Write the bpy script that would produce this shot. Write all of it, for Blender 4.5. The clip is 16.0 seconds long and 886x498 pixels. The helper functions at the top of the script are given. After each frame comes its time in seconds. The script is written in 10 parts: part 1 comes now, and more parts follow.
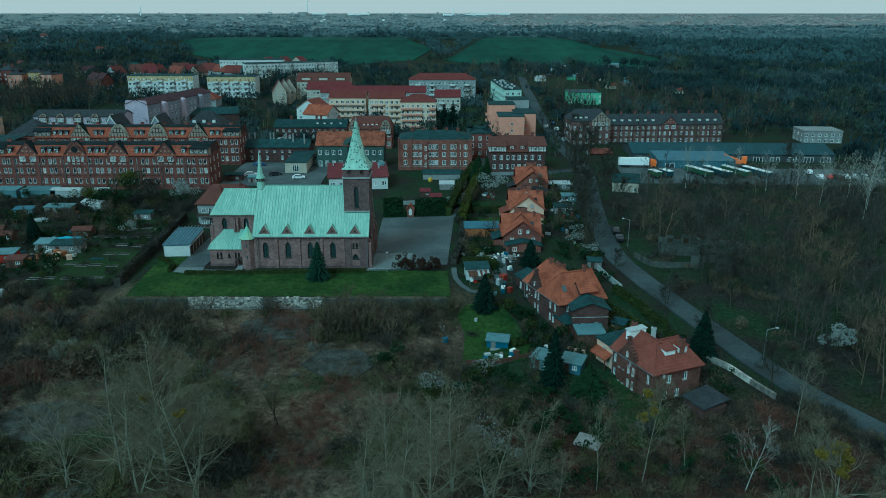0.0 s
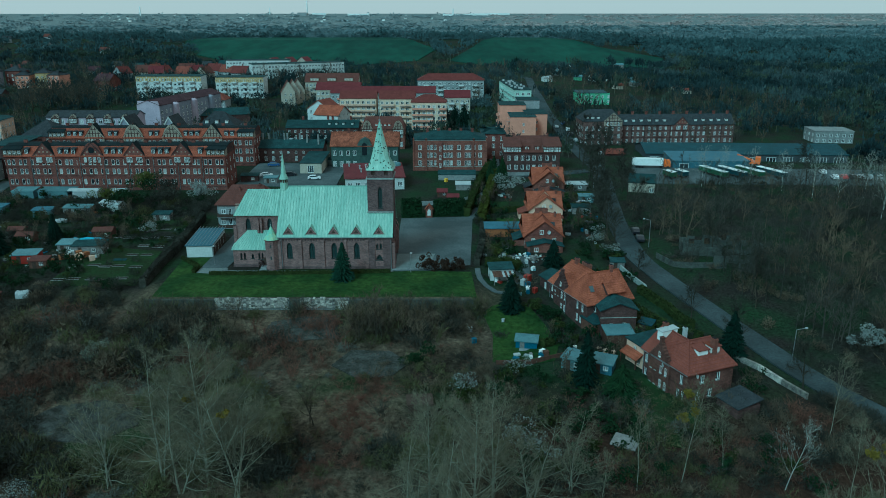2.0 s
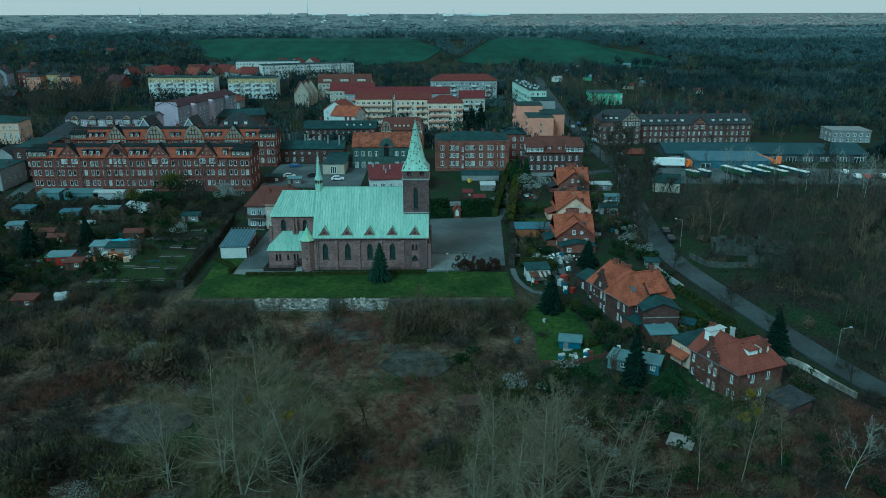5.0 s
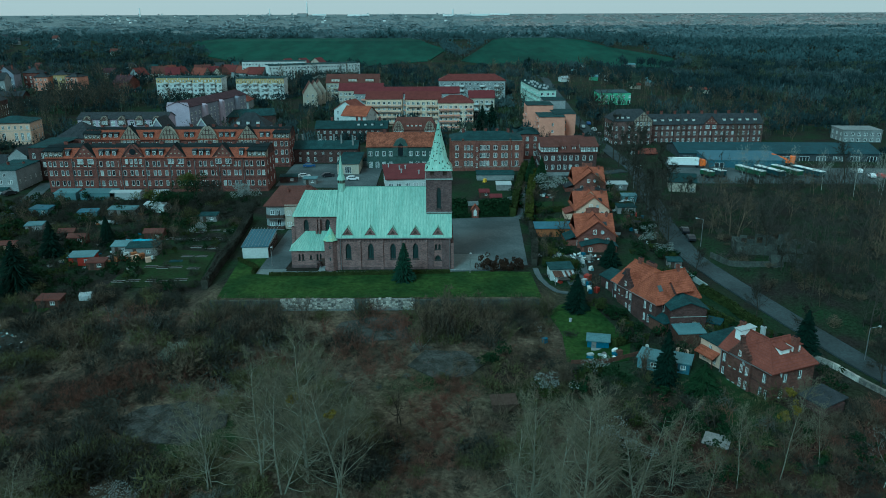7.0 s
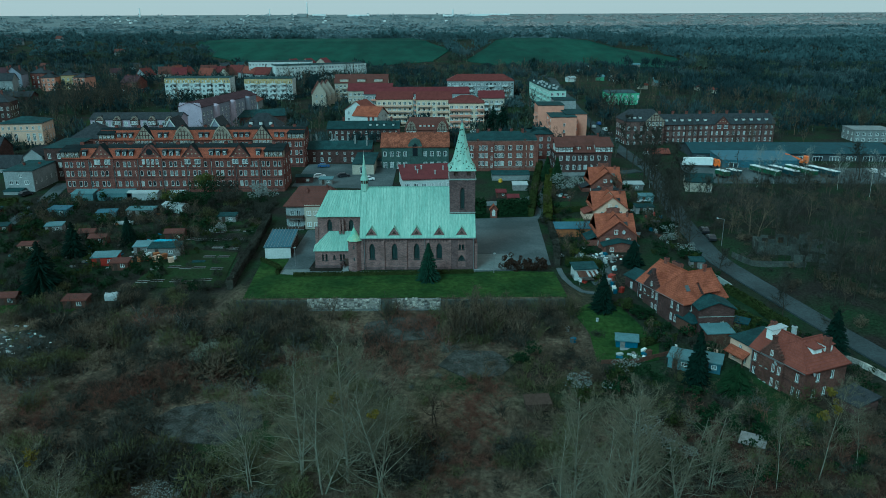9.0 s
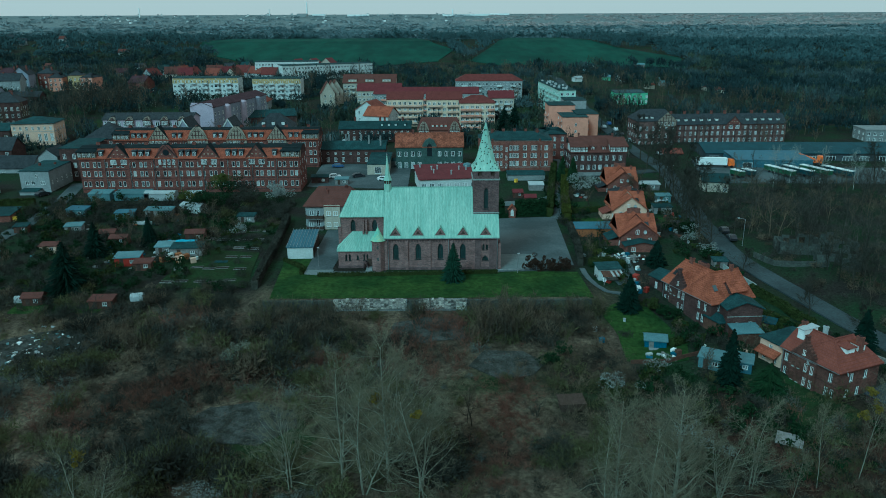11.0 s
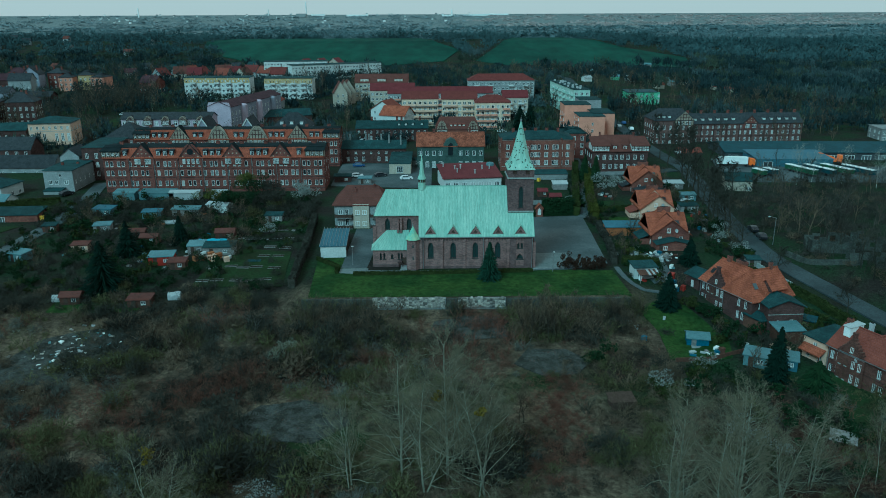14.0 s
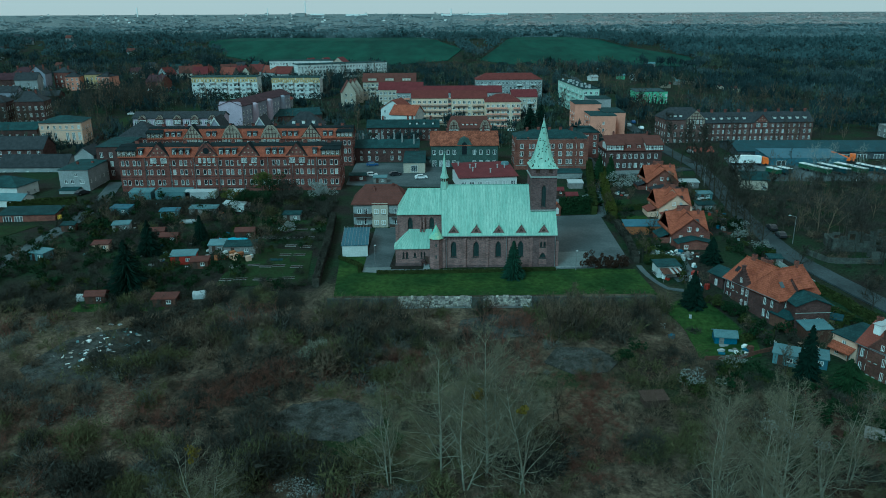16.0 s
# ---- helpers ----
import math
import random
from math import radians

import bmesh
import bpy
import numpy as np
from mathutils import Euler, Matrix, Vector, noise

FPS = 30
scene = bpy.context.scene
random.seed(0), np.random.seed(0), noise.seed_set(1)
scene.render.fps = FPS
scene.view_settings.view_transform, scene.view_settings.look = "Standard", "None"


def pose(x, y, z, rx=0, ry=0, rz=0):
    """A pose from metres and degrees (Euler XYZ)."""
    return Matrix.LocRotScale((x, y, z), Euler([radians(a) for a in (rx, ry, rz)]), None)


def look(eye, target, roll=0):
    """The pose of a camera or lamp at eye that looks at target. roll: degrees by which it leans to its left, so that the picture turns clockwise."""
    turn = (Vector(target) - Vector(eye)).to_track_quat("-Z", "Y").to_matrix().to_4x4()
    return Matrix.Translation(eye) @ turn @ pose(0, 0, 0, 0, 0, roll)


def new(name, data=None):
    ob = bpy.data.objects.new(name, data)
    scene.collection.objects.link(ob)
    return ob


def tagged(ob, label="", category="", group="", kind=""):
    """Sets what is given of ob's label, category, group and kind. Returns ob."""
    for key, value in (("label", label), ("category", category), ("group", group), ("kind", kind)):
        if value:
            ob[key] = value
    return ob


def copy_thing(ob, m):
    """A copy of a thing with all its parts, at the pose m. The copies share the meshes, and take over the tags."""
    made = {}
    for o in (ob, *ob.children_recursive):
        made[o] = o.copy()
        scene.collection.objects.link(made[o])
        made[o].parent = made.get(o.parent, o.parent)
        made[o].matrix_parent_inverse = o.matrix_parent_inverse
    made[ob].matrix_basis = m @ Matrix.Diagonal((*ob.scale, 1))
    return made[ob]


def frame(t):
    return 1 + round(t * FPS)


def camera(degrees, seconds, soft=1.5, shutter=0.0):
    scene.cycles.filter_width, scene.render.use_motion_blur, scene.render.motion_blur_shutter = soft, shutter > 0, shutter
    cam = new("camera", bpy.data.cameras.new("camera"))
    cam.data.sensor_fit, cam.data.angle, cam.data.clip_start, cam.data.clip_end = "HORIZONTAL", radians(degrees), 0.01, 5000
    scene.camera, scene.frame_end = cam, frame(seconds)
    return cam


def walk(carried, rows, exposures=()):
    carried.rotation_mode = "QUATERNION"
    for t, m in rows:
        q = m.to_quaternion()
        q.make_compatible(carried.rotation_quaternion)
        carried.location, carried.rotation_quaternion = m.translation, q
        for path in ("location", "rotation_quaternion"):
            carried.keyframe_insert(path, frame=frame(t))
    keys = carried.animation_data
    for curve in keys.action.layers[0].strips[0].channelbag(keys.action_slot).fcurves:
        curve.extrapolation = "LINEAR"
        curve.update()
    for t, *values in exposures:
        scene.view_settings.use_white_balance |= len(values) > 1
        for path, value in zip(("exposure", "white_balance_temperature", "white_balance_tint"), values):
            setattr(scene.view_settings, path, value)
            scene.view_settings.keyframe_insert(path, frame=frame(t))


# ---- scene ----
cam = camera(62.0, 16.0, 0.95)
METRES, EYE, TILT, LEAN, TURN = 44.0, 55.0, -17.6, 0.0, 0.0
ROWS = [
    (0.0, 0.0, 0.0, 0.0, 0.0, 0.0, -0.0),
    (0.5, -0.0312, -0.0012, 0.0001, -0.02, 0.0, 0.01),
    (1.0, -0.0624, -0.0026, 0.0008, -0.04, 0.01, 0.01),
    (1.5, -0.0938, -0.0039, 0.0017, -0.05, 0.01, 0.03),
    (2.0, -0.1254, -0.005, 0.0023, -0.07, 0.01, 0.05),
    (2.5, -0.1567, -0.0059, 0.003, -0.08, 0.02, 0.06),
    (3.0, -0.1883, -0.0068, 0.0039, -0.09, 0.02, 0.08),
    (3.5, -0.2197, -0.0073, 0.004, -0.11, 0.03, 0.1),
    (4.0, -0.251, -0.0079, 0.0038, -0.12, 0.03, 0.14),
    (6.5, -0.4028, -0.009, 0.003, -0.17, 0.04, 0.27),
    (7.0, -0.4334, -0.0097, 0.0025, -0.19, 0.04, 0.28),
    (7.5, -0.4642, -0.0112, 0.0029, -0.2, 0.05, 0.29),
    (8.0, -0.4952, -0.0121, 0.0027, -0.21, 0.04, 0.3),
    (8.5, -0.5264, -0.0128, 0.0028, -0.23, 0.05, 0.32),
    (9.0, -0.5583, -0.0132, 0.003, -0.25, 0.05, 0.32),
    (11.5, -0.7161, -0.0128, 0.0051, -0.36, 0.04, 0.38),
    (12.0, -0.7475, -0.0127, 0.004, -0.39, 0.04, 0.39),
    (12.5, -0.7792, -0.0129, 0.0025, -0.41, 0.05, 0.4),
    (13.0, -0.811, -0.0133, 0.0013, -0.44, 0.05, 0.4),
    (13.5, -0.8427, -0.0133, 0.0002, -0.47, 0.05, 0.41),
    (14.0, -0.874, -0.0137, -0.0011, -0.49, 0.05, 0.42),
    (14.5, -0.9055, -0.0138, -0.0026, -0.51, 0.05, 0.43),
    (15.0, -0.9369, -0.0136, -0.0037, -0.54, 0.04, 0.44),
    (15.5, -0.9681, -0.0141, -0.0041, -0.57, 0.03, 0.45),
    (16.0, -0.9995, -0.0146, -0.0034, -0.61, 0.01, 0.46),
]
LIGHT = [(0.0, 0.16, 4230, -34.0), (16.0, 0.16, 4230, -34.0)]
walk(cam, [(t, pose(0, 0, EYE, TILT, LEAN, TURN) @ pose(METRES * x, METRES * y, METRES * z, 90 + pitch, roll, yaw)) for t, x, y, z, yaw, pitch, roll in ROWS], LIGHT)

# ---- daylight: a dull overcast evening ----
world = bpy.data.worlds.new("overcast_sky")
scene.world = world
world.use_nodes = True
wn = world.node_tree
bg = wn.nodes["Background"]
sky = wn.nodes.new("ShaderNodeTexSky")
sky.sky_type = "NISHITA"
sky.sun_disc = False
sky.sun_elevation = radians(38)
sky.sun_rotation = radians(215)
sky.air_density, sky.dust_density, sky.ozone_density = 1.0, 4.0, 1.0
grey = wn.nodes.new("ShaderNodeMix")
grey.data_type = "RGBA"
grey.inputs["Factor"].default_value = 0.95
wn.links.new(sky.outputs[0], grey.inputs["A"])
grey.inputs["B"].default_value = (6.5, 5.2, 4.7, 1)
wn.links.new(grey.outputs["Result"], bg.inputs[0])
bg.inputs[1].default_value = 0.09
sun_data = bpy.data.lights.new("sun", "SUN")
sun_data.energy, sun_data.angle, sun_data.color = 1.75, radians(20), (0.8, 0.95, 0.97)
sun = new("sun", sun_data)
sun.matrix_world = look((-60, -60, 90), (0, 40, 0))


# ---- materials ----
def mat(name, col, rough=0.85, var=0.25, scale=0.6, fine=8.0, bump=0.15, metal=0.0, col2=None, mixat=0.5, rnd=0.0, stretch=(1, 1, 1), local=False, spec=0.05):
    m = bpy.data.materials.new(name)
    m.use_nodes = True
    nt = m.node_tree
    b = nt.nodes["Principled BSDF"]
    b.inputs["Roughness"].default_value = rough
    b.inputs["Metallic"].default_value = metal
    b.inputs["Specular IOR Level"].default_value = spec
    if local:
        src = nt.nodes.new("ShaderNodeTexCoord").outputs["Object"]
    else:
        src = nt.nodes.new("ShaderNodeNewGeometry").outputs["Position"]
    mp = nt.nodes.new("ShaderNodeMapping")
    mp.inputs["Scale"].default_value = stretch
    nt.links.new(src, mp.inputs[0])

    def tex(s, detail):
        n = nt.nodes.new("ShaderNodeTexNoise")
        n.inputs["Scale"].default_value = s
        n.inputs["Detail"].default_value = detail
        n.inputs["Roughness"].default_value = 0.6
        nt.links.new(mp.outputs[0], n.inputs["Vector"])
        return n.outputs["Fac"]

    big, small = tex(scale, 4), tex(scale * fine, 3)
    ramp = nt.nodes.new("ShaderNodeValToRGB")
    ramp.color_ramp.elements[0].position = max(0.0, mixat - 0.13)
    ramp.color_ramp.elements[1].position = min(1.0, mixat + 0.13)
    c2 = col2 or tuple(c * (1 - var) for c in col)
    ramp.color_ramp.elements[0].color = (*c2, 1)
    ramp.color_ramp.elements[1].color = (*col, 1)
    nt.links.new(big, ramp.inputs[0])
    rng = nt.nodes.new("ShaderNodeMapRange")
    rng.inputs["From Min"].default_value, rng.inputs["From Max"].default_value = 0.3, 0.7
    rng.inputs["To Min"].default_value, rng.inputs["To Max"].default_value = 1 - var, 1 + var * 0.6
    nt.links.new(small, rng.inputs[0])
    fac = rng.outputs[0]
    if rnd:
        oi = nt.nodes.new("ShaderNodeObjectInfo")
        r2 = nt.nodes.new("ShaderNodeMapRange")
        r2.inputs["To Min"].default_value, r2.inputs["To Max"].default_value = 1 - rnd, 1 + rnd
        nt.links.new(oi.outputs["Random"], r2.inputs[0])
        mu = nt.nodes.new("ShaderNodeMath")
        mu.operation = "MULTIPLY"
        nt.links.new(fac, mu.inputs[0])
        nt.links.new(r2.outputs[0], mu.inputs[1])
        fac = mu.outputs[0]
    vm = nt.nodes.new("ShaderNodeVectorMath")
    vm.operation = "SCALE"
    nt.links.new(ramp.outputs[0], vm.inputs[0])
    nt.links.new(fac, vm.inputs["Scale"])
    nt.links.new(vm.outputs[0], b.inputs["Base Color"])
    if bump:
        bp = nt.nodes.new("ShaderNodeBump")
        bp.inputs["Strength"].default_value = bump
        bp.inputs["Distance"].default_value = 0.05
        nt.links.new(small, bp.inputs["Height"])
        nt.links.new(bp.outputs[0], b.inputs["Normal"])
    return m


def coursed(name, col, mortar, bw=0.25, bh=0.075, rough=0.85, var=0.3, spread=0.26, rnd=0.0):
    """Brickwork or tiles: courses in local coordinates, stains over them."""
    m = mat(name, col, rough, var, 0.5, 10, 0.1, rnd=rnd)
    nt = m.node_tree
    tc = nt.nodes.new("ShaderNodeTexCoord")
    sep = nt.nodes.new("ShaderNodeSeparateXYZ")
    nt.links.new(tc.outputs["Object"], sep.inputs[0])
    add = nt.nodes.new("ShaderNodeMath")
    nt.links.new(sep.outputs[0], add.inputs[0])
    nt.links.new(sep.outputs[1], add.inputs[1])
    com = nt.nodes.new("ShaderNodeCombineXYZ")
    nt.links.new(add.outputs[0], com.inputs[0])
    nt.links.new(sep.outputs[2], com.inputs[1])
    br = nt.nodes.new("ShaderNodeTexBrick")
    br.inputs["Scale"].default_value = 1.0
    br.inputs["Brick Width"].default_value = bw
    br.inputs["Row Height"].default_value = bh
    br.inputs["Mortar Size"].default_value = bh * 0.1
    br.inputs["Color1"].default_value = (1 + spread, 1 + spread * 0.8, 1 + spread * 0.8, 1)
    br.inputs["Color2"].default_value = (1 - spread, 1 - spread, 1 - spread * 0.9, 1)
    br.inputs["Mortar"].default_value = (*[q / max(c, 0.02) for q, c in zip(mortar, col)], 1)
    nt.links.new(com.outputs[0], br.inputs["Vector"])
    b = nt.nodes["Principled BSDF"]
    old = b.inputs["Base Color"].links[0].from_socket
    mul = nt.nodes.new("ShaderNodeVectorMath")
    mul.operation = "MULTIPLY"
    nt.links.new(old, mul.inputs[0])
    nt.links.new(br.outputs["Color"], mul.inputs[1])
    nt.links.new(mul.outputs[0], b.inputs["Base Color"])
    return m


BRICK_CH = coursed("church_brick", (0.22, 0.14, 0.13), (0.16, 0.13, 0.12), 0.5, 0.16, var=0.3)
BRICK_CHD = coursed("church_brick_dark", (0.13, 0.088, 0.085), (0.12, 0.1, 0.1), 0.5, 0.16, var=0.3)
BRICK_RED = coursed("red_brick", (0.155, 0.062, 0.05), (0.17, 0.1, 0.085), 0.5, 0.16, var=0.35)
BRICK_VI = coursed("villa_brick", (0.115, 0.058, 0.046), (0.13, 0.085, 0.07), 0.5, 0.16, var=0.35)
BRICK_TE = coursed("terrace_brick", (0.15, 0.095, 0.085), (0.14, 0.1, 0.09), 0.5, 0.16, var=0.3)
BRICK_OR = coursed("orange_brick", (0.17, 0.07, 0.053), (0.2, 0.12, 0.095), 0.5, 0.16, var=0.3)
BRICK_DARK = coursed("sooty_brick", (0.085, 0.05, 0.045), (0.08, 0.06, 0.055), 0.5, 0.16, var=0.35)
TILE_OR = coursed("orange_tiles", (0.3, 0.1, 0.064), (0.22, 0.07, 0.03), 0.3, 0.33, 0.8, 0.32, 0.12)
TILE_TEN = coursed("sooty_orange_tiles", (0.29, 0.09, 0.055), (0.14, 0.05, 0.03), 0.3, 0.33, 0.8, 0.3, 0.12)
TILE_RED = coursed("red_tiles", (0.17, 0.062, 0.05), (0.16, 0.05, 0.03), 0.3, 0.33, 0.8, 0.18, 0.09)
TILE_BROWN = coursed("brown_tiles", (0.1, 0.049, 0.042), (0.1, 0.04, 0.03), 0.3, 0.33, 0.8, 0.18, 0.09)
TILE_MAROON = mat("maroon_sheet_roof", (0.115, 0.03, 0.034), 0.6, 0.2, 0.5)
TILE_FLAT = coursed("dull_red_tiles", (0.125, 0.04, 0.037), (0.11, 0.035, 0.03), 0.3, 0.33, 0.8, 0.2, 0.09)
TILE_PLUM = mat("dark_plum_roof", (0.06, 0.033, 0.04), 0.7, 0.35, 0.3)
TILE_WORN = coursed("worn_tiles", (0.3, 0.11, 0.065), (0.15, 0.06, 0.04), 0.3, 0.33, 0.85, 0.5)
FELT = mat("roofing_felt", (0.032, 0.06, 0.062), 0.8, 0.35, 0.4, rnd=0.12)
SLATE = mat("slate_roof", (0.045, 0.05, 0.055), 0.7, 0.35, 0.8, rnd=0.1)
COPPER = mat("copper_patina", (0.365, 0.495, 0.405), 0.65, 0.22, 0.35, 7, 0.08, col2=(0.275, 0.405, 0.33), stretch=(2.2, 0.35, 0.35))
COPPER_D = mat("copper_seam", (0.27, 0.41, 0.335), 0.7, 0.2, 0.6)
COPPER_Y = mat("copper_yellowed", (0.36, 0.46, 0.28), 0.7, 0.25, 0.8, col2=(0.25, 0.46, 0.36))
COPPER_DK = mat("bare_boards", (0.05, 0.06, 0.05), 0.9, 0.3, 1.5)
STONE_L = mat("pale_stone", (0.31, 0.34, 0.32), 0.8, 0.25, 1.0)
RUBBLE = mat("rubble_stone", (0.33, 0.31, 0.265), 0.9, 0.4, 1.3, 5, 0.5, rnd=0.6, col2=(0.16, 0.15, 0.14))
CONCRETE = mat("concrete", (0.24, 0.25, 0.245), 0.85, 0.25, 0.5)
PLASTER_W = mat("white_plaster", (0.54, 0.56, 0.54), 0.8, 0.12, 0.4, rnd=0.05)
PLASTER_C = mat("cream_plaster", (0.42, 0.38, 0.31), 0.8, 0.14, 0.4)
PLASTER_Y = mat("yellow_plaster", (0.44, 0.34, 0.17), 0.8, 0.14, 0.4)
PLASTER_P = mat("pink_plaster", (0.4, 0.34, 0.4), 0.8, 0.14, 0.4)
PLASTER_LV = mat("grey_lilac_plaster", (0.26, 0.27, 0.32), 0.8, 0.16, 0.4)
PLASTER_O = mat("apricot_plaster", (0.55, 0.27, 0.19), 0.8, 0.12, 0.4)
PLASTER_PE = mat("peach_plaster", (0.6, 0.42, 0.31), 0.8, 0.12, 0.4)
DECK = mat("black_felt_deck", (0.016, 0.023, 0.025), 0.85, 0.3, 0.4)
PLASTER_CR = mat("bright_cream_plaster", (0.62, 0.5, 0.37), 0.8, 0.14, 0.4)
PLASTER_G = mat("mint_plaster", (0.45, 0.58, 0.5), 0.8, 0.14, 0.4)
PLASTER_GR = mat("green_plaster", (0.22, 0.46, 0.28), 0.8, 0.14, 0.4)
PLASTER_GY = mat("grey_render", (0.28, 0.295, 0.295), 0.85, 0.2, 0.4)
PLASTER_DG = mat("dark_green_tiles_wall", (0.07, 0.10, 0.09), 0.7, 0.25, 0.6)
TIMBER = mat("dark_timber", (0.07, 0.05, 0.04), 0.85, 0.3, 2)
WOOD_BR = mat("brown_boards", (0.1, 0.056, 0.041), 0.85, 0.3, 1.5, rnd=0.2)
WOOD_OR = mat("varnished_boards", (0.3, 0.125, 0.055), 0.7, 0.25, 1.5, rnd=0.15)
WOOD_GY = mat("weathered_boards", (0.22, 0.21, 0.20), 0.9, 0.3, 1.5, rnd=0.2)
FRAME_W = mat("white_window_frame", (0.75, 0.76, 0.74), 0.6, 0.1, 1.0, bump=0)
HEDGE_Y = mat("yellow_green_hedge", (0.062, 0.068, 0.014), 0.85, 0.4, 0.8)
FRAME_B = mat("brown_window_frame", (0.10, 0.06, 0.04), 0.6, 0.2, 1.0, bump=0)
GLASS = mat("window_glass", (0.022, 0.027, 0.03), 0.3, 0.4, 0.15, bump=0, rnd=0.7, spec=0.12)
def curtained(m):
    """Some panes look dark, some show pale curtains behind them."""
    nt = m.node_tree
    b = nt.nodes["Principled BSDF"]
    oi = nt.nodes.new("ShaderNodeObjectInfo")
    r = nt.nodes.new("ShaderNodeValToRGB")
    r.color_ramp.interpolation = "CONSTANT"
    stops = ((0.0, (0.014, 0.018, 0.021)), (0.3, (0.035, 0.042, 0.047)), (0.55, (0.085, 0.098, 0.102)), (0.78, (0.17, 0.185, 0.185)), (0.93, (0.36, 0.37, 0.36)))
    while len(r.color_ramp.elements) < len(stops):
        r.color_ramp.elements.new(0.5)
    for e, (p, c) in zip(r.color_ramp.elements, stops):
        e.position, e.color = p, (*c, 1)
    nt.links.new(oi.outputs["Random"], r.inputs[0])
    nt.links.new(r.outputs[0], b.inputs["Base Color"])


curtained(GLASS)
LEAD = mat("dark_leadwork", (0.05, 0.062, 0.06), 0.7, 0.3, 2.0)
GLASS_CH = mat("leaded_glass", (0.028, 0.048, 0.048), 0.3, 0.3, 3, 6, 0.1, spec=0.5)
METAL = mat("grey_metal", (0.30, 0.31, 0.32), 0.45, 0.2, 1.0, metal=0.6)
SHEET_W = mat("pale_sheet", (0.36, 0.38, 0.38), 0.5, 0.15, 0.5, rnd=0.15)
SHEET_B = mat("blue_sheet", (0.075, 0.14, 0.18), 0.5, 0.2, 0.4)
SHEET_DB = mat("steel_blue_roof", (0.026, 0.06, 0.072), 0.5, 0.25, 0.3)
SHEET_T = mat("teal_sheet", (0.13, 0.2, 0.215), 0.5, 0.2, 0.5, rnd=0.15)
PAINT_B = mat("blue_paint", (0.04, 0.11, 0.17), 0.6, 0.25, 1.5)
PAINT_O = mat("orange_paint", (0.75, 0.17, 0.03), 0.4, 0.15, 1.0)
PAINT_R = mat("red_paint", (0.26, 0.035, 0.025), 0.4, 0.2, 1.0)
PAINT_Y = mat("yellow_paint", (0.75, 0.48, 0.05), 0.5, 0.2, 1.0)
TARP_B = mat("blue_tarpaulin", (0.14, 0.36, 0.48), 0.5, 0.2, 1.0)
RUBBER = mat("rubber", (0.02, 0.02, 0.022), 0.8, 0.2, 2)
CAR_PAINTS = [mat("car_paint_" + n, c, 0.3, 0.05, 1, bump=0, spec=0.6) for n, c in (("white", (0.7, 0.7, 0.7)), ("black", (0.02, 0.02, 0.025)), ("silver", (0.35, 0.37, 0.38)), ("red", (0.4, 0.03, 0.03)), ("blue", (0.04, 0.08, 0.2)))]
ASPHALT = mat("asphalt", (0.064, 0.076, 0.08), 0.9, 0.25, 0.12, 20, 0.2, col2=(0.042, 0.05, 0.052))
YARD = mat("yard_asphalt", (0.105, 0.12, 0.123), 0.9, 0.25, 0.1, 20, 0.2, col2=(0.066, 0.077, 0.079))
PAVING = mat("pale_paving", (0.17, 0.19, 0.185), 0.9, 0.2, 0.5, 6, 0.2)
LAWN = mat("lawn_grass", (0.04, 0.066, 0.016), 0.95, 0.45, 0.12, 9, 0.6, col2=(0.022, 0.042, 0.012))
LAWN_R = mat("rough_grass", (0.026, 0.045, 0.016), 0.95, 0.4, 0.2, 10, 0.6, col2=(0.022, 0.028, 0.013))
SOIL = mat("dug_soil", (0.03, 0.022, 0.017), 0.95, 0.35, 0.5, 8, 0.6)
FIELD = mat("winter_wheat", (0.026, 0.066, 0.046), 0.95, 0.3, 0.012, 5, 0.0, col2=(0.019, 0.048, 0.035), stretch=(1, 0.4, 1))
BARK = mat("grey_bark", (0.225, 0.226, 0.175), 0.9, 0.3, 1.5)
BARK_W = mat("birch_bark", (0.52, 0.53, 0.48), 0.8, 0.35, 3.0, col2=(0.3, 0.3, 0.28))
BARK_D = mat("dark_bark", (0.05, 0.045, 0.035), 0.9, 0.3, 1.5)
TWIG_G = mat("grey_twigs", (0.15, 0.14, 0.096), 0.9, 0.3, 0.3)
TWIG_B = mat("brown_twigs", (0.125, 0.098, 0.066), 0.9, 0.4, 0.15, 6, col2=(0.062, 0.051, 0.037))
TWIG_R = mat("russet_stems", (0.13, 0.068, 0.049), 0.9, 0.4, 0.2, 6)
TWIG_D = mat("dark_twigs", (0.052, 0.051, 0.041), 0.9, 0.4, 0.2, 6)
TWIG_O = mat("olive_twigs", (0.1, 0.098, 0.046), 0.9, 0.4, 0.2, 6)
NEEDLE = mat("spruce_needles", (0.009, 0.02, 0.0135), 0.85, 0.4, 1.0)
THUJA = mat("thuja_green", (0.02, 0.038, 0.015), 0.85, 0.4, 1.0)
HEDGE = mat("hedge_leaves", (0.04, 0.05, 0.015), 0.85, 0.4, 0.8)
HEDGE_BR = mat("russet_hedge", (0.05, 0.032, 0.022), 0.85, 0.4, 0.8)
LEAF_Y = mat("young_leaves", (0.085, 0.095, 0.024), 0.8, 0.3, 0.8)
BLOSSOM = mat("white_blossom", (0.24, 0.255, 0.24), 0.85, 0.25, 1.0)
MISTLE = mat("mistletoe", (0.14, 0.11, 0.02), 0.85, 0.3, 1.0)
SCRUB_G = mat("grey_scrub", (0.125, 0.128, 0.112), 0.9, 0.35, 0.2, 6, col2=(0.07, 0.073, 0.064))
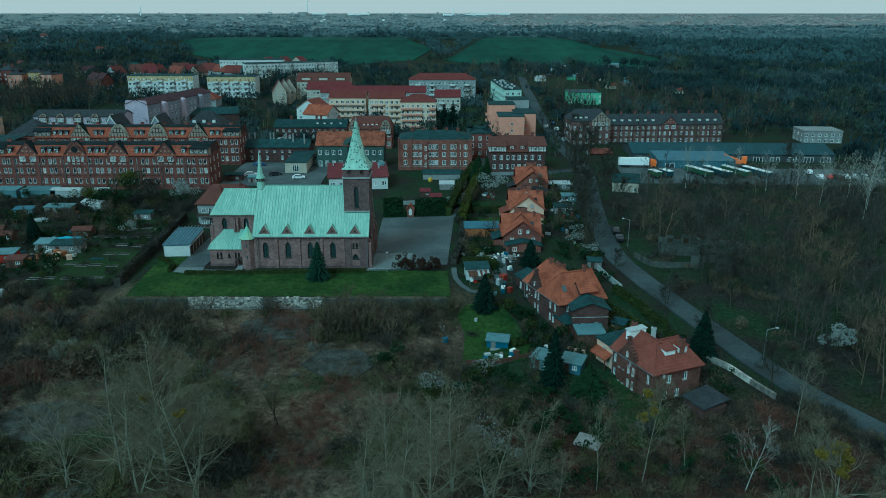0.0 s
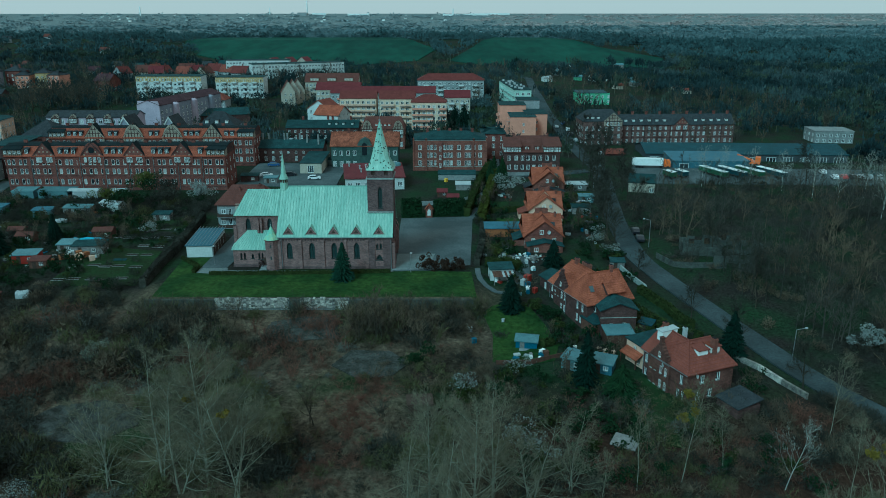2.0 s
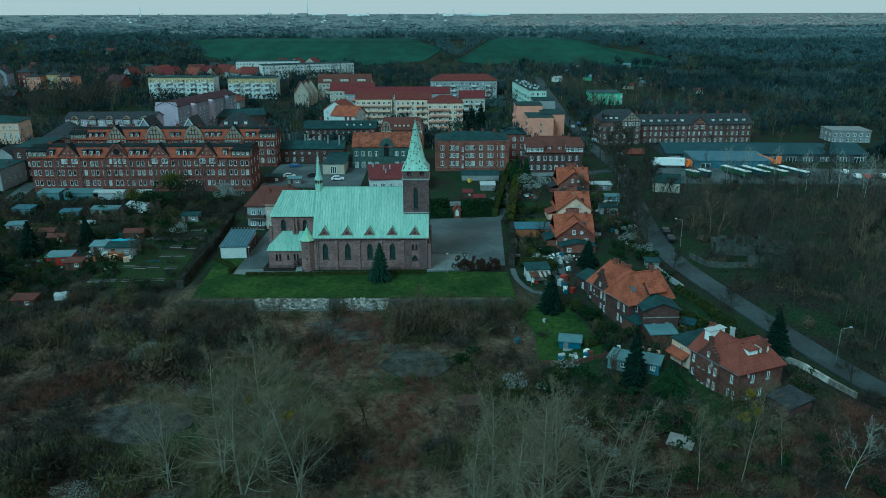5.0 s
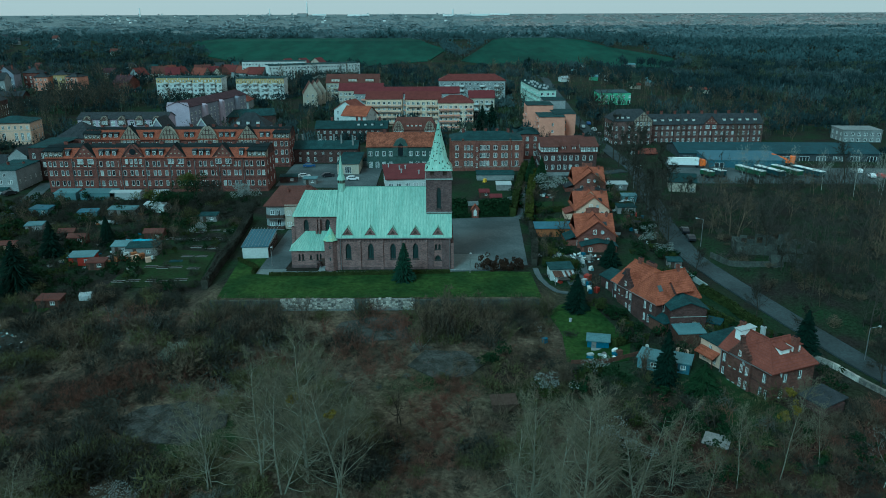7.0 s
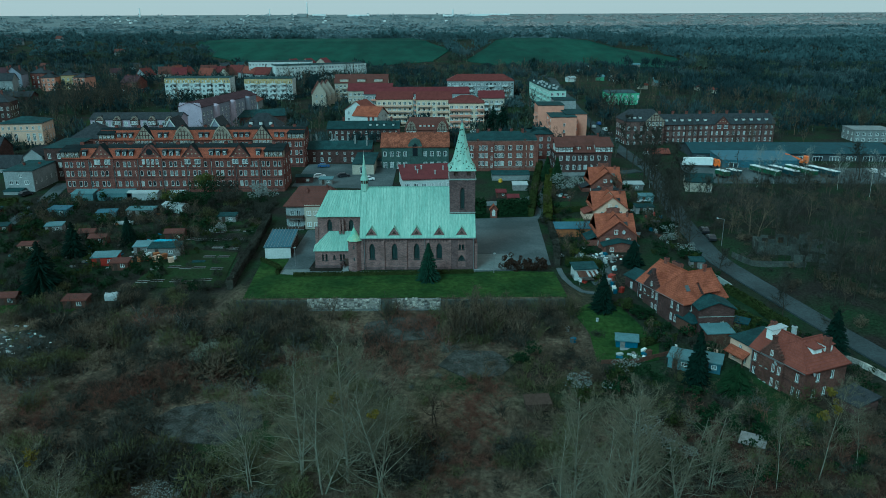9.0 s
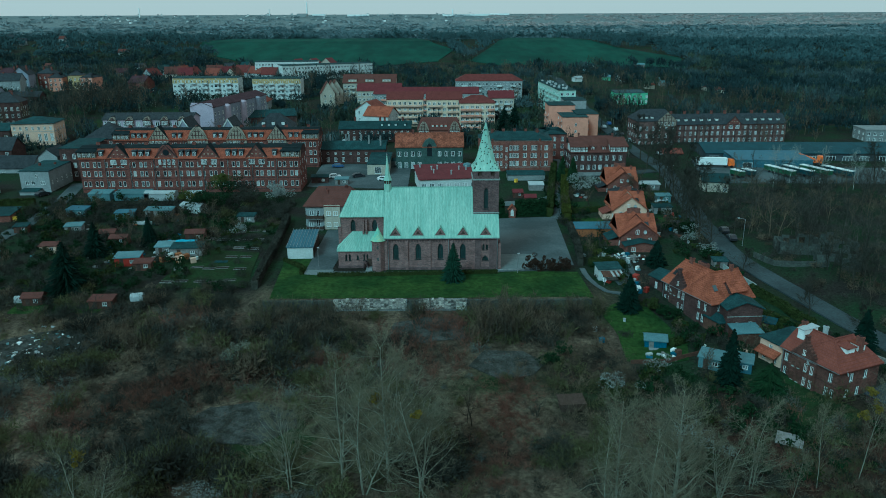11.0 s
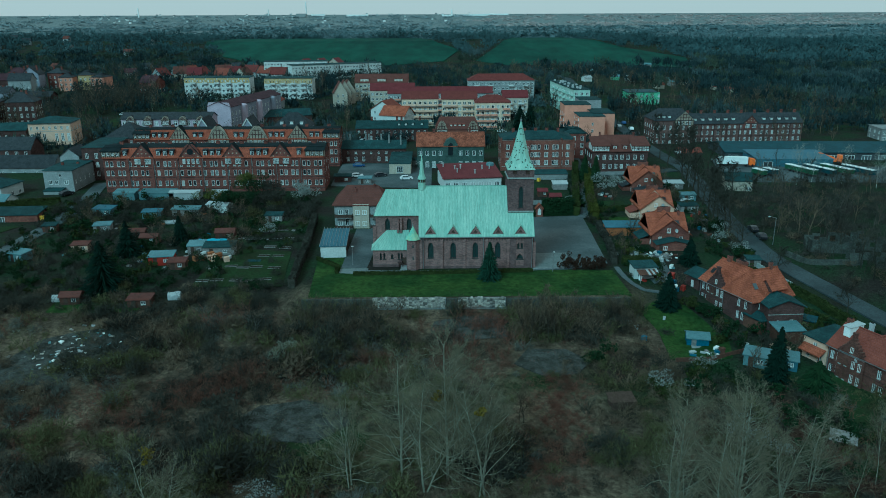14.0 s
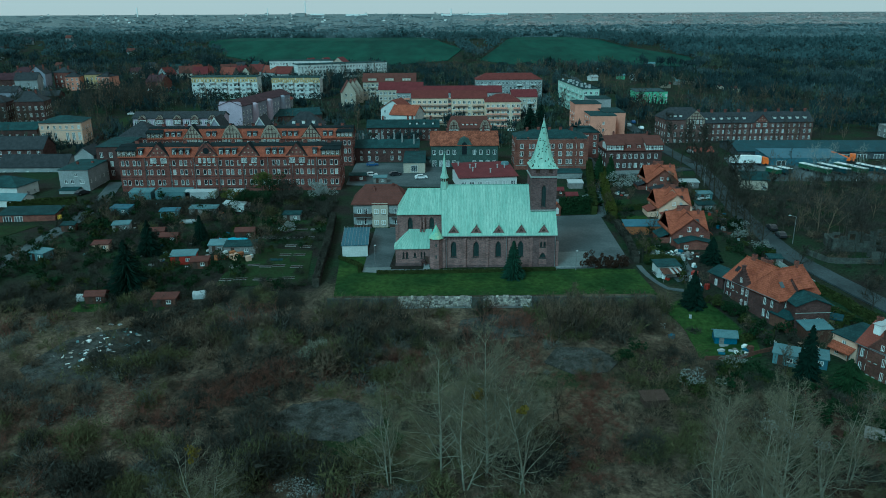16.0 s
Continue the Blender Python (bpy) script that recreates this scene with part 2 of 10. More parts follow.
NEEDLE_G = mat("green_spruce_needles", (0.02, 0.042, 0.026), 0.85, 0.4, 1.0)
WILLOW = mat("pale_catkins", (0.17, 0.18, 0.14), 0.9, 0.3, 0.5)
PANEL = mat("dirty_timber_panel", (0.33, 0.29, 0.23), 0.85, 0.3, 0.8)
OVERGROWN = mat("mossy_wall", (0.085, 0.09, 0.08), 0.95, 0.4, 0.6, 6, 0.4)
DARK_RENDER = mat("dark_render", (0.07, 0.078, 0.085), 0.9, 0.3, 0.5)
ASH = mat("grey_ash_and_rubble", (0.07, 0.072, 0.066), 0.95, 0.5, 0.5, 8, 0.8, col2=(0.028, 0.028, 0.023))
STRAW = mat("dry_grass", (0.155, 0.128, 0.08), 0.95, 0.4, 0.25, 6, col2=(0.085, 0.07, 0.045))


# ---- builders ----
class Geo:
    """Collects faces with material slots; becomes one mesh."""

    def __init__(self):
        self.v, self.f, self.m = [], [], []

    def add(self, verts, faces, mi=0):
        o = len(self.v)
        self.v += [tuple(p) for p in verts]
        self.f += [tuple(i + o for i in q) for q in faces]
        self.m += [mi] * len(faces)
        return self

    def box(self, x0, y0, z0, x1, y1, z1, mi=0):
        return self.add([(x0, y0, z0), (x1, y0, z0), (x1, y1, z0), (x0, y1, z0), (x0, y0, z1), (x1, y0, z1), (x1, y1, z1), (x0, y1, z1)],
                        [(3, 2, 1, 0), (4, 5, 6, 7), (0, 1, 5, 4), (1, 2, 6, 5), (2, 3, 7, 6), (3, 0, 4, 7)], mi)

    def poly(self, pts, mi=0):
        return self.add(pts, [tuple(range(len(pts)))], mi)

    def slab(self, pts, th, mi=0, under=None):
        """A flat polygon with thickness th downwards."""
        n = len(pts)
        low = [(x, y, z - th) for x, y, z in pts]
        self.add(list(pts) + low, [tuple(range(n)), tuple(range(2 * n - 1, n - 1, -1))] + [(i, i + n, (i + 1) % n + n, (i + 1) % n) for i in range(n)], mi)
        return self

    def prism_y(self, pts, y0, y1, mi=0):
        """Extrudes an (x, z) polygon along y."""
        n = len(pts)
        self.add([(x, y0, z) for x, z in pts] + [(x, y1, z) for x, z in pts],
                 [tuple(range(n)), tuple(range(2 * n - 1, n - 1, -1))] + [(i, i + n, (i + 1) % n + n, (i + 1) % n) for i in range(n)], mi)
        return self

    def prism_z(self, pts, z0, z1, mi=0):
        n = len(pts)
        self.add([(x, y, z0) for x, y in pts] + [(x, y, z1) for x, y in pts],
                 [tuple(range(n - 1, -1, -1)), tuple(range(n, 2 * n))] + [(i, (i + 1) % n, (i + 1) % n + n, i + n) for i in range(n)], mi)
        return self

    def ring(self, cx, cy, levels, n=8, mi=0, turn=0.0, top=True):
        """A turned body: levels of (z, radius)."""
        vs = []
        for z, r in levels:
            vs += [(cx + r * math.cos(turn + 2 * math.pi * i / n), cy + r * math.sin(turn + 2 * math.pi * i / n), z) for i in range(n)]
        fs = [(a * n + i, a * n + (i + 1) % n, (a + 1) * n + (i + 1) % n, (a + 1) * n + i) for a in range(len(levels) - 1) for i in range(n)]
        if top:
            fs += [tuple((len(levels) - 1) * n + i for i in range(n)), tuple(range(n - 1, -1, -1))]
        return self.add(vs, fs, mi)

    def tube(self, p0, p1, r0, r1, n=4, mi=0):
        p0, p1 = Vector(p0), Vector(p1)
        d = (p1 - p0).normalized()
        a = d.orthogonal().normalized()
        b = d.cross(a)
        vs = []
        for p, r in ((p0, r0), (p1, r1)):
            vs += [tuple(p + r * (math.cos(2 * math.pi * i / n) * a + math.sin(2 * math.pi * i / n) * b)) for i in range(n)]
        return self.add(vs, [(i, (i + 1) % n, n + (i + 1) % n, n + i) for i in range(n)] + [tuple(range(n, 2 * n)), tuple(range(n - 1, -1, -1))], mi)

    def mesh(self, name, mats):
        me = bpy.data.meshes.new(name)
        me.from_pydata(self.v, [], self.f)
        for mm in mats:
            me.materials.append(mm)
        me.polygons.foreach_set("material_index", self.m)
        me.update()
        return me


def part(name, geo, mats, parent=None, label="", m=None):
    """One mesh object from a Geo or a ready mesh, under a thing or a part."""
    me = geo if isinstance(geo, bpy.types.Mesh) else geo.mesh(name, mats if isinstance(mats, (list, tuple)) else [mats])
    ob = new(name, me)
    ob.parent = parent
    if m is not None:
        ob.matrix_basis = m
    if label:
        tagged(ob, label)
    return ob


def thing(name, label, category, x, y, z=None, rz=0, group="", kind=""):
    ob = new(name)
    ob.matrix_basis = pose(x, y, gz(x, y) if z is None else z, 0, 0, rz)
    return tagged(ob, label, category, group, kind)


def stuff(name, variants, places, mats, label, category, seed=1, kind="stuff"):
    """Many small growths joined in one mesh. variants: Geo; places: (x, y, z, scale, height scale, turn, variant)."""
    V, F, MI, o = [], [], [], 0
    arrs = []
    for g in variants:
        tri, mi = [], []
        for q, m in zip(g.f, g.m):
            for k in range(1, len(q) - 1):
                tri.append((q[0], q[k], q[k + 1]))
                mi.append(m)
        arrs.append((np.array(g.v, float), np.array(tri, int), np.array(mi, int)))
    for x, y, z, s, h, a, k in places:
        v, f, mi = arrs[k]
        c, sn = math.cos(a) * s, math.sin(a) * s
        V.append(np.column_stack((v[:, 0] * c - v[:, 1] * sn + x, v[:, 0] * sn + v[:, 1] * c + y, v[:, 2] * h + z)))
        F.append(f + o)
        MI.append(mi)
        o += len(v)
    V, F, MI = np.concatenate(V), np.concatenate(F), np.concatenate(MI)
    me = bpy.data.meshes.new(name)
    me.vertices.add(len(V))
    me.vertices.foreach_set("co", V.ravel())
    me.loops.add(len(F) * 3)
    me.loops.foreach_set("vertex_index", F.ravel())
    me.polygons.add(len(F))
    me.polygons.foreach_set("loop_start", np.arange(0, len(F) * 3, 3))
    me.polygons.foreach_set("material_index", MI)
    for m in mats:
        me.materials.append(m)
    me.update(calc_edges=True)
    return tagged(new(name, me), label, category, kind=kind)


# ---- the lie of the land ----
PROFILE = [(-300, -8), (60, -6.5), (85, -5.6), (105, -4.3), (120, -3.6), (135, -2.4), (150, -0.8), (160, 0.0), (200, 0.3), (230, 2.0), (260, 2.8), (320, 3.0),
           (400, 5.0), (450, 8.0), (540, 12.0), (650, 9.0), (720, 8.0), (920, 26.0), (1000, 27.0), (1250, 6.0), (1700, 5.0), (3000, 24.0), (4850, 65.0), (6000, 65.0)]
PY, PZ = [p[0] for p in PROFILE], [p[1] for p in PROFILE]


def smooth(a, b, v):
    t = min(1.0, max(0.0, (v - a) / (b - a)))
    return t * t * (3 - 2 * t)


WALL_Y = 139.5


ROAD = [(112, 30), (92, 60), (77, 84), (67.5, 98), (59.7, 111), (57.7, 117.5), (54.8, 126), (52.1, 134), (49.0, 142.5), (45.4, 152.5), (42.6, 163), (41.4, 172), (41.7, 182), (42.6, 195), (44.4, 210), (46.2, 226), (48.6, 242), (50.4, 260), (49.2, 289), (49.4, 319), (50.4, 363), (51.4, 408), (54, 490), (60, 600)]


def gz(x, y):
    z = float(np.interp(y, PY, PZ))
    # the lane runs in a shallow cutting
    off = abs(x - float(np.interp(y, [q[1] for q in ROAD], [q[0] for q in ROAD])))
    lane_side = smooth(5, 11, off)
    z -= 1.2 * (1 - lane_side) * (1 - smooth(160, 185, y))
    if 200 < y < 1300:
        flat = float(np.interp(y, [200, 320, 700, 853, 1000, 1300], [0.3, 1.5, 1.0, 3.0, 14.0, 6.0]))
        z += (flat - z) * smooth(60, 260, x + (30 if y < 700 else -90))
    # the church stands on a level terrace behind a retaining wall
    inside = smooth(-71, -68, x) * (1 - smooth(1, 6, x)) * smooth(WALL_Y - 0.1, WALL_Y + 0.3, y) * (1 - smooth(205, 225, y))
    z += (0.4 - z) * inside
    # hummocks in the waste land
    if y < 138:
        z += lane_side * (0.9 * noise.noise((x * 0.05, y * 0.05, 0.3)) + 0.5 * noise.noise((x * 0.16, y * 0.16, 4.0)))
    return z


def lines(fine0, fine1, step, far0, far1):
    out, v, s = [], fine0, step
    while v <= fine1:
        out.append(v)
        v += step
    v = out[-1]
    while v < far1:
        s *= 1.13
        v += s
        out.append(min(v, far1))
    v, s = fine0, step
    while v > far0:
        s *= 1.13
        v -= s
        out.append(max(v, far0))
    return sorted(out)


gx = lines(-190, 190, 2.5, -4800, 4800)
gy = sorted(lines(40, 330, 2.5, -400, 4850) + [WALL_Y - 0.1, WALL_Y + 0.3])
ground_geo = Geo()
ground_geo.v = [(x, y, gz(x, y)) for y in gy for x in gx]
nx = len(gx)
ground_geo.f = [(j * nx + i, j * nx + i + 1, (j + 1) * nx + i + 1, (j + 1) * nx + i) for j in range(len(gy) - 1) for i in range(nx - 1)]
ground_geo.m = [0] * len(ground_geo.f)


def ground_material():
    m = mat("waste_ground", (0.112, 0.09, 0.062), 0.95, 0.5, 0.05, 14, 0.7, col2=(0.031, 0.026, 0.019), mixat=0.5)
    nt = m.node_tree
    b = nt.nodes["Principled BSDF"]
    old = b.inputs["Base Color"].links[0].from_socket
    geo = nt.nodes.new("ShaderNodeNewGeometry")
    n = nt.nodes.new("ShaderNodeTexNoise")
    n.inputs["Scale"].default_value = 0.035
    n.inputs["Detail"].default_value = 5
    nt.links.new(geo.outputs["Position"], n.inputs["Vector"])
    r = nt.nodes.new("ShaderNodeValToRGB")
    r.color_ramp.elements[0].position, r.color_ramp.elements[1].position = 0.53, 0.66
    nt.links.new(n.outputs["Fac"], r.inputs[0])
    mx = nt.nodes.new("ShaderNodeMix")
    mx.data_type = "RGBA"
    nt.links.new(r.outputs[0], mx.inputs["Factor"])
    nt.links.new(old, mx.inputs["A"])
    mx.inputs["B"].default_value = (0.020, 0.031, 0.012, 1)
    # haze put into the colour: the ground pales to grey with distance
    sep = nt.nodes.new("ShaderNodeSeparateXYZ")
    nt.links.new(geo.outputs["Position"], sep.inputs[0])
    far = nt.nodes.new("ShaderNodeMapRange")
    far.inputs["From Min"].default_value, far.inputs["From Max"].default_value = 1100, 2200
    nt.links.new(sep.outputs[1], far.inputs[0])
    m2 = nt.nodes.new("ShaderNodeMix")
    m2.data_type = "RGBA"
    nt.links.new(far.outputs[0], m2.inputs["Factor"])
    # dark turf and leaf mould in the gardens, the town and the wood
    turf = nt.nodes.new("ShaderNodeMapRange")
    turf.inputs["From Min"].default_value, turf.inputs["From Max"].default_value = 139, 150
    nt.links.new(sep.outputs[1], turf.inputs[0])
    wood = nt.nodes.new("ShaderNodeMapRange")
    wood.inputs["From Min"].default_value, wood.inputs["From Max"].default_value = 1, 9
    nt.links.new(sep.outputs[0], wood.inputs[0])
    both = nt.nodes.new("ShaderNodeMath")
    both.operation = "MAXIMUM"
    nt.links.new(turf.outputs[0], both.inputs[0])
    nt.links.new(wood.outputs[0], both.inputs[1])
    n2 = nt.nodes.new("ShaderNodeTexNoise")
    n2.inputs["Scale"].default_value = 0.09
    n2.inputs["Detail"].default_value = 7
    nt.links.new(geo.outputs["Position"], n2.inputs["Vector"])
    r2 = nt.nodes.new("ShaderNodeValToRGB")
    r2.color_ramp.elements[0].position, r2.color_ramp.elements[1].position = 0.38, 0.64
    r2.color_ramp.elements[0].color = (0.022, 0.02, 0.017, 1)
    r2.color_ramp.elements[1].color = (0.019, 0.033, 0.015, 1)
    nt.links.new(n2.outputs["Fac"], r2.inputs[0])
    litter = nt.nodes.new("ShaderNodeMapRange")
    litter.inputs["From Min"].default_value, litter.inputs["From Max"].default_value = 112, 96
    nt.links.new(sep.outputs[1], litter.inputs[0])
    m4 = nt.nodes.new("ShaderNodeMix")
    m4.data_type = "RGBA"
    nt.links.new(litter.outputs[0], m4.inputs["Factor"])
    nt.links.new(r2.outputs[0], m4.inputs["A"])
    m4.inputs["B"].default_value = (0.034, 0.021, 0.015, 1)
    m3 = nt.nodes.new("ShaderNodeMix")
    m3.data_type = "RGBA"
    nt.links.new(both.outputs[0], m3.inputs["Factor"])
    nt.links.new(mx.outputs["Result"], m3.inputs["A"])
    nt.links.new(m4.outputs["Result"], m3.inputs["B"])
    nt.links.new(m3.outputs["Result"], m2.inputs["A"])
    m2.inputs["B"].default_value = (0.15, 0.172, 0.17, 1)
    # stems, clods and litter
    n3 = nt.nodes.new("ShaderNodeTexNoise")
    n3.inputs["Scale"].default_value = 1.7
    n3.inputs["Detail"].default_value = 8
    n3.inputs["Roughness"].default_value = 0.75
    nt.links.new(geo.outputs["Position"], n3.inputs["Vector"])
    r3 = nt.nodes.new("ShaderNodeMapRange")
    r3.inputs["From Min"].default_value, r3.inputs["From Max"].default_value = 0.32, 0.68
    r3.inputs["To Min"].default_value, r3.inputs["To Max"].default_value = 0.3, 1.7
    nt.links.new(n3.outputs["Fac"], r3.inputs[0])
    sc = nt.nodes.new("ShaderNodeVectorMath")
    sc.operation = "SCALE"
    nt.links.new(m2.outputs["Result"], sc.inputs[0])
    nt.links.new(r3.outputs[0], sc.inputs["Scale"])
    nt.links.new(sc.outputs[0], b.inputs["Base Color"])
    return m


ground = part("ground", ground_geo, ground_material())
for p in ground.data.polygons:
    p.use_smooth = True
tagged(ground, "uneven ground of dead grass, litter and scrub", "ground", kind="structure")


def drape(name, pts, material, label, category, up=0.06, cell=2.5, kind="structure"):
    """A sheet over the ground inside a polygon of (x, y)."""
    bm = bmesh.new()
    bm.faces.new([bm.verts.new((x, y, 0)) for x, y in pts])
    xs, ys = [p[0] for p in pts], [p[1] for p in pts]
    for axis, lo, hi in ((0, min(xs), max(xs)), (1, min(ys), max(ys))):
        v = math.ceil(lo / cell) * cell
        while v < hi:
            co, no = [0, 0, 0], [0, 0, 0]
            co[axis], no[axis] = v, 1
            bmesh.ops.bisect_plane(bm, geom=bm.verts[:] + bm.edges[:] + bm.faces[:], plane_co=co, plane_no=no)
            v += cell
    for v in bm.verts:
        v.co.z = gz(v.co.x, v.co.y) + up
    ext = bmesh.ops.extrude_face_region(bm, geom=bm.faces[:])
    bmesh.ops.translate(bm, vec=(0, 0, -up - 0.3), verts=[g for g in ext["geom"] if isinstance(g, bmesh.types.BMVert)])
    bmesh.ops.recalc_face_normals(bm, faces=bm.faces[:])
    me = bpy.data.meshes.new(name)
    bm.to_mesh(me)
    bm.free()
    me.materials.append(material)
    return tagged(new(name, me), label, category, kind=kind)


def strip(name, line, width, material, label, category, up=0.2, step=3.0):
    """A band along a line of (x, y), with sides."""
    pts = []
    for (x0, y0), (x1, y1) in zip(line, line[1:]):
        n = max(1, int(math.hypot(x1 - x0, y1 - y0) / step))
        pts += [(x0 + (x1 - x0) * k / n, y0 + (y1 - y0) * k / n) for k in range(n)]
    pts.append(line[-1])
    for _ in range(4):
        pts = [pts[0]] + [((a[0] + 2 * b[0] + c[0]) / 4, (a[1] + 2 * b[1] + c[1]) / 4) for a, b, c in zip(pts, pts[1:], pts[2:])] + [pts[-1]]
    g, rows = Geo(), []
    for k, (x, y) in enumerate(pts):
        a, b = pts[max(0, k - 1)], pts[min(len(pts) - 1, k + 1)]
        d = Vector((b[0] - a[0], b[1] - a[1])).normalized()
        rows.append([(x - d.y * s * width / 2, y + d.x * s * width / 2) for s in (-1, -0.5, 0, 0.5, 1)])
    for row in rows:
        zs = [gz(*q) for q in row]
        zt = max(zs) * 0.5 + sum(zs) / 10 + up
        row_v = [(*row[0], zt - 0.5)] + [(*q, zt + 0.04 * (1 - abs(i - 2) / 2)) for i, q in enumerate(row)] + [(*row[4], zt - 0.5)]
        g.v += row_v
    for k in range(len(rows) - 1):
        for i in range(6):
            g.f.append((k * 7 + i + 1, k * 7 + i, k * 7 + 7 + i, k * 7 + 8 + i))
            g.m.append(0)
    return tagged(part(name, g, material), label, category, kind="structure")


strip("road", ROAD, 5.4, ASPHALT, "worn grey asphalt lane through the trees", "road")


# ---- windows and walls ----
WINDOWS = {}


def window_mesh(w, h, frame=None, style="two"):
    """A window standing on z = 0, outside towards -y: frame, panes, sill."""
    frame = frame or FRAME_W
    key = (round(w, 2), round(h, 2), frame.name, style)
    if key not in WINDOWS:
        b = max(0.06, min(0.13, w * 0.1))
        x0, x1 = -w / 2, w / 2
        parts = {"one": 1, "three": 3}.get(style, 2)
        bars = [(x0, x0 + b)] + [(x0 + w * k / parts - b / 2, x0 + w * k / parts + b / 2) for k in range(1, parts)] + [(x1 - b, x1)]
        rails = [(0.0, b)] + ([(h * 0.66, h * 0.66 + b)] if style in ("cross", "arch") else []) + [(h - b, h)]
        us = [v for q in bars for v in q]
        zs = [v for q in rails for v in q]
        g, seen = Geo(), {}

        def vert(u, y, z):
            k = (round(u, 4), y, round(z, 4))
            if k not in seen:
                seen[k] = len(g.v)
                g.v.append(k)
            return seen[k]

        def face(pts, mi):
            g.f.append(tuple(vert(*q) for q in pts))
            g.m.append(mi)

        for i in range(len(us) - 1):
            for j in range(len(zs) - 1):
                a, c, d, e = us[i], us[i + 1], zs[j], zs[j + 1]
                if i % 2 and j % 2:
                    face([(a, 0.13, d), (c, 0.13, d), (c, 0.13, e), (a, 0.13, e)], 1)
                    for q in (((a, d), (c, d)), ((c, d), (c, e)), ((c, e), (a, e)), ((a, e), (a, d))):
                        face([(q[0][0], 0.07, q[0][1]), (q[1][0], 0.07, q[1][1]), (q[1][0], 0.13, q[1][1]), (q[0][0], 0.13, q[0][1])], 0)
                else:
                    face([(a, 0.07, d), (c, 0.07, d), (c, 0.07, e), (a, 0.07, e)], 0)
        face([(x0, 0.07, 0), (x1, 0.07, 0), (x1, -0.07, -0.03), (x0, -0.07, -0.03)][::-1], 2)
        face([(x0, -0.07, -0.03), (x1, -0.07, -0.03), (x1, -0.07, -0.12), (x0, -0.07, -0.12)][::-1], 2)
        WINDOWS[key] = g.mesh("window", [frame, GLASS, STONE_L])
    return WINDOWS[key]


def facade(g, ox, oy, ux, uy, L, z0, H, wins, mi=0, depth=0.14):
    """A wall sheet from (ox, oy) along (ux, uy), with openings and their reveals. wins: (u, z, w, h, ...)."""
    def P(u, z, d=0.0):
        return (ox + ux * u - uy * d, oy + uy * u + ux * d, z)
    us = sorted({0.0, L} | {round(w[0] + s * w[2] / 2, 3) for w in wins for s in (-1, 1)})
    zs = sorted({z0, z0 + H} | {round(v, 3) for w in wins for v in (z0 + w[1], z0 + w[1] + w[3])})
    for a, b in zip(us, us[1:]):
        for c, d in zip(zs, zs[1:]):
            um, zm = (a + b) / 2, (c + d) / 2
            if not any(abs(um - w[0]) < w[2] / 2 and z0 + w[1] < zm < z0 + w[1] + w[3] for w in wins):
                g.add([P(a, c), P(b, c), P(b, d), P(a, d)], [(0, 1, 2, 3)], mi)
    for w in wins:
        a, b, c, d = w[0] - w[2] / 2, w[0] + w[2] / 2, z0 + w[1], z0 + w[1] + w[3]
        g.add([P(a, c), P(b, c), P(b, d), P(a, d), P(a, c, depth), P(b, c, depth), P(b, d, depth), P(a, d, depth)],
              [(0, 4, 5, 1), (1, 5, 6, 2), (2, 6, 7, 3), (3, 7, 4, 0)], mi)


def cols(L, n, zs, w, h, style="two", skip=(), margin=0.0):
    """Even columns of windows on a wall of length L, at the heights zs."""
    p = (L - 2 * margin) / n
    return [(margin + p * (k + 0.5), z, w, h, style) for z in zs for k in range(n) if k not in skip]


def set_windows(parent, ox, oy, ux, uy, z0, wins, frame):
    a = math.degrees(math.atan2(uy, ux))
    for w in wins:
        me = window_mesh(w[2], w[3], frame, w[4] if len(w) > 4 else "two")
        part("window", me, None, parent, m=pose(ox + ux * w[0], oy + uy * w[0], z0 + w[1], 0, 0, a))


def roof_geo(L, D, H, kind, rise, over, mi=0, hip=None, th=0.18):
    """Roof over -L/2..L/2, 0..D, eaves at H. Ridge along x (gable, hip, halfhip) or a low flat deck."""
    g = Geo()
    x0, x1, y0, y1, ym = -L / 2 - over, L / 2 + over, -over, D + over, D / 2
    drop = rise * over / (D / 2)
    e, r = H - drop + th, H + rise + th
    if kind == "gable":
        g.slab([(x0, y0, e), (x1, y0, e), (x1, ym, r), (x0, ym, r)], th, mi)
        g.slab([(x1, y1, e), (x0, y1, e), (x0, ym, r), (x1, ym, r)], th, mi)
    elif kind == "hip":
        k = hip if hip is not None else D / 2
        a, b = -L / 2 + k, L / 2 - k
        g.slab([(x0, y0, e), (x1, y0, e), (b, ym, r), (a, ym, r)], th, mi)
        g.slab([(x1, y1, e), (x0, y1, e), (a, ym, r), (b, ym, r)], th, mi)
        g.slab([(x0, y1, e), (x0, y0, e), (a, ym, r)], th, mi)
        g.slab([(x1, y0, e), (x1, y1, e), (b, ym, r)], th, mi)
    elif kind == "cross":
        xm = 0.0
        g.slab([(x0, y0, e), (xm, y0, r), (xm, y1, r), (x0, y1, e)][::-1], th, mi)
        g.slab([(xm, y0, r), (x1, y0, e), (x1, y1, e), (xm, y1, r)][::-1], th, mi)
    else:
        g.slab([(x0, y0, H + th), (x1, y0, H + th), (x1, y1, H + th + rise), (x0, y1, H + th + rise)], th, mi)
    return g


